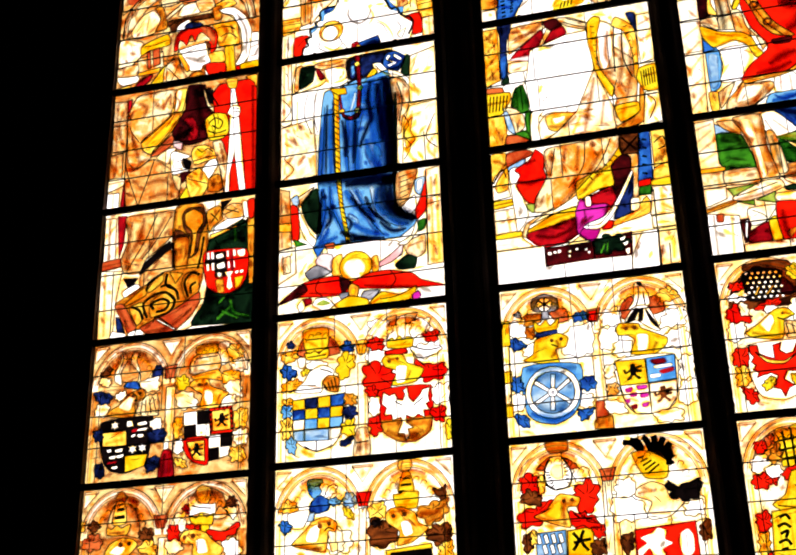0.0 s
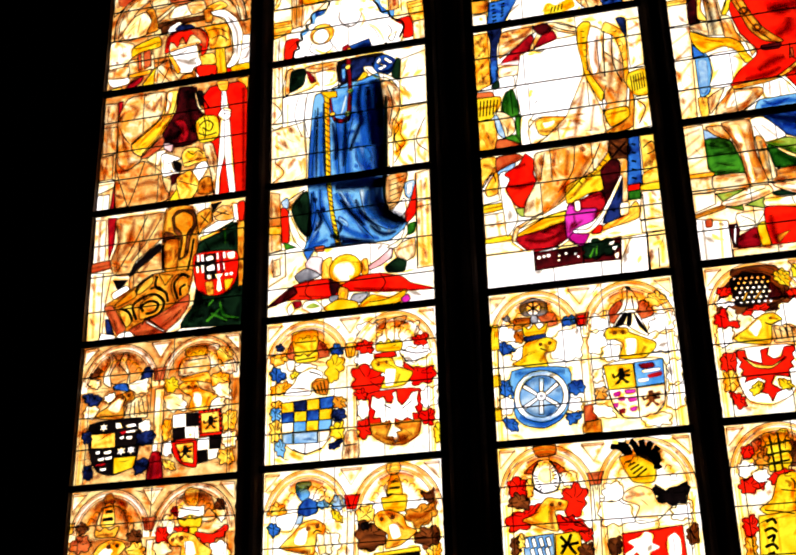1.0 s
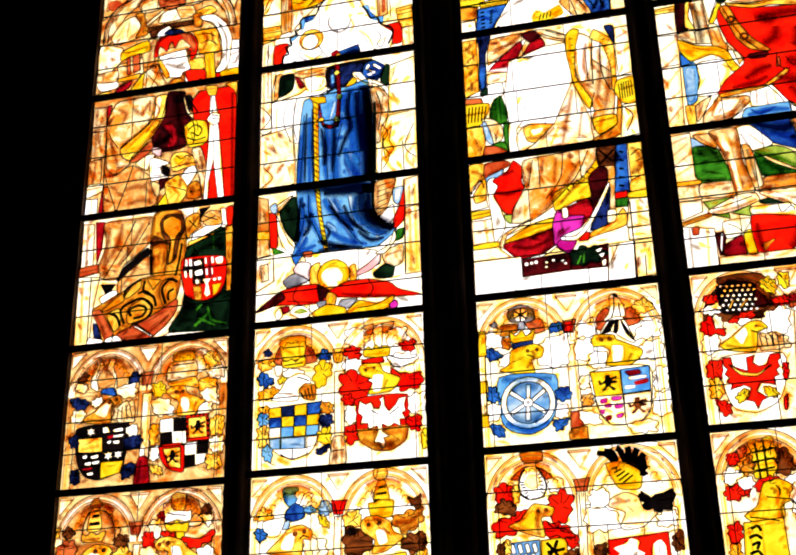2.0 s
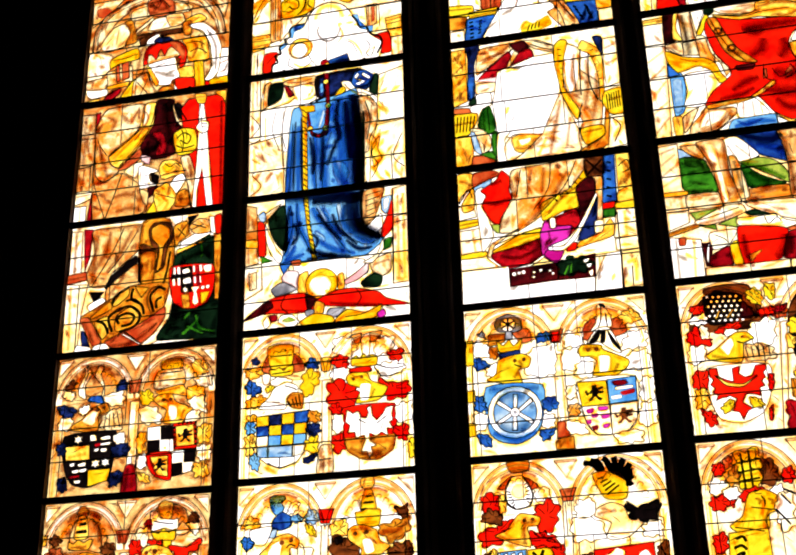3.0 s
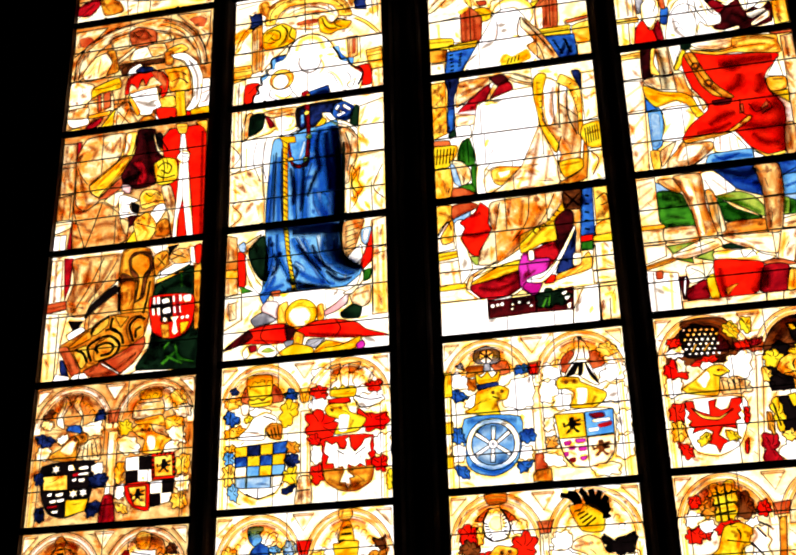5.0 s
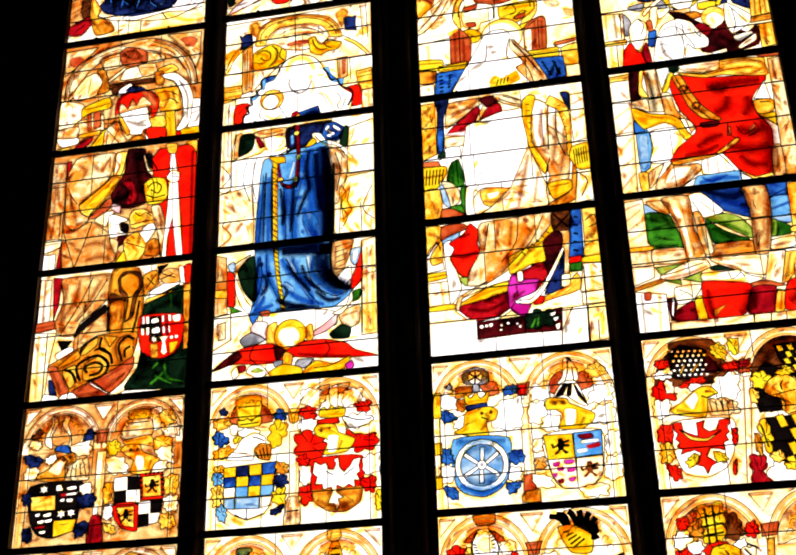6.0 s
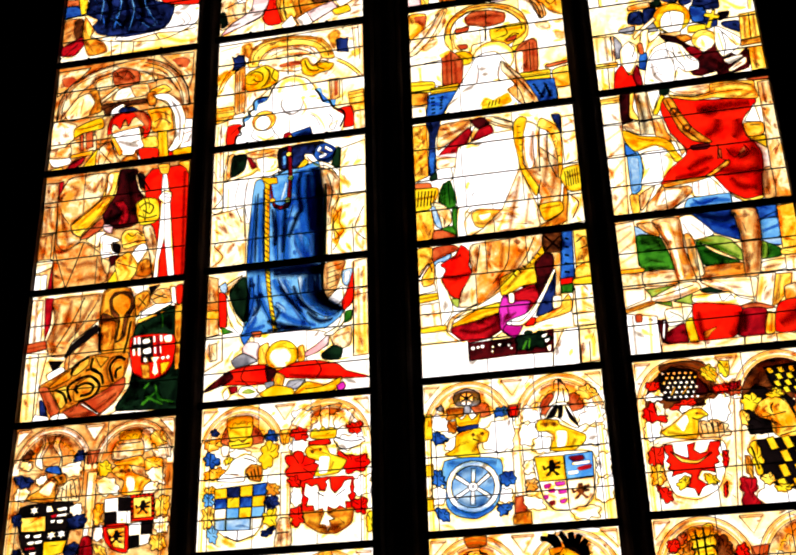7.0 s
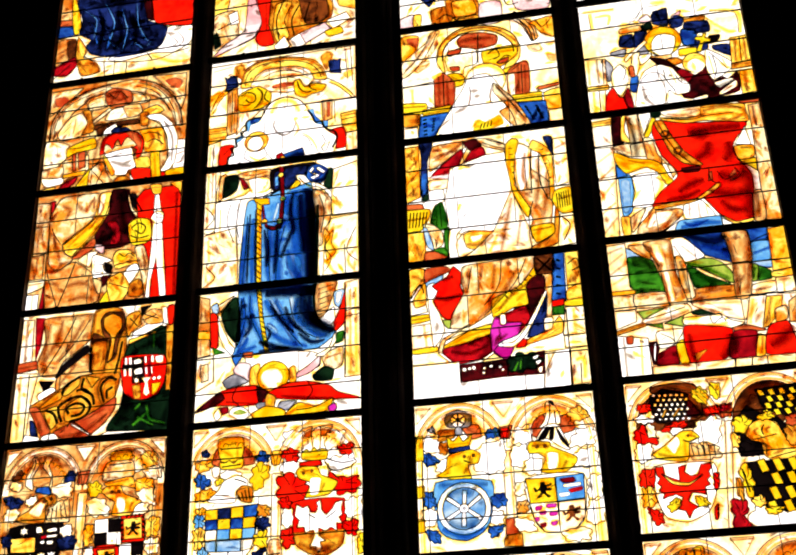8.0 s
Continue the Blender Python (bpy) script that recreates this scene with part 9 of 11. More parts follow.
S(0, "yellow", (24.5, 380.5), (38.5, 380.5), (36.8, 388.4), (24.9, 391.7), soft=False)
S(0, "white", (24.4, 357.1), (27.2, 356.8), (28.7, 360.6), (24.7, 360.7), soft=False, lead=False)
S(0, "white", (30.9, 359.1), (35.9, 358.3), (37.2, 360.1), (32.2, 360.7), lead=False)
S(0, "white", (30.5, 363.3), (37.4, 362.6), (37, 364.2), (31.2, 364.2), lead=False)
S(0, "white", (27.6, 366.8), (30.1, 366.3), (29.7, 368), (27.9, 368.2), lead=False)
S(0, "white", (31.4, 366.9), (35.1, 366.8), (34.8, 368.7), (32.1, 368.7), lead=False)
S(0, "white", (13, 375.6), (15.5, 375), (15.4, 376.9), (13.4, 377), lead=False)
S(0, "white", (18.1, 376.1), (22.5, 375.1), (22.3, 377.3), (18.9, 377.5), lead=False)
S(0, "white", (14.7, 380.3), (18.4, 379.7), (18.3, 381.6), (15.4, 381.7), lead=False)
S(0, "white", (19.1, 380), (23.4, 379.3), (23, 381.1), (19.8, 381.4), lead=False)
S(0, "crimson", (13.7, 383.8), (19.3, 383.3), (19.3, 384.9), (14, 385.2), lead=False)
S(0, "white", (16.4, 387.2), (20.2, 386.9), (19.8, 388.5), (17.2, 388.5), lead=False)
S(0, "crimson", (27.6, 363.2), (31.1, 362.6), (30.7, 364.7), (28, 365.1), lead=False)
F(0, "navy", (3.4, 362.6), (8.8, 361), (9.7, 368.4), (5.4, 368.8))
F(0, "navy", (38.2, 365.7), (48.5, 364.8), (48.4, 371.9), (39.3, 373.5))
F(0, "navy", (37.8, 384.8), (44.8, 382.5), (46, 389.3), (38.7, 392.9))
F(0, "navy", (6, 385.6), (10.9, 384.7), (12.1, 393.2), (7.3, 393.3))
F(0, "cream", (38.5, 359.2), (44.6, 356.4), (46.2, 363.5), (40.6, 364.3))
S(0, "rust", (46.1, 321.5), (54.2, 320.8), (52.7, 330), (46.9, 330.2), soft=False)
B(0, 3, "blood", (47.7, 322.9), (48.1, 329.3), taper=.3)
S(0, "crimson", (47.4, 380), (52.8, 379.7), (55.2, 397.1), (45.4, 397))
B(0, 4, "blood", (49.1, 381.5), (48.1, 396.2), taper=.3)
L(0, (46.3, 386), (53.9, 385.3), wide=.6)
S(0, "cream", (78.8, 310.1), (86.2, 308.8), (85.7, 323.1), (80.5, 324.2))
F(0, "gold", (84.5, 312.9), (91.3, 310.9), (95.3, 320), (87.9, 321.9))
F(0, "gold", (80.8, 331), (90.6, 328.6), (93.4, 336.7), (83.5, 337.6))
F(0, "cream", (86.7, 323.2), (96.6, 321.5), (96.9, 330), (89.4, 329.2))
F(0, "yellow", (53, 330.9), (59.5, 329.2), (62.6, 336.2), (56.2, 339.8))
F(0, "cream", (53.8, 341.3), (63.8, 341.7), (68, 352), (56.9, 352.1))
F(0, "cream", (83.6, 338.3), (92.1, 336.5), (95, 348), (86.3, 345.6))
F(0, "cream", (81.5, 347.9), (90, 346), (90.2, 353), (81.7, 353.4))
S(0, "tan", (64.5, 316.5), (79.2, 315.9), (80.7, 327.4), (62.2, 328.6))
B(0, 6, "umber", (65.9, 319.3), (65.7, 327.8), taper=.3)
S(0, "yellow", (66.1, 309.2), (77.5, 309.2), (79.2, 315.4), (66.4, 315.3))
S(0, "gold", (63.3, 330.4), (79.4, 327.3), (82.2, 335.4), (73.4, 333.2), (65.9, 333.2))
B(0, 4, "umber", (64.6, 331.2), (78.3, 329.3), taper=.4)
L(0, (65.3, 318.5), (79.1, 318), wide=.6)
S(0, "gold", (62.1, 336.2), (65.7, 332.9), (73.4, 333.5), (75.9, 338.9), (86.5, 344.3), (83, 348.3), (80.4, 353.6), (69.3, 352.9), (70.4, 344.1), (66.3, 340.9))
S(0, "cream", (71.3, 341.2), (76.3, 341.7), (76.6, 350.1), (72.9, 351.1), lead=False)
B(0, 5, "umber", (63.7, 338.2), (69.9, 337.5), (74.9, 338.8), taper=.4)
B(0, 5, "umber", (81.3, 345.1), (79.2, 352.5), taper=.4)
O(0, "brown", 68.4, 336.9, 1.1, lead=False)
O(0, "brown", 72.6, 336.8, 1.1, lead=False)
S(0, "white", (59.5, 355.2), (74.9, 354.4), (76.3, 372.7), (60.4, 372.6), soft=False)
S(0, "black", (67.7, 355.4), (75, 355.2), (76, 364.1), (68.1, 363.9), soft=False)
S(0, "black", (60, 364.3), (67.1, 364), (67.7, 372.5), (60.4, 372.6), soft=False)
S(0, "red", (74.9, 353.8), (88.7, 353.6), (90.1, 371.5), (76.3, 371.5), soft=False)
S(0, "gold", (76.6, 355.9), (87.4, 355.4), (88.4, 369.4), (77.6, 369.4), soft=False)
lion(0, "black", 82.5, 362.6, 4.9)
S(0, "red", (59.9, 373.1), (74.4, 372.9), (75.2, 391.2), (66.1, 388.8), (61.5, 382.7))
S(0, "gold", (62, 375.2), (72.7, 374.9), (73.4, 388.9), (66.7, 387.2), soft=False)
lion(0, "black", 67.9, 380.9, 4.7)
for k in range(5):
    L(0, (75.4 + k * 0.197, 356.2 + k * 3.271), (76.3 + k * 0.196, 357.3 + k * 3.267), wide=1.1)
for k in range(5):
    L(0, (87.9 + k * 0.240, 355.7 + k * 3.368), (88.8 + k * 0.238, 355.3 + k * 3.369), wide=1.1)
for k in range(4):
    L(0, (78.0 + k * 2.453, 354.7 + k * -0.059), (79.2 + k * 2.452, 353.8 + k * -0.058), wide=1.1)
S(0, "white", (75.1, 372.6), (89.3, 371.7), (88.7, 380.2), (87.3, 386.5), (75.8, 389.2), soft=False)
S(0, "black", (82.4, 372.1), (89.3, 371.7), (89.2, 380.3), (82.7, 380.3), soft=False)
S(0, "black", (75.4, 380.8), (81.5, 380.6), (82, 388.1), (75.8, 389.2), soft=False)
F(0, "gold", (53.3, 360.1), (58.4, 357.8), (59, 370.3), (54.1, 371.1))
F(0, "gold", (90.4, 357.1), (97.7, 356.5), (97.4, 367.4), (90.7, 368))
F(0, "gold", (88.2, 382.6), (94.8, 380.6), (97.5, 390.1), (89.7, 390.7))
F(0, "white", (54.3, 373.9), (59.2, 373), (59.6, 381.2), (54.7, 382.1))
F(0, "gold", (54.8, 384.8), (61.1, 386.7), (62.6, 392.2), (56.4, 390.3))
F(0, "cream", (90.2, 370.7), (98.1, 370.2), (97.7, 379.5), (91.1, 378.9))
# light 2, pair of arms: gold hat over the chequered shield, red mantling over the white eagle
S(1, "rust", (12.6, 325.7), (14.7, 316.9), (18.6, 313.8), (29.6, 314.6), (35.7, 319.9), (37.9, 327.9), (28.5, 329), (17.5, 328.5))
B(1, 5, "umber", (14.4, 324.7), (16.2, 317.8), taper=.4)
B(1, 5, "umber", (32.1, 318.3), (36.3, 326), taper=.4)
S(1, "cream", (12.6, 328.1), (17.5, 328.7), (17, 335), (13.9, 335.3))
S(1, "yellow", (16, 309.4), (30.6, 309.3), (29.9, 324.1), (18, 324.9))
B(1, 4, "ochre", (27.1, 309.8), (27.8, 324.2), taper=.4)
L(1, (17.4, 316.5), (30.2, 316.7), wide=.6)
S(1, "yellow", (17, 325.6), (20.5, 325.8), (23, 324.4), (25.4, 326.8), (27.8, 324.4), (31.1, 324.2), (30.3, 330.3), (18.7, 330.4))
L(1, (18.7, 328.8), (29.7, 328), wide=.6)
F(1, "blue", (37.9, 324.5), (41.8, 319.6), (46.1, 323.5), (45.4, 327.4), (41.8, 328))
F(1, "navy", (6, 318.3), (8.7, 316), (11.5, 320.1), (8.2, 321.4))
F(1, "yellow", (37.5, 329.7), (43, 327.9), (47, 334.3), (40.8, 346.4), (35.5, 341.6))
F(1, "gold", (2.7, 325), (11.3, 322.9), (12.9, 328.8), (5.3, 331))
F(1, "blue", (2.7, 335), (6.5, 332), (13, 338.7), (8.2, 342.7), (4.2, 340))
F(1, "gold", (4.1, 345), (12.8, 342.6), (15.5, 346), (11.7, 350), (4.4, 350.6))
F(1, "white", (17, 335), (21.2, 331.2), (29.1, 332.9), (29.7, 335.8), (21.3, 337.6))
F(1, "yellow", (15.2, 337.6), (18.8, 335.9), (20.1, 339.5), (15.8, 341.1))
S(1, "white", (11.1, 351.4), (16.5, 345), (20.1, 338.4), (27.3, 334.8), (33.6, 338.3), (33.6, 342.8), (27.6, 346.3), (26.5, 353.1))
B(1, 4, "umber", (18.9, 347.8), (26.2, 350), taper=.5)
L(1, (26.1, 337.4), (30.9, 339.4), (33.4, 341.1), wide=.6)
L(1, (15.3, 347.4), (23.8, 348.3), wide=.5)
S(1, "amber", (27.4, 346.2), (31, 342.2), (37.2, 344.3), (36.5, 353.9), (29.8, 352))
for k in range(4):
    L(1, (28.8 + k * 1.914, 348.2 + k * -1.401), (30.4 + k * 1.792, 352.5 + k * -0.030), wide=.6)
S(1, "white", (9.9, 356.8), (40.3, 355.1), (38.9, 381.2), (33.5, 389), (24.2, 392), (17, 388.7), (10.5, 382.7), soft=False)
S(1, "yellow", (9.9, 356.8), (17.1, 356.6), (17.3, 363.3), (10.1, 363.4), soft=False)
S(1, "navy", (17.4, 356.5), (24.6, 356.2), (24.6, 363.3), (17.4, 363.3), soft=False)
S(1, "yellow", (24.8, 356.2), (32, 355.9), (32, 363.3), (24.9, 363.2), soft=False)
S(1, "blue", (32.2, 355.9), (40.3, 355.1), (39.6, 363.3), (32.3, 363.3), soft=False)
S(1, "blue", (10.1, 363.4), (17.2, 363.3), (17.3, 369.9), (10.3, 370), soft=False)
S(1, "yellow", (17.4, 363.3), (24.6, 363.3), (24.6, 370.1), (17.5, 369.9), soft=False)
S(1, "blue", (24.9, 363.3), (31.8, 363.2), (31.7, 370.3), (24.8, 370.1), soft=False)
S(1, "yellow", (32, 363.3), (39.4, 363.2), (38.9, 370.2), (31.9, 370.2), soft=False)
S(1, "cream", (10.3, 370.2), (17, 370.1), (16.9, 376.9), (10.4, 377), soft=False)
S(1, "azure", (17.3, 370), (24.4, 370.2), (24.3, 377.1), (17.1, 376.9), soft=False)
S(1, "yellow", (24.7, 370.1), (31.6, 370.3), (31.4, 377.1), (24.5, 377.1), soft=False)
S(1, "azure", (31.8, 370.3), (38.9, 370.4), (38.7, 377.2), (31.6, 377.2), soft=False)
S(1, "sky", (10.4, 377.3), (16.9, 377.1), (17, 384.4), (10.8, 383.8), soft=False)
S(1, "sky", (17.1, 377.2), (31.1, 377.5), (30.9, 385), (17.2, 384.4), soft=False)
S(1, "cream", (31.4, 377.5), (38.4, 377.5), (37, 383.5), (31.4, 384.8), soft=False)
L(1, (17, 387.7), (24.1, 391.5), (33.5, 388.7), wide=.6)
L(1, (24.1, 385.1), (23.9, 391.5), wide=.6)
F(1, "azure", (3.2, 361.5), (7.6, 358.3), (9.8, 364.7), (8.6, 369), (4.5, 367.2))
F(1, "gold", (3.9, 356.1), (9.4, 355), (9.7, 359.5), (5.8, 359.5))
F(1, "navy", (39.4, 365.4), (45.3, 363.1), (47.1, 370), (42.9, 372.5), (39.4, 369.5))
F(1, "amber", (40.3, 356), (46.7, 357.5), (46.7, 363.5), (40.6, 362.8))
F(1, "yellow", (38.8, 374.8), (45.5, 372.5), (45.5, 383.5), (38.8, 381.5))
F(1, "gold", (3.3, 369.8), (9.8, 368.8), (9.3, 379.9), (4.8, 382.1))
F(1, "azure", (6, 384.9), (9.2, 380.9), (12.5, 385.3), (11.4, 392.1), (8, 390.5))
F(1, "navy", (37.5, 386.7), (45.5, 383.8), (43.1, 388.6), (38.8, 390.1))
S(1, "gold", (47.2, 321.1), (53.6, 321), (52.5, 329.6), (48.2, 329.8))
B(1, 3, "umber", (47.8, 323.8), (52.8, 323.8), taper=.3)
S(1, "tan", (47, 379.7), (53.4, 379.8), (54.4, 396.3), (45, 397.4))
B(1, 4, "umber", (48.1, 380.8), (46.9, 395.9), taper=.3)
L(1, (46.4, 388.6), (53.6, 388), wide=.6)
S(1, "sienna", (64.1, 307.8), (71, 306.1), (69.7, 313.4), (65.9, 312.2))
S(1, "sienna", (74.3, 306.9), (82.9, 306), (80.4, 312.5), (75.4, 312.7))
F(1, "white", (55.1, 308.4), (64.7, 308.9), (68.2, 317.2), (62.2, 322.1), (55, 318.4))
F(1, "white", (80.1, 311.6), (89.6, 310.7), (88.2, 319.7), (78.7, 322.7))
S(1, "white", (70.7, 310.7), (73.3, 307.2), (75.7, 307.5), (75.5, 321.2), (71.7, 322.1))
F(1, "red", (52.8, 323.5), (57.4, 319.8), (62.9, 322.2), (62.8, 329.5), (56.1, 327.7))
F(1, "white", (53.7, 329.5), (63.3, 329.3), (64.4, 336.4), (53.7, 336.5))
S(1, "yellow", (64.9, 323.6), (68.1, 321.4), (69.5, 323.8), (72.3, 320.5), (74.2, 323.6), (76.6, 321.6), (80.1, 323.2), (78.8, 329.2), (65.6, 328.4))
B(1, 3, "ochre", (66.3, 327.1), (78.7, 327.2), taper=.3)
S(1, "red", (64.4, 330), (75.1, 329.3), (76.4, 333.1), (64.4, 332.7))
F(1, "red", (85.6, 321.1), (90.6, 319.7), (95, 319.7), (92.9, 327.6), (87.8, 326.3))
F(1, "white", (79.8, 328.8), (90.4, 327.5), (96, 333.2), (85.4, 337.8), (79.7, 334.3))
L(1, (78.6, 331.1), (83.1, 337.2), (92.5, 335.6), wide=.6)
L(1, (79.8, 329.2), (87.9, 332.3), (94.9, 331.7), wide=.6)
F(1, "red", (51.9, 337.9), (60.8, 337.3), (69.2, 344.1), (67.9, 353.6), (55, 357.6), (51.5, 349))
F(1, "red", (79.6, 337.1), (87.7, 341.9), (97.6, 342.2), (96.7, 351.4), (85.3, 352.8), (83.8, 347.2))
F(1, "red", (51.8, 354.2), (57.1, 352.1), (60, 359.2), (54.7, 360))
S(1, "yellow", (61.8, 336.3), (64.4, 332.9), (73.8, 333.6), (76.3, 339.2), (85.5, 344.4), (80.7, 352.3), (67.4, 353.5), (70.4, 344.3), (63.8, 340.7))
S(1, "white", (70.2, 341.2), (76, 341.9), (74.7, 351.3), (70, 351.5), lead=False)
B(1, 4, "umber", (64.4, 336.4), (70.3, 335.7), taper=.5)
B(1, 4, "umber", (78.3, 344.9), (75.9, 351.5), taper=.5)
O(1, "brown", 66.1, 337.3, 0.9, lead=False)
O(1, "brown", 70.8, 336.0, 0.9, lead=False)
S(1, "red", (59.9, 356), (89.2, 355.7), (89.6, 374.5), (88, 385.2), (79.9, 390.9), (70.6, 390.2), (62.4, 383.9), (60.4, 374.1))
S(1, "amber", (60.4, 375.7), (89.4, 375.5), (87.8, 385.1), (79.9, 390.9), (70.6, 390.2), (62.4, 383.9), soft=False, lead=False)
B(1, 5, "umber", (63.8, 382.4), (72.9, 387.3), (84.4, 384.5), taper=.3)
S(1, "white", (62.3, 357.4), (65.8, 360.1), (68.7, 358.8), (70.5, 363.1), (73.3, 363.7), (74.5, 359.7), (73.4, 357.5), (75.8, 355.5), (76.6, 362.4), (79, 365.6), (82.6, 361.7), (84.4, 357.9), (88.5, 357), (87.4, 362.2), (88, 366.3), (86.1, 367.5), (87.9, 371.7), (84.7, 371.3), (85.1, 376.2), (81.8, 373.7), (78.8, 376), (74.9, 373.7), (74.8, 378.3), (78.7, 382), (75.5, 382.6), (76.6, 386.4), (74.6, 389.6), (73.5, 385.4), (70.1, 385.1), (72.6, 378), (72, 374.8), (67.3, 376.2), (66.8, 372.4), (62.8, 372.5), (64, 367.8), (61.4, 365.1), soft=False)
L(1, (68.7, 364.2), (73.2, 367.4), wide=.5)
L(1, (84.9, 363.3), (79, 368), wide=.5)
F(1, "red", (53.4, 375), (59.5, 372.7), (61.3, 382.2), (55.7, 385.3))
F(1, "red", (87.9, 371.9), (96.3, 369.6), (96.1, 379.4), (91.3, 378.9))
F(1, "white", (54.7, 360.7), (59.9, 360.6), (59.7, 371.4), (54.6, 370.8))
F(1, "white", (90.2, 357.2), (98.8, 355.4), (98.5, 366.1), (90.5, 367.9))
F(1, "yellow", (96.5, 380.5), (100.3, 379.6), (100, 391.3), (96.6, 390.3))
# light 3, pair of arms: wheel crest over the wheel shield, cloaked crest over the quartered shield
S(2, "amber", (13.7, 319.1), (23.1, 319.3), (22.3, 324.6), (13.3, 326.8))
S(2, "rust", (26.8, 319.3), (32, 316.6), (36.2, 318), (37.1, 325.3), (31.3, 326.6))
B(2, 5, "umber", (29.3, 319.3), (35.2, 323.9), taper=.4)
F(2, "white", (4, 324), (12.9, 322.4), (13.8, 332.6), (6, 333.5))
F(2, "amber", (13.6, 328), (19.1, 328), (18, 335), (14, 334.5))
F(2, "white", (33.4, 333.6), (48.6, 329.5), (47.3, 349), (33.7, 347.4))
F(2, "white", (11.9, 340.7), (18.3, 337.7), (16.6, 345.8), (11.7, 346))
S(2, "grey", (17.1, 313.4), (18.6, 308.6), (25.1, 306.1), (31.8, 310.4), (32.2, 317), (28.1, 318.7), (19.4, 317.6))
O(2, "white", 24.7, 313.3, 4.0)
for k in range(2):
    L(2, (24.9 + k * -3.250, 308.7 + k * 1.892), (24.4 + k * 3.234, 317.9 + k * -1.884), wide=.8)
L(2, (27.9, 311.4), (21.4, 315.2), wide=.8)
O(2, "grey", 24.7, 313.3, 1.1, lead=False)
S(2, "grey", (23.4, 318), (26.3, 318.3), (26.6, 323.3), (22.6, 322.8))
S(2, "yellow", (18.1, 323.4), (21.4, 326.9), (24.7, 323.3), (27.1, 327.6), (31.8, 323.3), (29.8, 331), (19.3, 331.3))
B(2, 3, "ochre", (19.4, 329.5), (30, 328.9), taper=.3)
S(2, "navy", (18.9, 332), (30.1, 330.9), (29.3, 334.1), (20, 336))
S(2, "yellow", (11.5, 349.2), (16.6, 345.4), (18.4, 336.2), (30.9, 333.3), (35.9, 336.9), (34.3, 342.7), (29.1, 343.9), (29.9, 353.6))
B(2, 5, "ochre", (19.4, 339.4), (17.7, 348.2), taper=.4)
B(2, 5, "umber", (29.4, 337.6), (30.4, 342.2), (26.3, 349.2), taper=.4)
O(2, "brown", 27.2, 337.6, 1.0, lead=False)
O(2, "brown", 32.2, 337.3, 1.0, lead=False)
L(2, (26.8, 340.3), (30.4, 342.2), wide=.6)
F(2, "blue", (3.9, 336.3), (7.3, 333.3), (13.5, 339.4), (6.9, 342.1))
F(2, "blue", (40.1, 321.8), (46.5, 320.8), (46.7, 326.2), (40, 327.1))
F(2, "grey", (7.3, 318.3), (10.7, 316.1), (11.9, 321.1))
S(2, "rust", (47.2, 320.2), (54.2, 319.6), (52.4, 328.4), (47.3, 328.1), soft=False)
S(2, "red", (48, 321.2), (52.7, 320.9), (51.7, 327.7), (47.8, 327.5), soft=False)
S(2, "azure", (10.7, 353.3), (41.2, 354.7), (39.5, 378.8), (34.8, 386.8), (26.2, 391.1), (16.7, 388.7), (11, 381.5))
B(2, 8, "steel", (12.4, 355), (39.2, 356.6), taper=.4)
B(2, 6, "royal", (13.4, 382.9), (25.1, 388.4), (36.2, 383.9), taper=.4)
O(2, "white", 25.6, 370.9, 14.5)
O(2, "sky", 25.6, 370.9, 11.7)
B(2, 9, "steel", (16.9, 362.9), (22, 359.1), (31.6, 361.6), taper=.3)
B(2, 9, "steel", (17.2, 379), (24.2, 384), (32.9, 379.2), taper=.3)
S(2, "white", (25.2, 359.4), (27.6, 359.7), (26.5, 369.1), (24.9, 368.9), soft=False)
S(2, "white", (23.8, 382.3), (26.2, 382.5), (26.3, 372.7), (24.6, 372.5), soft=False)
S(2, "white", (15.8, 364.5), (17.2, 362.3), (24.4, 369.3), (23.5, 370.9), soft=False)
S(2, "white", (35.2, 376.9), (33.9, 379), (26.8, 372.5), (27.7, 370.8), soft=False)
S(2, "white", (15.7, 376.2), (16.8, 378.3), (24.1, 372.8), (23.5, 370.9), soft=False)
S(2, "white", (35.3, 365), (34.2, 362.8), (27, 369.6), (27.6, 371.4), soft=False)
O(2, "white", 25.6, 370.9, 2.5)
O(2, "grey", 25.6, 370.9, 1.1, lead=False)
F(2, "blue", (3.7, 360.2), (8.5, 359), (10.7, 368.1), (4.9, 368.5))
F(2, "blue", (40.9, 364.4), (46.6, 363.1), (48.9, 369.4), (44.2, 372.1), (40.7, 370.2))
F(2, "blue", (37.9, 383.6), (46.5, 383.2), (43.3, 388.9), (39.4, 390.2))
F(2, "blue", (4.6, 382.7), (11.6, 384.8), (11.9, 391.6), (6.9, 389.7))
F(2, "white", (3.6, 370.2), (10.4, 371), (9.9, 379.6), (3.7, 380.4))
F(2, "white", (40.4, 374.3), (46.4, 374.9), (45.9, 382), (39.9, 382.1))
S(2, "yellow", (0.8, 322.1), (4.8, 321.7), (4.8, 338.2), (0.3, 338.5), soft=False)
S(2, "yellow", (0.3, 355.1), (4.5, 354.8), (4.6, 362.2), (0.4, 362.5), soft=False)
S(2, "yellow", (0.3, 375.7), (4, 376.1), (4.1, 384.1), (0.4, 384.4), soft=False)
L(2, (4, 339), (3.5, 376), wide=.6)
S(2, "rust", (47.3, 379.3), (53.8, 378.6), (53.9, 388.8), (46.9, 389.5), soft=False)
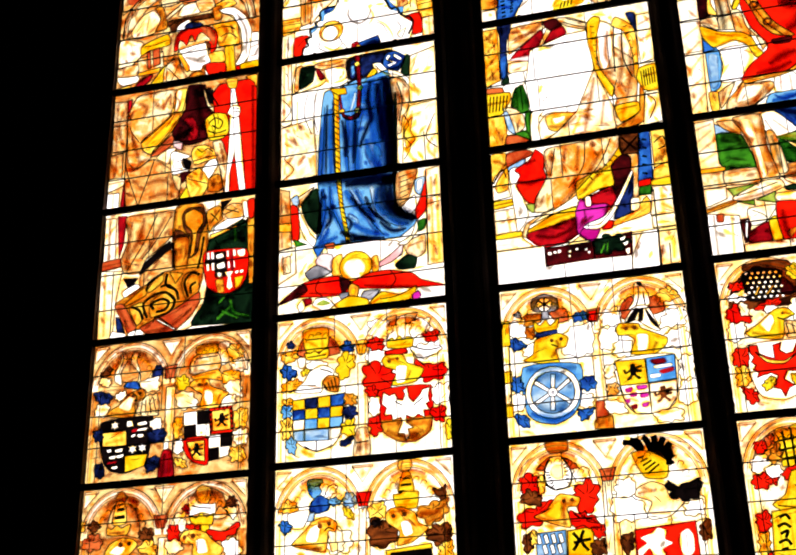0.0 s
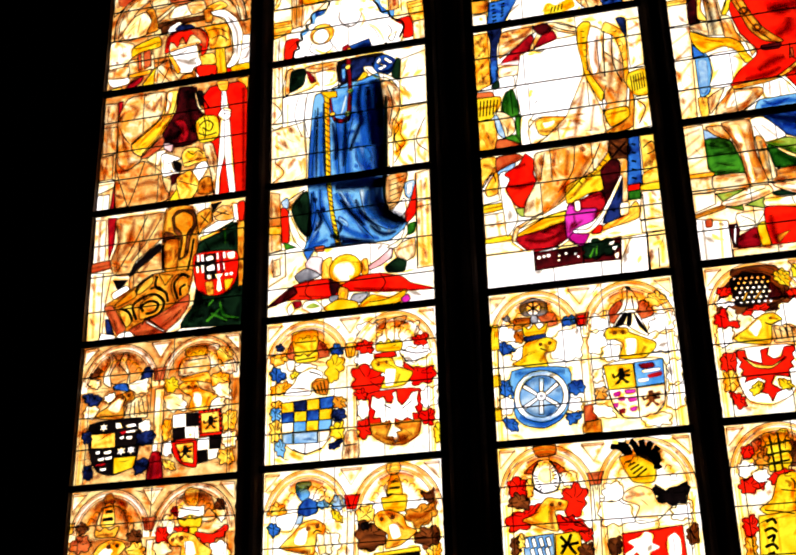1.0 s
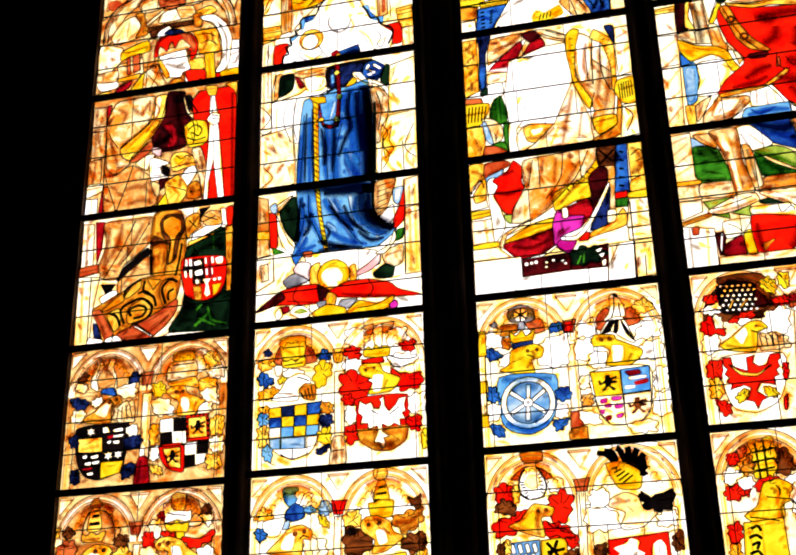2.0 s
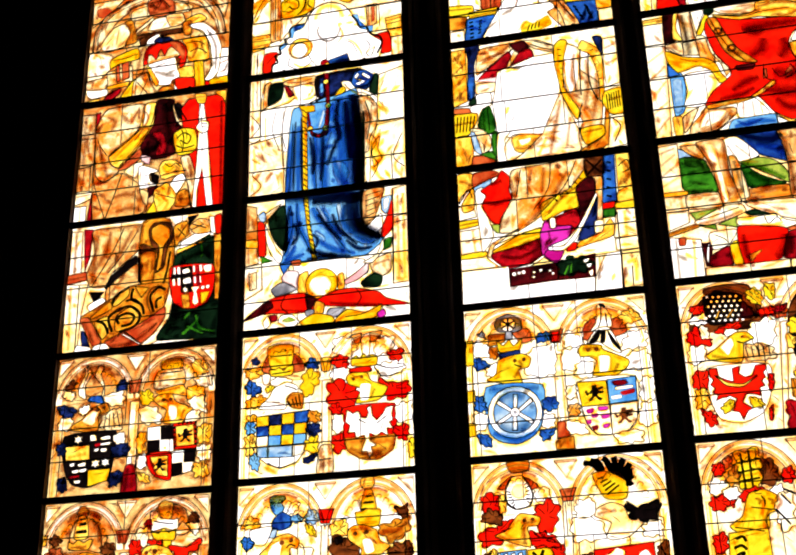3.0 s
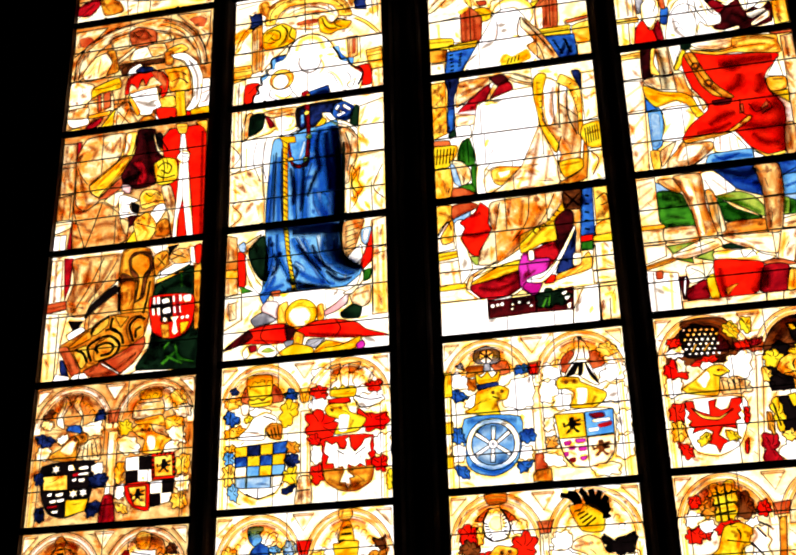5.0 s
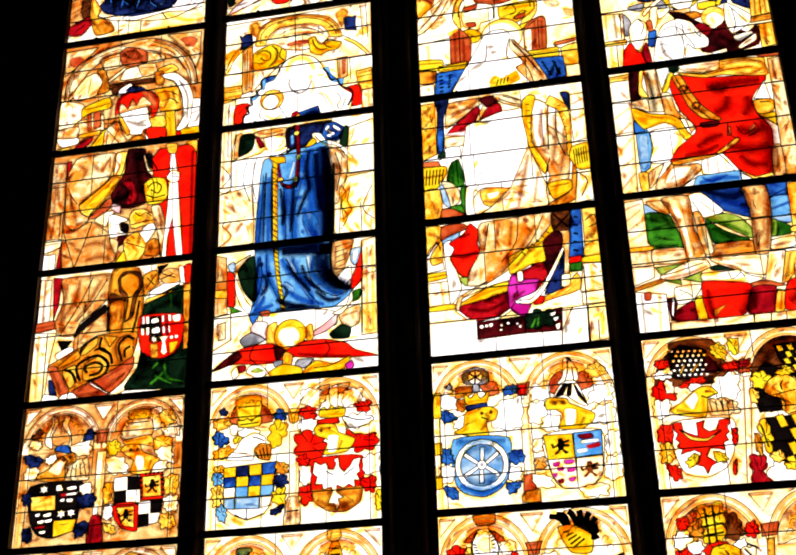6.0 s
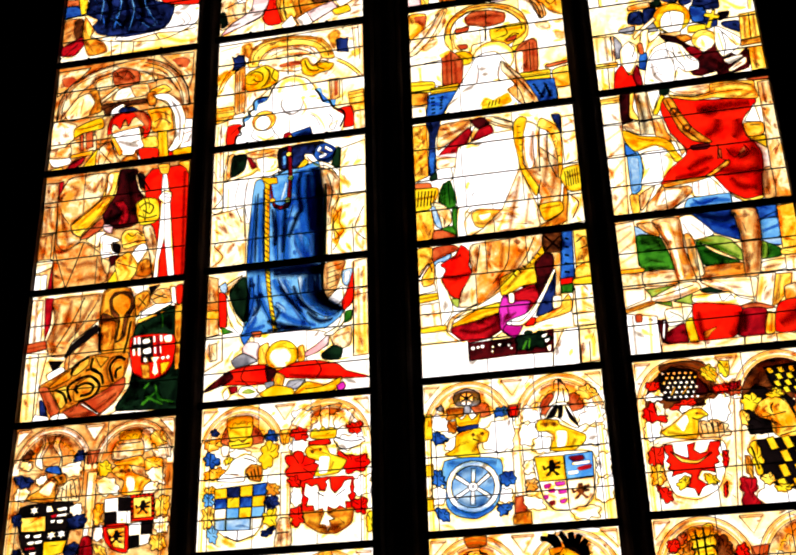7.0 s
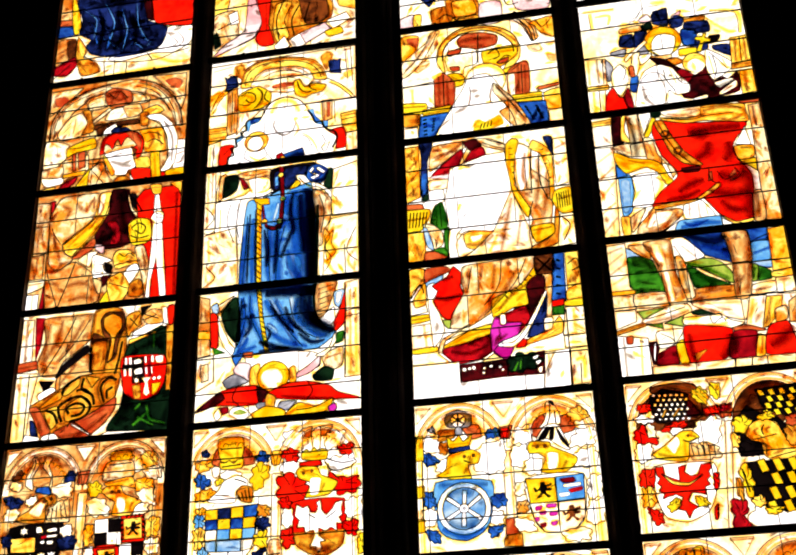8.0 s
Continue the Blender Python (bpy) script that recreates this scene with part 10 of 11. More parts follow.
S(2, "amber", (45.7, 392.2), (47.7, 389.6), (53.7, 388.8), (55.5, 389), (55.7, 396.6), (45.8, 396.2), soft=False)
B(2, 4, "umber", (47.6, 390.7), (47.9, 395.7), taper=.3)
S(2, "rust", (63.6, 326.4), (66.3, 318.1), (71.5, 314.2), (73.5, 322.1), (67.9, 329.2))
B(2, 6, "umber", (65.7, 325.6), (70, 317.1), taper=.4)
S(2, "rust", (79.7, 316.9), (86.1, 316.2), (88.3, 325.6), (80.2, 327.8))
B(2, 6, "umber", (83.3, 317.4), (86.2, 325.3), taper=.4)
F(2, "white", (55, 322.7), (63.7, 320.8), (64.1, 331.4), (54.3, 331.7))
F(2, "white", (52.9, 334.5), (61.4, 334.1), (61.7, 346.1), (53.2, 346.5))
F(2, "white", (88.4, 327.1), (98.1, 325.4), (97.1, 335.7), (84, 337))
F(2, "white", (87.2, 340.3), (98, 338.8), (96.9, 350.4), (86.4, 349.1))
F(2, "white", (60.7, 343), (69.1, 344), (67.2, 352.6), (58.9, 351.6))
F(2, "gold", (84.8, 314.5), (91.1, 310.8), (96.5, 317.6), (87.8, 321))
S(2, "white", (68.7, 323.3), (72.4, 317.4), (73.3, 306.8), (76.6, 305.7), (80.2, 313.9), (80.3, 321.5), (73.3, 321.6))
L(2, (75.7, 307.2), (75, 316.2), (73.3, 321.3), wide=.6)
L(2, (77.7, 312), (78.2, 321.2), wide=.6)
S(2, "black", (74.6, 305.8), (77.1, 305.5), (78.2, 309.1), (76.3, 307.9), lead=False)
S(2, "white", (66.5, 331), (72.1, 321.9), (79.3, 322.1), (84.4, 338.5), (79.3, 336.4), (72.6, 330.3))
S(2, "black", (67.5, 330.7), (72.7, 322.8), (74.6, 323.8), (71.4, 330.4))
S(2, "black", (75.1, 323.4), (76.8, 323.5), (75.8, 330.9), (73.8, 330.7))
S(2, "black", (78, 323.5), (82.2, 332.3), (83.7, 337.2), (79.7, 331.4))
S(2, "yellow", (61.6, 334.4), (64.1, 331.4), (73.6, 332.7), (74.8, 335.8), (87.2, 343.3), (86.8, 347.9), (80.2, 353), (68.2, 351.8), (70.6, 343), (67, 339.6), (62.3, 339))
S(2, "white", (71.8, 339.9), (77.7, 340.6), (76.9, 349.4), (72.1, 350.3), lead=False)
B(2, 5, "umber", (63.8, 334.4), (69.8, 334.4), (73.3, 336.4), taper=.4)
B(2, 5, "umber", (82, 345.6), (79.1, 351.8), taper=.4)
O(2, "brown", 66.9, 335.1, 1.1, lead=False)
O(2, "brown", 71.2, 335.1, 1.1, lead=False)
S(2, "white", (59.2, 355.3), (90.2, 354.6), (88.8, 381.3), (84.1, 387.8), (75.2, 390), (67.7, 389.2), (62.5, 381.3))
S(2, "yellow", (59.2, 355.3), (74.7, 355.7), (75.1, 370.9), (60.9, 371.1), soft=False)
lion(2, "black", 68.0, 363.2, 5.4)
S(2, "azure", (75.3, 355.3), (90.2, 354.6), (89.8, 370), (75.1, 370.9), soft=False)
S(2, "crimson", (77.5, 356.8), (84.6, 356.4), (85.5, 359.2), (79.6, 359.9), lead=False)
S(2, "crimson", (81.6, 363.8), (88.7, 362.4), (88.5, 365), (82.6, 366), lead=False)
S(2, "white", (79.5, 360.6), (87.8, 360.2), (87.6, 361.7), (79.6, 362.2), lead=False)
S(2, "white", (76.7, 366.1), (81.4, 365.9), (81.5, 367.6), (77.1, 368), lead=False)
S(2, "pale", (60.9, 371.1), (75.1, 371.2), (75.3, 389.7), (67.7, 389.2), (62.5, 381.3), soft=False)
S(2, "magenta", (63.1, 373.2), (67, 372.6), (66.5, 375.4), (63.5, 375.7), lead=False)
S(2, "magenta", (69.1, 372), (74.4, 372), (74.1, 374.4), (69.5, 374.6), lead=False)
S(2, "magenta", (65.2, 376.3), (68.8, 376), (68.6, 378.5), (65.5, 378.4), lead=False)
S(2, "magenta", (70.4, 377.6), (74.6, 376.6), (74.4, 379.4), (70.8, 379.7), lead=False)
S(2, "magenta", (62.4, 379.8), (65.2, 379.6), (64.8, 382.3), (62.9, 382.1), lead=False)
S(2, "crimson", (65.2, 383.8), (68.4, 383.3), (68.2, 386.1), (65.6, 386.3), lead=False)
S(2, "magenta", (70.8, 383.3), (74.8, 382.6), (73.9, 385.3), (71.3, 385.6), lead=False)
S(2, "cream", (75.7, 371.3), (89.7, 370.6), (88.8, 381.3), (84.1, 387.8), (75.3, 390), soft=False)
lion(2, "brown", 82.1, 378.8, 5.3)
F(2, "cream", (53.6, 358.3), (58.4, 357.4), (58.5, 364.7), (53.6, 365.6))
F(2, "tan", (53.9, 370), (59.9, 369.2), (59.3, 376.3), (54.1, 375.8))
F(2, "white", (52, 379.8), (60.2, 380.7), (63.1, 388.1), (53.8, 387.1))
F(2, "white", (92.7, 357.1), (99.8, 356.5), (98.5, 369.3), (91.5, 369.9))
F(2, "white", (91.3, 372.8), (99.4, 372.3), (98.2, 384.8), (90.1, 385.4))
F(2, "pale", (77, 389.6), (89.8, 388.1), (90.3, 395.2), (78.8, 395.4))
# light 4, the first of the pair: dotted black wing crest over the red eagle
S(3, "brown", (15, 305), (26.4, 303.5), (37.4, 305.1), (39.9, 313), (39.9, 326.3), (29.4, 329.3), (30.6, 311.7), (15.3, 309.6))
S(3, "maroon", (29.7, 325.1), (33.8, 315.5), (38.7, 323.9), (36.6, 327.2))
F(3, "yellow", (36, 310.3), (40.6, 307.6), (44.2, 312.5), (42.6, 319), (37, 316))
F(3, "yellow", (45.5, 306), (50.9, 306.8), (49.6, 316.6), (45.7, 313.9))
S(3, "black", (13.6, 310.7), (17, 310.4), (20.4, 306.7), (26.7, 308.9), (34, 312.2), (29.7, 326.2), (24.3, 328.8), (15.8, 328.8), (13.4, 322.7))
for i in range(6):
    for j in range(6):
        O(3, "white", 16.0 + i * 2.96 + (j % 2) * 1.8, 310.8 + j * 3.11 + i * 0.21, 0.75, sides=7, lead=False)
S(3, "gold", (18, 326.1), (21.1, 319.9), (21.9, 320.5), (19, 326.8), soft=False)
S(3, "gold", (24.3, 325.1), (28.4, 319.8), (28.9, 320.6), (25.1, 325.9), soft=False)
F(3, "red", (6.6, 316.2), (12.9, 315.7), (13.3, 321.1), (7.1, 320.9))
F(3, "white", (3.9, 325), (13.2, 321.1), (14.4, 327.2), (8, 328.8))
F(3, "red", (2.9, 334.7), (8.9, 328.7), (10.4, 332.2), (10.6, 336.8), (15.7, 338.4), (13.5, 342.7), (4.9, 341.8))
F(3, "cream", (10.1, 328.9), (13.8, 330.5), (14.4, 337.1), (10.5, 337.2))
F(3, "red", (17.6, 333.4), (23.4, 329.6), (30.5, 328.8), (31, 331.7), (27, 335.2), (20.1, 335.4))
F(3, "white", (23, 332.8), (28.9, 333.6), (26.8, 336.6), (22.5, 337.1))
F(3, "white", (3.5, 342.3), (11.7, 342.2), (9.8, 351.7), (3.2, 353))
F(3, "white", (34.5, 332.4), (43.1, 328.1), (48.2, 328.7), (46.3, 343.4), (37, 343.3))
F(3, "tan", (30, 345.6), (36.1, 343.2), (45.6, 347.6), (44.8, 353.9), (30.7, 353.2))
for k in range(5):
    L(3, (31.7 + k * 2.923, 344.8 + k * 0.106), (32.5 + k * 2.704, 352.4 + k * 0.072), wide=.5)
F(3, "red", (40.9, 322), (46.6, 320.6), (49.2, 321), (48.5, 326.4), (41.6, 326.5))
S(3, "yellow", (11.2, 348.3), (17.4, 344), (26.9, 335.7), (32.9, 335.2), (36.7, 340), (31.3, 342.6), (28.9, 354.3), (14.8, 352))
S(3, "white", (19.1, 344.2), (24.9, 338.5), (26, 343), (22.8, 349), lead=False)
B(3, 5, "ochre", (28.8, 341.2), (28.2, 352.9), taper=.4)
B(3, 5, "umber", (14.3, 349), (28.2, 353.4), taper=.4)
B(3, 4, "umber", (30.9, 338.2), (34.9, 339.8), taper=.4)
O(3, "brown", 30.8, 338.4, 0.7, lead=False)
L(3, (28, 341.1), (31.2, 342.5), (35.6, 340.4), wide=.6)
S(3, "white", (11.1, 356.4), (42, 356.7), (40.5, 376.7), (35.7, 386.4), (25.4, 391.5), (14.9, 388.3), (11.1, 377.3))
S(3, "red", (11.7, 356.8), (16, 356.7), (16.4, 362.1), (19.3, 364), (23.5, 366.1), (23.6, 357.7), (27.8, 356.6), (26.6, 361.2), (29.4, 363.7), (33, 363), (35.3, 357), (40.5, 356.6), (40.3, 359.7), (38.8, 361.6), (39.4, 364.9), (37.5, 366.7), (38.6, 370), (36, 371), (35.8, 375.9), (33, 374.8), (29, 374.1), (26.7, 379), (31.2, 383.2), (28.5, 384.6), (25.9, 389.5), (24.4, 385), (21, 383.6), (23.9, 376.6), (20.6, 374.4), (18.9, 375.2), (17.2, 375.3), (13.7, 376.7), (14.9, 373.7), (12.2, 371.6), (13.9, 369.2), (11.9, 366.9), (13.6, 363.9), (12, 361.6), soft=False)
S(3, "gold", (14.6, 361), (20, 365.9), (28.1, 367.9), (35.5, 363.3), (27.9, 369.5), (19.7, 368))
F(3, "yellow", (15.7, 380.9), (21.2, 376.3), (22.4, 380.6), (17.7, 385.3))
F(3, "yellow", (30.4, 376.3), (35.1, 377.9), (37, 382.3), (31.2, 382.6))
F(3, "red", (4.1, 358.7), (11.2, 358.3), (9.6, 370), (3.5, 368.2))
F(3, "gold", (4.3, 369.3), (9.6, 369.8), (10.2, 379.5), (3.8, 380.8))
F(3, "red", (5.4, 382), (12, 384.4), (12.7, 390.9), (8.6, 391.7))
F(3, "red", (41, 364), (43.8, 363.3), (42.6, 372.6), (40.4, 372.3))
F(3, "red", (39.3, 383.6), (41.2, 382.7), (40.2, 390.8), (38.5, 390.1))
# light 1, lower pair: striped cone crest and plumed crown over helms
S(0, "sienna", (17, 426.9), (20.3, 413.5), (27.7, 412.5), (33, 416.3), (36, 425.2), (35.7, 435.1))
B(0, 6, "umber", (28.8, 413.7), (33.1, 418.5), (35.3, 428.4), taper=.3)
S(0, "amber", (20.4, 408.6), (21.8, 404.8), (25.1, 404.4), (27.4, 408.1), (26.2, 411.5), (21.8, 411.1))
S(0, "gold", (21.6, 411.1), (26.2, 411.5), (28, 424.8), (19.6, 425.1))
S(0, "black", (22.2, 412), (25.7, 412), (25.8, 413.2), (21.9, 413.4), soft=False, lead=False)
S(0, "black", (22.2, 414.9), (26.2, 414.6), (26.5, 416.6), (21.8, 417), soft=False, lead=False)
S(0, "black", (20.7, 420), (26.6, 419.4), (27, 421.8), (20.2, 421.9), soft=False, lead=False)
S(0, "amber", (16.5, 426.8), (19.4, 428.2), (22.3, 425.7), (25.5, 427.8), (28.5, 426.2), (31, 426.3), (28.5, 432.4), (17.2, 432))
B(0, 3, "umber", (18, 430.7), (27.7, 430.5), taper=.3)
F(0, "brown", (4.3, 424.9), (8.6, 421.6), (11.9, 426.4), (8.1, 429.6))
F(0, "brown", (35.8, 433), (38.8, 429), (44.2, 430.2), (44.5, 436.9), (39.3, 437.5))
F(0, "rust", (1.3, 437.7), (5.2, 431.3), (11.5, 430.7), (14.2, 438.7), (6.9, 441.4))
F(0, "gold", (35.6, 442.6), (41.3, 436.4), (46.7, 440.1), (46.1, 446.9))
S(0, "gold", (16.2, 444.6), (19, 437.8), (25.9, 434.1), (33.1, 435.8), (35.6, 439.2), (32.8, 443.2), (29.7, 445.7))
S(0, "white", (18.9, 443.2), (23.2, 439.2), (28.4, 440.7), (25.6, 445), lead=False)
B(0, 4, "umber", (25, 436.2), (32.3, 437.8), taper=.4)
O(0, "brown", 25.4, 438.5, 1.4, lead=False)
O(0, "brown", 30.4, 438.1, 1.2, lead=False)
S(0, "rust", (44.3, 421.6), (53.2, 421.3), (51.2, 430), (46.4, 429.6), soft=False)
B(0, 3, "blood", (46.6, 422.9), (47.9, 429), taper=.3)
S(0, "amber", (-1.4, 422), (3.6, 421.8), (2.9, 428.5), (-0.8, 428.8), soft=False)
S(0, "sienna", (68.2, 408.6), (77.1, 406.2), (85.2, 411.3), (87.6, 424.4), (79.8, 426.9), (64.7, 422.4))
S(0, "gold", (69, 409.8), (69.5, 406), (73, 404.5), (77.7, 406.8), (76.6, 416.1), (71.9, 416.2))
B(0, 4, "umber", (76.1, 407.2), (74.9, 415.2), taper=.4)
S(0, "white", (64.6, 411.7), (68.2, 410.8), (70.6, 415.6), (78.5, 417.1), (80.8, 416.7), (80.9, 424), (72.7, 422.2), (65.5, 423.2))
L(0, (66.5, 417.1), (71.5, 418.7), (78.6, 419.8), wide=.6)
F(0, "crimson", (61.3, 418), (64.6, 415.7), (65.9, 421.6), (62.7, 421.9))
F(0, "cream", (56.5, 422.9), (62.8, 421.1), (63.4, 433.1), (58.1, 430.6))
F(0, "cream", (86.3, 420.2), (94.5, 419.4), (91.8, 428.1))
F(0, "brown", (86.7, 418.6), (89.2, 413), (92.9, 415.2), (92.6, 420.2))
S(0, "tan", (79.6, 426), (83.5, 418.7), (88.3, 424.4), (84.7, 427))
S(0, "yellow", (65.6, 423.7), (69.8, 425.2), (72.7, 422), (75.8, 425.1), (79.8, 423), (79.1, 430.2), (68, 429.3))
S(0, "yellow", (72.5, 429.7), (77.6, 430.1), (77.8, 434.9), (72.9, 433.9), soft=False)
F(0, "red", (53.3, 429.5), (59, 429.1), (60.6, 438.2), (54.2, 438.2))
F(0, "red", (63.8, 428.7), (72.2, 429.8), (71.3, 433.3), (65.1, 432.2))
F(0, "red", (76.8, 433), (86.9, 434.9), (94.4, 429), (94, 435.7), (84.2, 441.2), (78.2, 437.5))
F(0, "cream", (51.3, 439.6), (59.4, 437.9), (62.8, 443.7), (55.8, 446.9))
F(0, "white", (85.2, 442.1), (92.9, 439.6), (97, 449.3), (87.4, 449.6))
S(0, "gold", (60.5, 436.9), (63.2, 432.9), (69.1, 432.3), (76.1, 435.1), (79.4, 439.5), (86.5, 445.3), (83.7, 449.7), (68.8, 448.7), (68.5, 441.8), (62.5, 440.5))
S(0, "white", (70.3, 438.8), (75.3, 439.2), (77.5, 446.7), (71.7, 447.3), lead=False)
B(0, 4, "umber", (63.3, 436.1), (73.2, 435.9), taper=.4)
O(0, "brown", 63.3, 437.0, 1.2, lead=False)
O(0, "brown", 68.3, 436.3, 1.4, lead=False)
# light 2, lower pair: blue crest and striped cone crest over helms
S(1, "azure", (18.6, 411.9), (20.2, 409.2), (27.1, 409.6), (27.7, 412), (25, 413.4), (27.1, 417), (25, 421), (22, 421.2), (19.5, 417.1))
B(1, 5, "royal", (19.7, 411.8), (21.2, 419.4), taper=.4)
L(1, (23.1, 414.2), (26.4, 413.5), wide=.6)
S(1, "blue", (21, 423.8), (25.9, 419.6), (31.5, 423.5), (30.9, 428.9), (25, 431), (20.1, 429))
S(1, "sky", (19.3, 430.8), (23.1, 430.1), (22.2, 435.2), (18.4, 434.9))
F(1, "white", (28.6, 420.3), (31.7, 414), (35.6, 414.2), (34.7, 418.7), (30.7, 421.5))
F(1, "azure", (30.5, 423.6), (34.5, 421.7), (38.1, 425.1), (33.5, 427))
F(1, "sky", (38.5, 424.3), (41.6, 418.9), (47.1, 422.8), (45, 428.1), (40.1, 427.6))
S(1, "red", (46.1, 419.6), (54.9, 419.8), (52.4, 428.7), (47.4, 428.3), soft=False)
B(1, 3, "blood", (47.7, 421.8), (49, 427.7), taper=.3)
F(1, "gold", (2.8, 428.5), (6.8, 421), (12.8, 423.9), (12.8, 428.8))
S(1, "white", (7.9, 430), (20.3, 428.2), (16.7, 439.1), (9.9, 438.7))
F(1, "blue", (2.9, 435.8), (6.5, 433.6), (10.6, 438.4), (6.1, 442.4))
F(1, "yellow", (39, 427.5), (44, 430.9), (44.9, 436.3), (40.1, 433.8))
F(1, "cream", (30.5, 442.3), (37.2, 441.7), (39.2, 453.3), (32.5, 453.7))
S(1, "gold", (10.2, 448.9), (17.5, 441), (22.2, 435.2), (29.7, 433.2), (35.5, 437.4), (34.6, 442.7), (30.7, 442.3), (29, 454.5), (16.6, 451.5))
S(1, "white", (18.5, 447.3), (19.4, 440.4), (26, 437.6), (24.3, 448), lead=False)
B(1, 5, "umber", (11.9, 448.8), (21.3, 452.1), (27.8, 452.1), taper=.4)
B(1, 4, "umber", (25, 436.5), (32.6, 436.1), taper=.4)
O(1, "brown", 26.0, 438.6, 1.4, lead=False)
O(1, "brown", 31.1, 437.5, 1.2, lead=False)
L(1, (28.8, 442), (30.7, 440.1), (33.9, 441.4), wide=.6)
S(1, "yellow", (71.9, 409.6), (76, 410), (78, 421.7), (69.3, 422))
O(1, "gold", 73.4, 404.9, 4.0)
B(1, 3, "umber", (72.3, 402.1), (71.2, 407.3), taper=.3)
S(1, "black", (72.5, 412.9), (75.9, 412.8), (75.9, 414), (72, 414.3), soft=False, lead=False)
S(1, "black", (71, 416.9), (76.5, 416.6), (76.7, 418.1), (70.6, 418.3), soft=False, lead=False)
S(1, "black", (69.4, 420.9), (72.7, 420.6), (72.7, 422.1), (69.2, 422.2), soft=False, lead=False)
S(1, "yellow", (66.5, 423.2), (69.9, 422.8), (72.7, 421.4), (77.3, 421.9), (80.4, 422.6), (79, 432.1), (68.1, 431.2))
B(1, 3, "ochre", (68.4, 429.4), (78.9, 429.9), taper=.3)
F(1, "gold", (53, 428.8), (61.7, 427.3), (61.5, 436.8), (54, 436.1))
F(1, "amber", (78.6, 433.1), (85.3, 430.4), (90.8, 428.7), (95.7, 428.1), (95.2, 436.6), (86.7, 443), (81.4, 438.5))
B(1, 5, "umber", (80.6, 435.1), (87.8, 436.8), (94.3, 431.3), taper=.4)
F(1, "brown", (53.8, 438.1), (58.6, 436.3), (63.3, 440.8), (69.7, 442.4), (66.7, 451.4), (57.4, 454.7), (52.7, 448.3))
F(1, "black", (54.9, 438), (58.6, 437.3), (59.5, 440.5), (55.8, 441.7))
F(1, "brown", (83.6, 450.8), (86.7, 443.8), (95.8, 442.9), (96.7, 449.7), (94.4, 453.7))
F(1, "brown", (87.7, 420.6), (91.9, 422), (94.9, 419.8), (94.6, 428.4), (90.8, 427.1))
S(1, "gold", (62.1, 434.8), (65.1, 431.2), (71.6, 431.1), (78.1, 434.9), (79.9, 441.2), (85.2, 444.7), (76.5, 452.2), (68.1, 453.8), (69.6, 445.6), (63.1, 440))
S(1, "white", (70.4, 440.4), (75, 439.8), (76.6, 447), (72.1, 448.6), lead=False)
B(1, 5, "umber", (64.2, 433.7), (72.4, 433.4), taper=.4)
O(1, "brown", 66.4, 436.0, 1.2, lead=False)
O(1, "brown", 72.4, 435.4, 1.3, lead=False)
# light 3, lower pair: chain crest and feathered crest over helms
S(2, "amber", (19.3, 401.8), (30.5, 401.2), (30.6, 407.8), (21.4, 408.6))
S(2, "rust", (13.7, 418), (18.6, 412.5), (22.3, 410.5), (30.3, 412.5), (35.8, 419), (26.8, 419.2))
S(2, "white", (18, 418.6), (21.2, 411.6), (27.5, 411), (32, 421.2), (30.3, 429.2), (23, 430.9), (18, 426.9))
O(2, "cream", 24.9, 420.0, 3.8, lead=False)
for k in range(6):
    L(2, (18.2 + k * 0.580, 419.6 + k * 1.938), (20.6 + k * 0.408, 420.4 + k * 1.451), wide=.6)
for k in range(6):
    L(2, (30.1 + k * 0.216, 414.9 + k * 2.609), (28.0 + k * 0.161, 416.4 + k * 2.017), wide=.6)
L(2, (21.2, 412.2), (18.2, 419), (18.7, 426.7), (23, 430.6), wide=.7)
L(2, (27.5, 411.3), (31.8, 421.2), (30.1, 429), (23.5, 430.7), wide=.7)
F(2, "white", (32.7, 419.8), (39.8, 418.8), (40.3, 425.3), (34.2, 427))
F(2, "red", (5.1, 422.1), (11.5, 419.9), (14.7, 424), (15.7, 433.7), (7.6, 435))
F(2, "gold", (14.4, 422.8), (18, 421.9), (17.4, 431.3), (14.8, 432.2))
F(2, "red", (3.5, 443), (11.3, 440), (19.8, 436.1), (21.5, 440.9), (14.7, 449.8), (4.6, 451.4))
F(2, "red", (31.6, 432.8), (39.3, 426.1), (45.2, 431.6), (41.1, 444.1), (34.9, 445.2))
F(2, "red", (28.3, 452.1), (30, 444), (36.8, 448), (43.6, 452), (42.2, 454.6))
F(2, "brown", (4.3, 436.1), (8.9, 429.1), (15, 433.4), (14.6, 439.4))
S(2, "gold", (11.3, 446), (17.2, 442.8), (22.7, 435), (25.8, 433.2), (34.9, 436.1), (33.4, 441.1), (28.2, 441.8), (29, 453.5))
S(2, "yellow", (17, 445.1), (23.5, 437.6), (26.3, 440.2), (23.8, 448), lead=False)
B(2, 5, "umber", (27.6, 435.7), (26.2, 442.5), (26.5, 451.7), taper=.4)
B(2, 4, "umber", (13, 445.9), (27.5, 451.8), taper=.4)
O(2, "brown", 26.7, 437.7, 1.0, lead=False)
O(2, "brown", 31.0, 437.2, 1.0, lead=False)
S(2, "rust", (46, 420.6), (54.3, 420.1), (52.2, 427.8), (46.9, 427.9), soft=False)
S(2, "black", (70.9, 413.7), (75.2, 408.9), (79.7, 412.9), (80.3, 419.3))
L(2, (67.2, 411.6), (63.6, 407.1), (59, 406), wide=2.2)
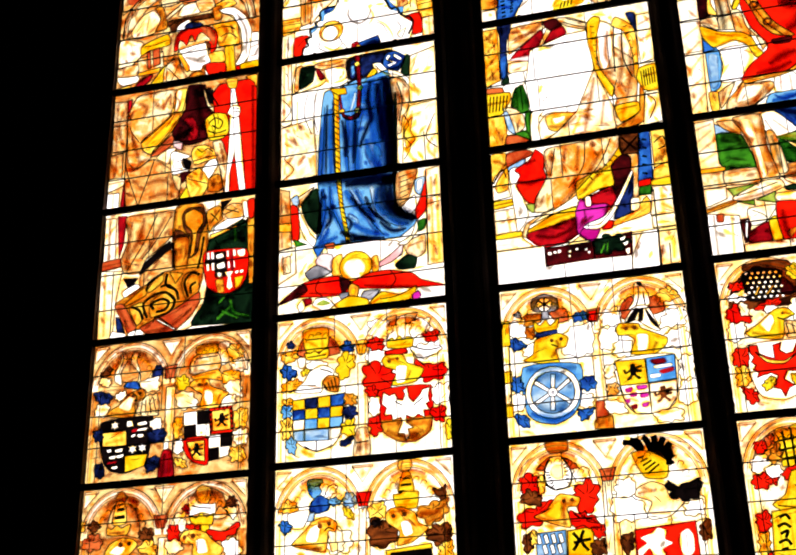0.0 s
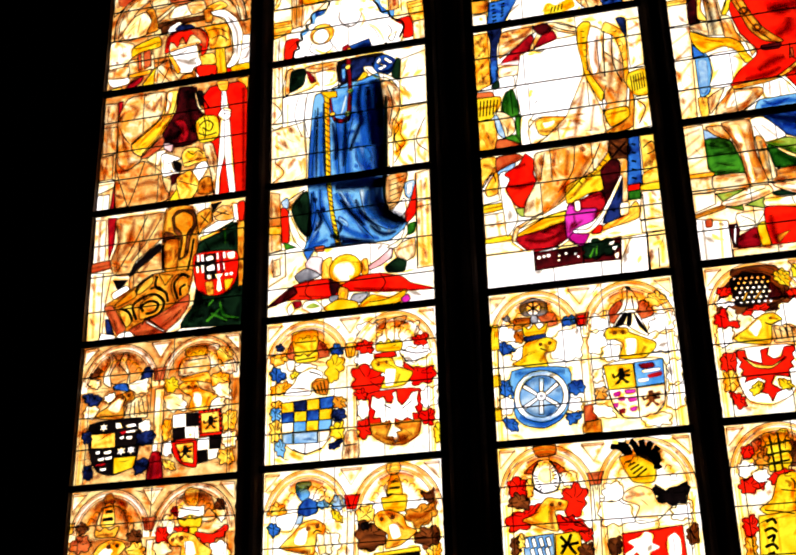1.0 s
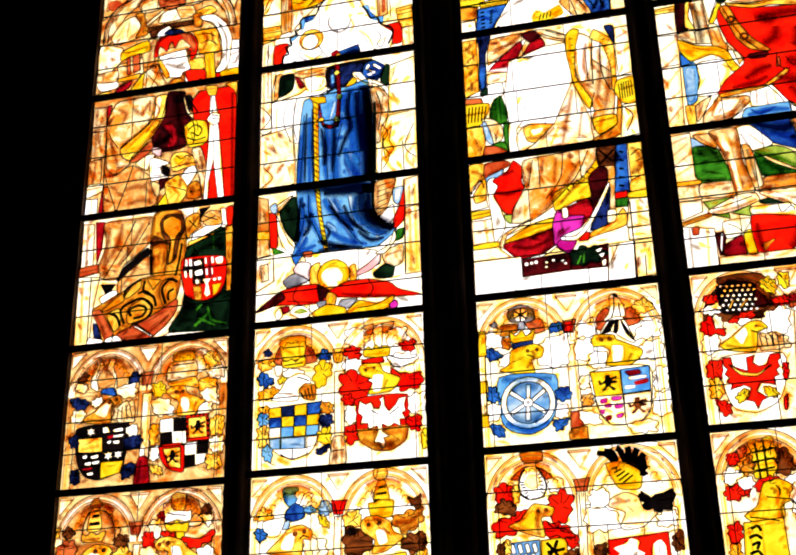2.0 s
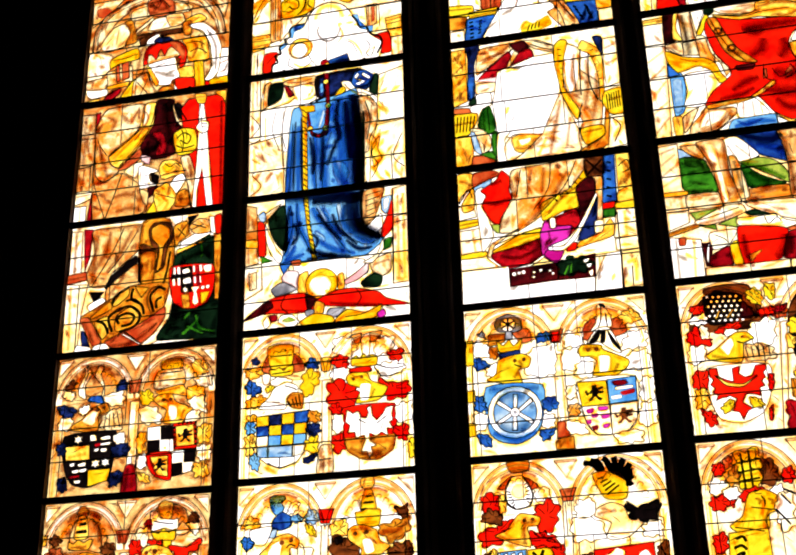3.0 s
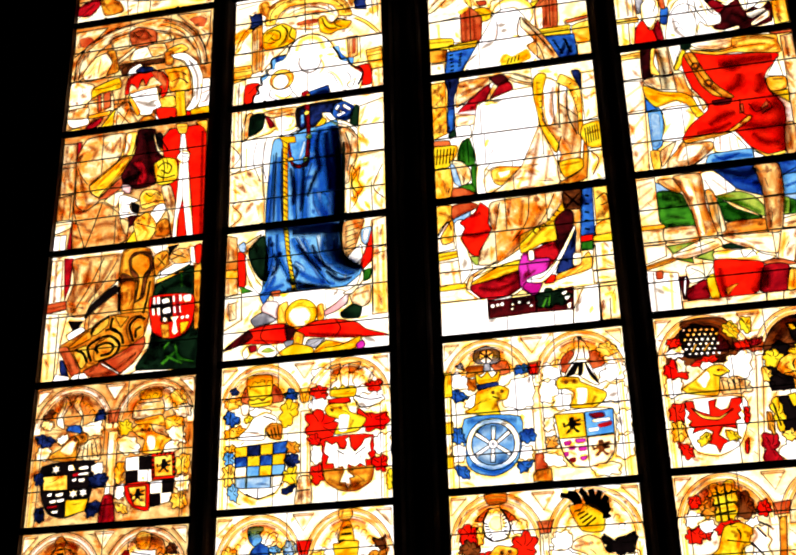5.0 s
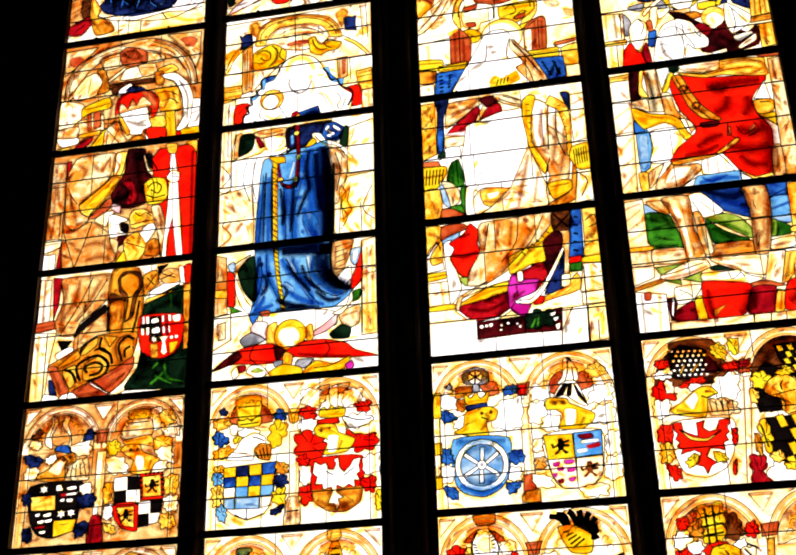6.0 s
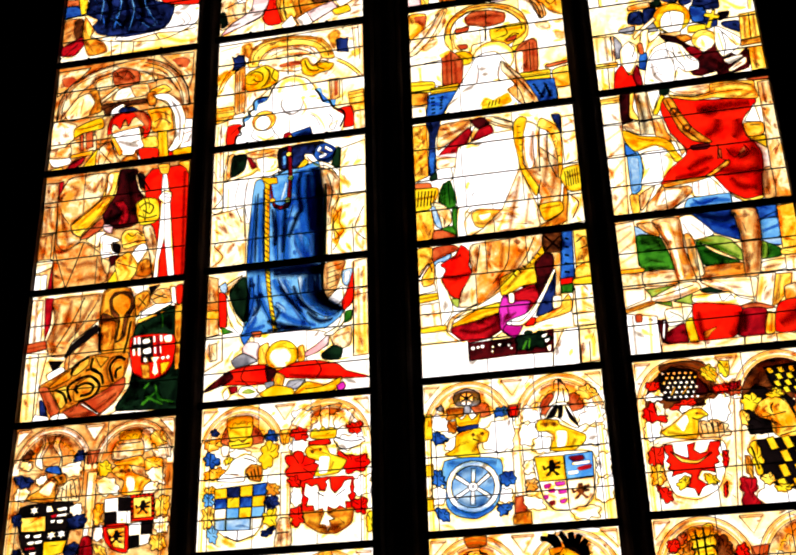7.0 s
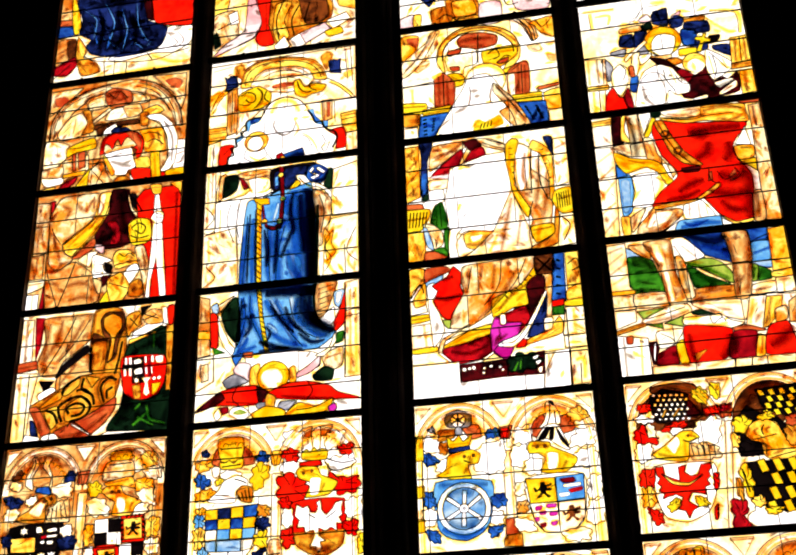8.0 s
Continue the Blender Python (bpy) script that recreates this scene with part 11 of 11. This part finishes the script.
L(2, (68.6, 411.7), (66.7, 406.2), (62.8, 405), wide=2.2)
L(2, (73, 412.2), (71.1, 406.1), (69, 403.7), wide=2.4)
L(2, (75, 411.8), (75, 405.9), (74.6, 403.4), wide=2.4)
L(2, (76.8, 412.6), (78.5, 407.5), (79.7, 405.1), wide=2.4)
L(2, (78.1, 414.5), (81.5, 410.1), (82.9, 408.3), wide=2.4)
L(2, (78.9, 416.3), (82.6, 413.7), (83.6, 413.3), wide=2.4)
L(2, (79.4, 418.1), (82.4, 417.2), (83.3, 417.9), wide=2.2)
L(2, (79.5, 419.8), (81.8, 420.1), (82.6, 421.5), wide=2.2)
S(2, "yellow", (62.9, 413), (71, 412), (80.3, 419), (78.9, 428.7), (68.4, 427.7))
for k in range(5):
    L(2, (65.8 + k * 1.000, 416.1 + k * 2.427), (68.8 + k * 1.824, 415.2 + k * 1.351), wide=.7)
B(2, 4, "ochre", (68.7, 426.3), (78.4, 426.7), taper=.3)
F(2, "white", (53.4, 428.9), (61.8, 427.4), (63, 436.7), (54.1, 438.1))
F(2, "white", (51.1, 439), (64.6, 440.2), (66.5, 450.6), (52, 451.6))
S(2, "cream", (62.6, 438), (64.2, 433.3), (71.3, 430.3), (77.9, 433.5), (79.3, 439.3), (86.8, 442.5), (78.9, 450.8), (70.2, 452.3), (67.4, 449.8), (70.4, 442.1))
B(2, 5, "ochre", (69.6, 448.6), (79.1, 449.5), taper=.4)
B(2, 5, "umber", (63.9, 436.8), (73.7, 435.4), taper=.4)
O(2, "tan", 66.0, 437.2, 1.0, lead=False)
O(2, "tan", 71.8, 435.4, 1.1, lead=False)
F(2, "black", (78.4, 430.1), (84.4, 434.1), (95.7, 430.4), (92.3, 441.9), (83.6, 442.2), (79.2, 438.4))
F(2, "white", (86.2, 444.5), (94.9, 443), (95, 450.9), (86.5, 451.2))

# ---- cutting the glass and leading it up, panel by panel ----
# how a glass painter models each colour: the matt along the leads, the brush and the tracing inside
MODEL = {
    "sienna": ("umber", 4.2, ("umber", "ochre", "umber", "ochre", "line"), 1.6),
    "tan": ("umber", 4.0, ("umber", "ochre", "ochre", "line"), 1.6), "gold": ("ochre", 3.2, ("ochre", "umber", "line"), 1.4), "cream": ("ochre", 3.0, ("ochre", "umber", "line"), 0.9),
    "pale": ("straw", 2.6, ("straw", "straw", "ochre", "line"), 0.7), "bronze": ("ochre", 2.0, ("ochre",), 0.6), "amber": ("umber", 3.6, ("umber", "umber", "line"), 1.6), "brown": ("smoke", 3.0, ("smoke", "line"), 1.0),
    "rust": ("umber", 3.2, ("umber", "line"), 1.0), "yellow": ("ochre", 2.6, ("ochre", "line"), 0.9), "white": ("straw", 1.6, ("straw", "light", "line"), 0.3),
    "red": ("blood", 1.6, ("blood",), 0.0), "crimson": ("blood", 3.0, ("blood", "line"), 0.8), "maroon": ("smoke", 3.0, ("smoke",), 0.6), "blue": ("night", 1.6, ("royal", "night"), 0.35),
    "azure": ("royal", 0.8, ("royal",), 0.1), "sky": ("steel", 1.4, ("steel",), 0.4), "navy": ("smoke", 2.4, ("smoke", "night"), 0.6), "green": ("smoke", 3.0, ("smoke", "line"), 0.7),
    "lime": ("smoke", 1.8, ("ochre",), 0.6), "pink": ("blood", 1.6, ("light", "line"), 0.5), "magenta": ("blood", 2.4, ("blood",), 0.8), "grey": ("smoke", 2.0, ("smoke", "line"), 0.8), "moss": ("smoke", 2.0, ("smoke",), 0.5),
}


def inside(p, faces, verts):
    for f in faces:
        a, b, c = verts[f[0]], verts[f[1]], verts[f[2]]
        s0, s1, s2 = (b - a).cross(p - a), (c - b).cross(p - b), (a - c).cross(p - c)
        if (s0 >= 0 and s1 >= 0 and s2 >= 0) or (s0 <= 0 and s1 <= 0 and s2 <= 0):
            return True
    return False


def modelling(rnd, colour, faces, verts, size):
    """Brush strokes that run with the longer side of a piece and stay inside it."""
    if colour not in MODEL or size < 9:
        return []
    kinds, rate = MODEL[colour][2], MODEL[colour][3]
    pts = [verts[i] for f in faces for i in f]
    mid = sum(pts, Vector((0, 0))) / len(pts)
    xx, yy, xy = (sum(d) for d in zip(*((p.x * p.x, p.y * p.y, p.x * p.y) for p in (q - mid for q in pts))))
    along = 0.5 * math.atan2(2 * xy, xx - yy)
    made = []
    for _ in range(min(14, int(size * rate / 30))):
        f = rnd.choice(faces)
        s, t = sorted((rnd.random(), rnd.random()))
        p = verts[f[0]] * s + verts[f[1]] * (t - s) + verts[f[2]] * (1 - t)
        a, bend = along + rnd.uniform(-0.35, 0.35), rnd.uniform(-0.12, 0.12)
        step = rnd.uniform(0.6, 2.0)
        path = []
        for _ in range(7):
            if not inside(p, faces, verts):
                break
            path.append(p)
            p = p + Vector((math.cos(a), math.sin(a))) * step
            a += bend
        if len(path) > 2:
            kind = rnd.choice(kinds)
            made.append((kind, rnd.uniform(0.25, 0.5) if kind == "line" else rnd.uniform(3.0, 6.5) if kind in ("blood", "night", "smoke") else rnd.uniform(2.4, 5.6), path, 0.8))
    return made



def joints(light, row):
    """The level leads of a panel, and the upright ones between them."""
    rnd = random.Random(light * 17 + row * 5 + 40)
    levels = [row * 100 + k + rnd.uniform(-2, 2) for k in (25, 50, 75)]
    uprights = []
    for k in range(4):
        cut = [34 + rnd.uniform(-7, 7), 67 + rnd.uniform(-7, 7)] if rnd.random() < 0.6 else [50 + rnd.uniform(-12, 12)]
        uprights.append(cut)
    return levels, uprights


def prism(verts, faces, a, b, wide, deep):
    """A lead from a to b, a ridged bar that grips both sides of the glass."""
    d = b - a
    if d.length < 1e-5:
        return
    d.normalize()
    a, b = a - d * wide * 0.35, b + d * wide * 0.35
    side = Vector((-d.z, 0, d.x)) * wide / 2
    k = len(verts)
    for p in (a, b):
        verts.extend((p + side, p + side * 0.5 + Vector((0, -deep, 0)), p - side * 0.5 + Vector((0, -deep, 0)), p - side, p + Vector((0, deep, 0))))
    for i in range(5):
        j = (i + 1) % 5
        faces.append((k + i, k + j, k + 5 + j, k + 5 + i))


def panel(light, row):
    v0, v1 = row * 100, row * 100 + 100
    thing = tagged(new("stained_glass_panel"), PANEL_LABELS[row][light], "stained glass", group="stained-glass panels of the window")
    levels, uprights = joints(light, row)
    coords, edges, polys, look_up = [], [], [], []
    bounds = [v0] + levels + [v1]

    def ring_in(pts):
        base = len(coords)
        coords.extend(pts)
        polys.append(np.array([(p.x, p.y) for p in pts]))
        edges.extend((base + i, base + (i + 1) % len(pts)) for i in range(len(pts)))

    ring_in([Vector((0, v0)), Vector((100, v0)), Vector((100, v1)), Vector((0, v1))])
    look_up.append(("pale", True))
    for colour, pts, lead in SHAPES[light]:
        low, high = min(p.y for p in pts), max(p.y for p in pts)
        if high <= v0 or low >= v1:
            continue
        area = sum(pts[i - 1].x * p.y - p.x * pts[i - 1].y for i, p in enumerate(pts))
        ring_in(pts if area > 0 else pts[::-1])
        look_up.append((colour, lead))
    for k in levels:
        base = len(coords)
        coords.extend((Vector((-1, k)), Vector((101, k))))
        edges.append((base, base + 1))
    for k, cut in enumerate(uprights):
        for u in cut:
            base = len(coords)
            coords.extend((Vector((u, bounds[k])), Vector((u, bounds[k + 1]))))
            edges.append((base, base + 1))
    made = geometry.delaunay_2d_cdt(coords, edges, [], 0, 1e-4)
    verts, tris = made[0], made[2]
    flat = np.array([(p.x, p.y) for p in verts])
    heart = flat[np.array([tuple(f) for f in tris])].mean(axis=1)
    topmost = np.full(len(tris), -1)
    for k, poly in enumerate(polys):                     # the last outline round a face gives it its colour
        (x0, y0), (x1, y1) = poly.min(axis=0), poly.max(axis=0)
        near = np.nonzero((heart[:, 0] > x0) & (heart[:, 0] < x1) & (heart[:, 1] > y0) & (heart[:, 1] < y1) & ((topmost >= 0) | (k == 0)))[0]
        if len(near) == 0:
            continue
        px, py = heart[near, 0][:, None], heart[near, 1][:, None]
        a, b = poly, np.roll(poly, -1, axis=0)
        rise = np.where(a[:, 1] == b[:, 1], 1e-12, b[:, 1] - a[:, 1])
        cross = ((a[:, 1] > py) != (b[:, 1] > py)) & (px < (b[:, 0] - a[:, 0]) * (py - a[:, 1]) / rise + a[:, 0])
        topmost[near[cross.sum(axis=1) % 2 == 1]] = k
    owner = {}
    label_of = []
    for f, top in zip(tris, topmost):
        if top < 0:
            label_of.append(None)
            continue
        top = int(top)
        c = (verts[f[0]] + verts[f[1]] + verts[f[2]]) / 3
        band = sum(c.y > k for k in levels)
        col = sum(c.x > u for u in uprights[band])
        label_of.append((top, band, col if look_up[top][0] in ("pale", "cream", "white", "tan", "sienna") else 0))
    for i, f in enumerate(tris):
        if label_of[i] is None:
            continue
        for a, b in ((f[0], f[1]), (f[1], f[2]), (f[2], f[0])):
            owner.setdefault((min(a, b), max(a, b)), []).append(label_of[i])
    # pieces: faces of one label that hang together
    root = list(range(len(tris)))

    def find(i):
        while root[i] != i:
            root[i] = root[root[i]]
            i = root[i]
        return i

    first = {}
    for i, f in enumerate(tris):
        if label_of[i] is not None:
            for a, b in ((f[0], f[1]), (f[1], f[2]), (f[2], f[0])):
                key = (label_of[i], min(a, b), max(a, b))
                if key in first:
                    root[find(i)] = find(first[key])
                else:
                    first[key] = i
    groups = {}
    for i, f in enumerate(tris):
        if label_of[i] is not None:
            groups.setdefault(find(i), []).append(f)
    chips, brushed, piece_size = {}, [], {}
    rnd = random.Random(light * 31 + row * 7 + 300)
    for r, faces in groups.items():
        colour = look_up[label_of[r][0]][0]
        used = sorted({i for f in faces for i in f})
        index = {v: i for i, v in enumerate(used)}
        n = len(used)
        pts = [spot(light, verts[i].x, verts[i].y, -0.0014) for i in used] + [spot(light, verts[i].x, verts[i].y, 0.0014) for i in used]
        quads = [tuple(index[i] for i in f) for f in faces] + [tuple(n + index[i] for i in reversed(f)) for f in faces]
        sides = {}
        for f in faces:
            for a, b in ((f[0], f[1]), (f[1], f[2]), (f[2], f[0])):
                sides[(a, b)] = sides.get((b, a)) is None
                if (b, a) in sides:
                    sides[(a, b)] = sides[(b, a)] = False
        quads += [(index[b], index[a], n + index[a], n + index[b]) for (a, b), open_side in sides.items() if open_side]
        size = sum(abs((verts[f[1]] - verts[f[0]]).cross(verts[f[2]] - verts[f[0]])) / 2 for f in faces)
        piece_size[r] = size
        brushed += modelling(rnd, colour, faces, verts, size)
        if size < 2.5:                                   # slivers too small to pick apart
            vs, fs = chips.setdefault(colour, ([], []))
            base = len(vs)
            vs.extend(pts)
            fs.extend(tuple(base + i for i in q) for q in quads)
        else:
            raw_part("glass_piece", pts, quads, GLASS[colour], thing)
    for colour, (vs, fs) in sorted(chips.items()):
        tagged(raw_part("glass_sliver", vs, fs, GLASS[colour], thing), kind="stuff")
    # leads where two pieces meet
    lv, lf = [], []
    for (a, b), who in owner.items():
        if len(who) == 2 and who[0] != who[1]:
            tops = {who[0][0], who[1][0]}
            upper = max(tops)
            if len(tops) == 2 and not look_up[upper][1]:
                continue
            p, q = verts[a], verts[b]
            level = len(tops) == 1 and abs(p.y - q.y) < 0.2
            prism(lv, lf, spot(light, p.x, p.y), spot(light, q.x, q.y), 0.0060 if level else 0.0050, 0.004)
    for k in levels:                                   # tie bars along the level leads
        prism(lv, lf, spot(light, -0.5, k, -0.002), spot(light, 100.5, k, -0.002), 0.006, 0.006)
    for a, b in (((0.3, v0), (0.3, v1)), ((99.7, v0), (99.7, v1))):
        prism(lv, lf, spot(light, *a), spot(light, *b), 0.008, 0.005)
    tagged(raw_part("lead_came", lv, lf, LEAD, thing, "dull grey lead strips"), kind="stuff")
    # thin matt that softens away from the leads
    matt = {}
    for i, f in enumerate(tris):
        if label_of[i] is None:
            continue
        colour = look_up[label_of[i][0]][0]
        if colour not in MODEL:
            continue
        c = (verts[f[0]] + verts[f[1]] + verts[f[2]]) / 3
        for a, b in ((f[0], f[1]), (f[1], f[2]), (f[2], f[0])):
            who = owner[(min(a, b), max(a, b))]
            if len(who) != 2 or who[0][0] == who[1][0]:
                continue
            p, q = verts[a], verts[b]
            d = q - p
            if d.length < 0.02:
                continue
            n = Vector((-d.y, d.x)).normalized()
            if n.dot(c - p) < 0:
                n = -n
            tone, reach = MODEL[colour][0], min(MODEL[colour][1], 0.24 * math.sqrt(piece_size[find(i)]))
            vs, fs, uvs = matt.setdefault(tone, ([], [], []))
            base = len(vs)
            for s in (p, q):
                k = noise.noise(Vector((s.x * 0.16, s.y * 0.16, light * 9.0)))
                deep = max(0.15, 0.55 + 1.1 * k) * reach
                vs.extend((spot(light, s.x, s.y, -0.0017), spot(light, s.x + n.x * deep, s.y + n.y * deep, -0.0017)))
                uvs.extend((min(1.0, max(0.1, 0.62 + 0.9 * k)), 0.0))
            fs.append((base, base + 1, base + 3, base + 2))
    for tone, (vs, fs, uvs) in sorted(matt.items()):
        ob = tagged(raw_part("painted_matt", vs, fs, WASH[tone], thing), kind="stuff")
        layer = ob.data.uv_layers.new(name="UVMap")
        for loop in ob.data.loops:
            layer.data[loop.index].uv = (uvs[loop.vertex_index], 0)
    # brushed paint, each stroke a hair's breadth above the last
    piles = {}
    for order, (colour, wide, pts, taper) in enumerate(STROKES[light] + brushed):
        run = []
        for i, p in enumerate(pts):
            inside = v0 <= p.y < v1 and -0.5 <= p.x <= 100.5
            if inside:
                run.append((i, p))
            if run and (not inside or i == len(pts) - 1):
                if len(run) > 1:
                    piles.setdefault(colour, []).append((order, wide, run, taper, len(pts)))
                run = []
    for colour, runs in sorted(piles.items()):
        vs, fs, uvs = [], [], []
        for order, wide, run, taper, total in runs:
            y = -0.002 - 0.000004 * (order % 600)
            at = [spot(light, p.x, p.y, y) for _, p in run]
            base = len(vs)
            for j, p in enumerate(at):
                d = (at[min(j + 1, len(at) - 1)] - at[max(j - 1, 0)])
                d = d.normalized() if d.length > 0 else Vector((1, 0, 0))
                t = run[j][0] / max(total - 1, 1)
                half = wide / 100 * WIDE / 2 * (1 - taper * abs(2 * t - 1) ** 2)
                side = Vector((-d.z, 0, d.x)) * max(half, 0.0004)
                if colour == "line":
                    vs.extend((p + side, p - side))
                else:
                    vs.extend((p + side, p, p - side))
                    uvs.extend((0.0, 1.0 - 0.5 * taper * abs(2 * t - 1), 0.0))
            k = 2 if colour == "line" else 3
            for j in range(len(at) - 1):
                for s in range(k - 1):
                    i0 = base + j * k + s
                    fs.append((i0, i0 + 1, i0 + k + 1, i0 + k))
        ob = raw_part("painted_line" if colour == "line" else "painted_shading", vs, fs, TRACE if colour == "line" else WASH[colour], thing)
        tagged(ob, kind="stuff")
        if colour != "line":
            layer = ob.data.uv_layers.new(name="UVMap")
            for loop in ob.data.loops:
                layer.data[loop.index].uv = (uvs[loop.vertex_index], 0)
    return thing


for light in range(4):
    for row in ROWS_OF_GLASS:
        panel(light, row)
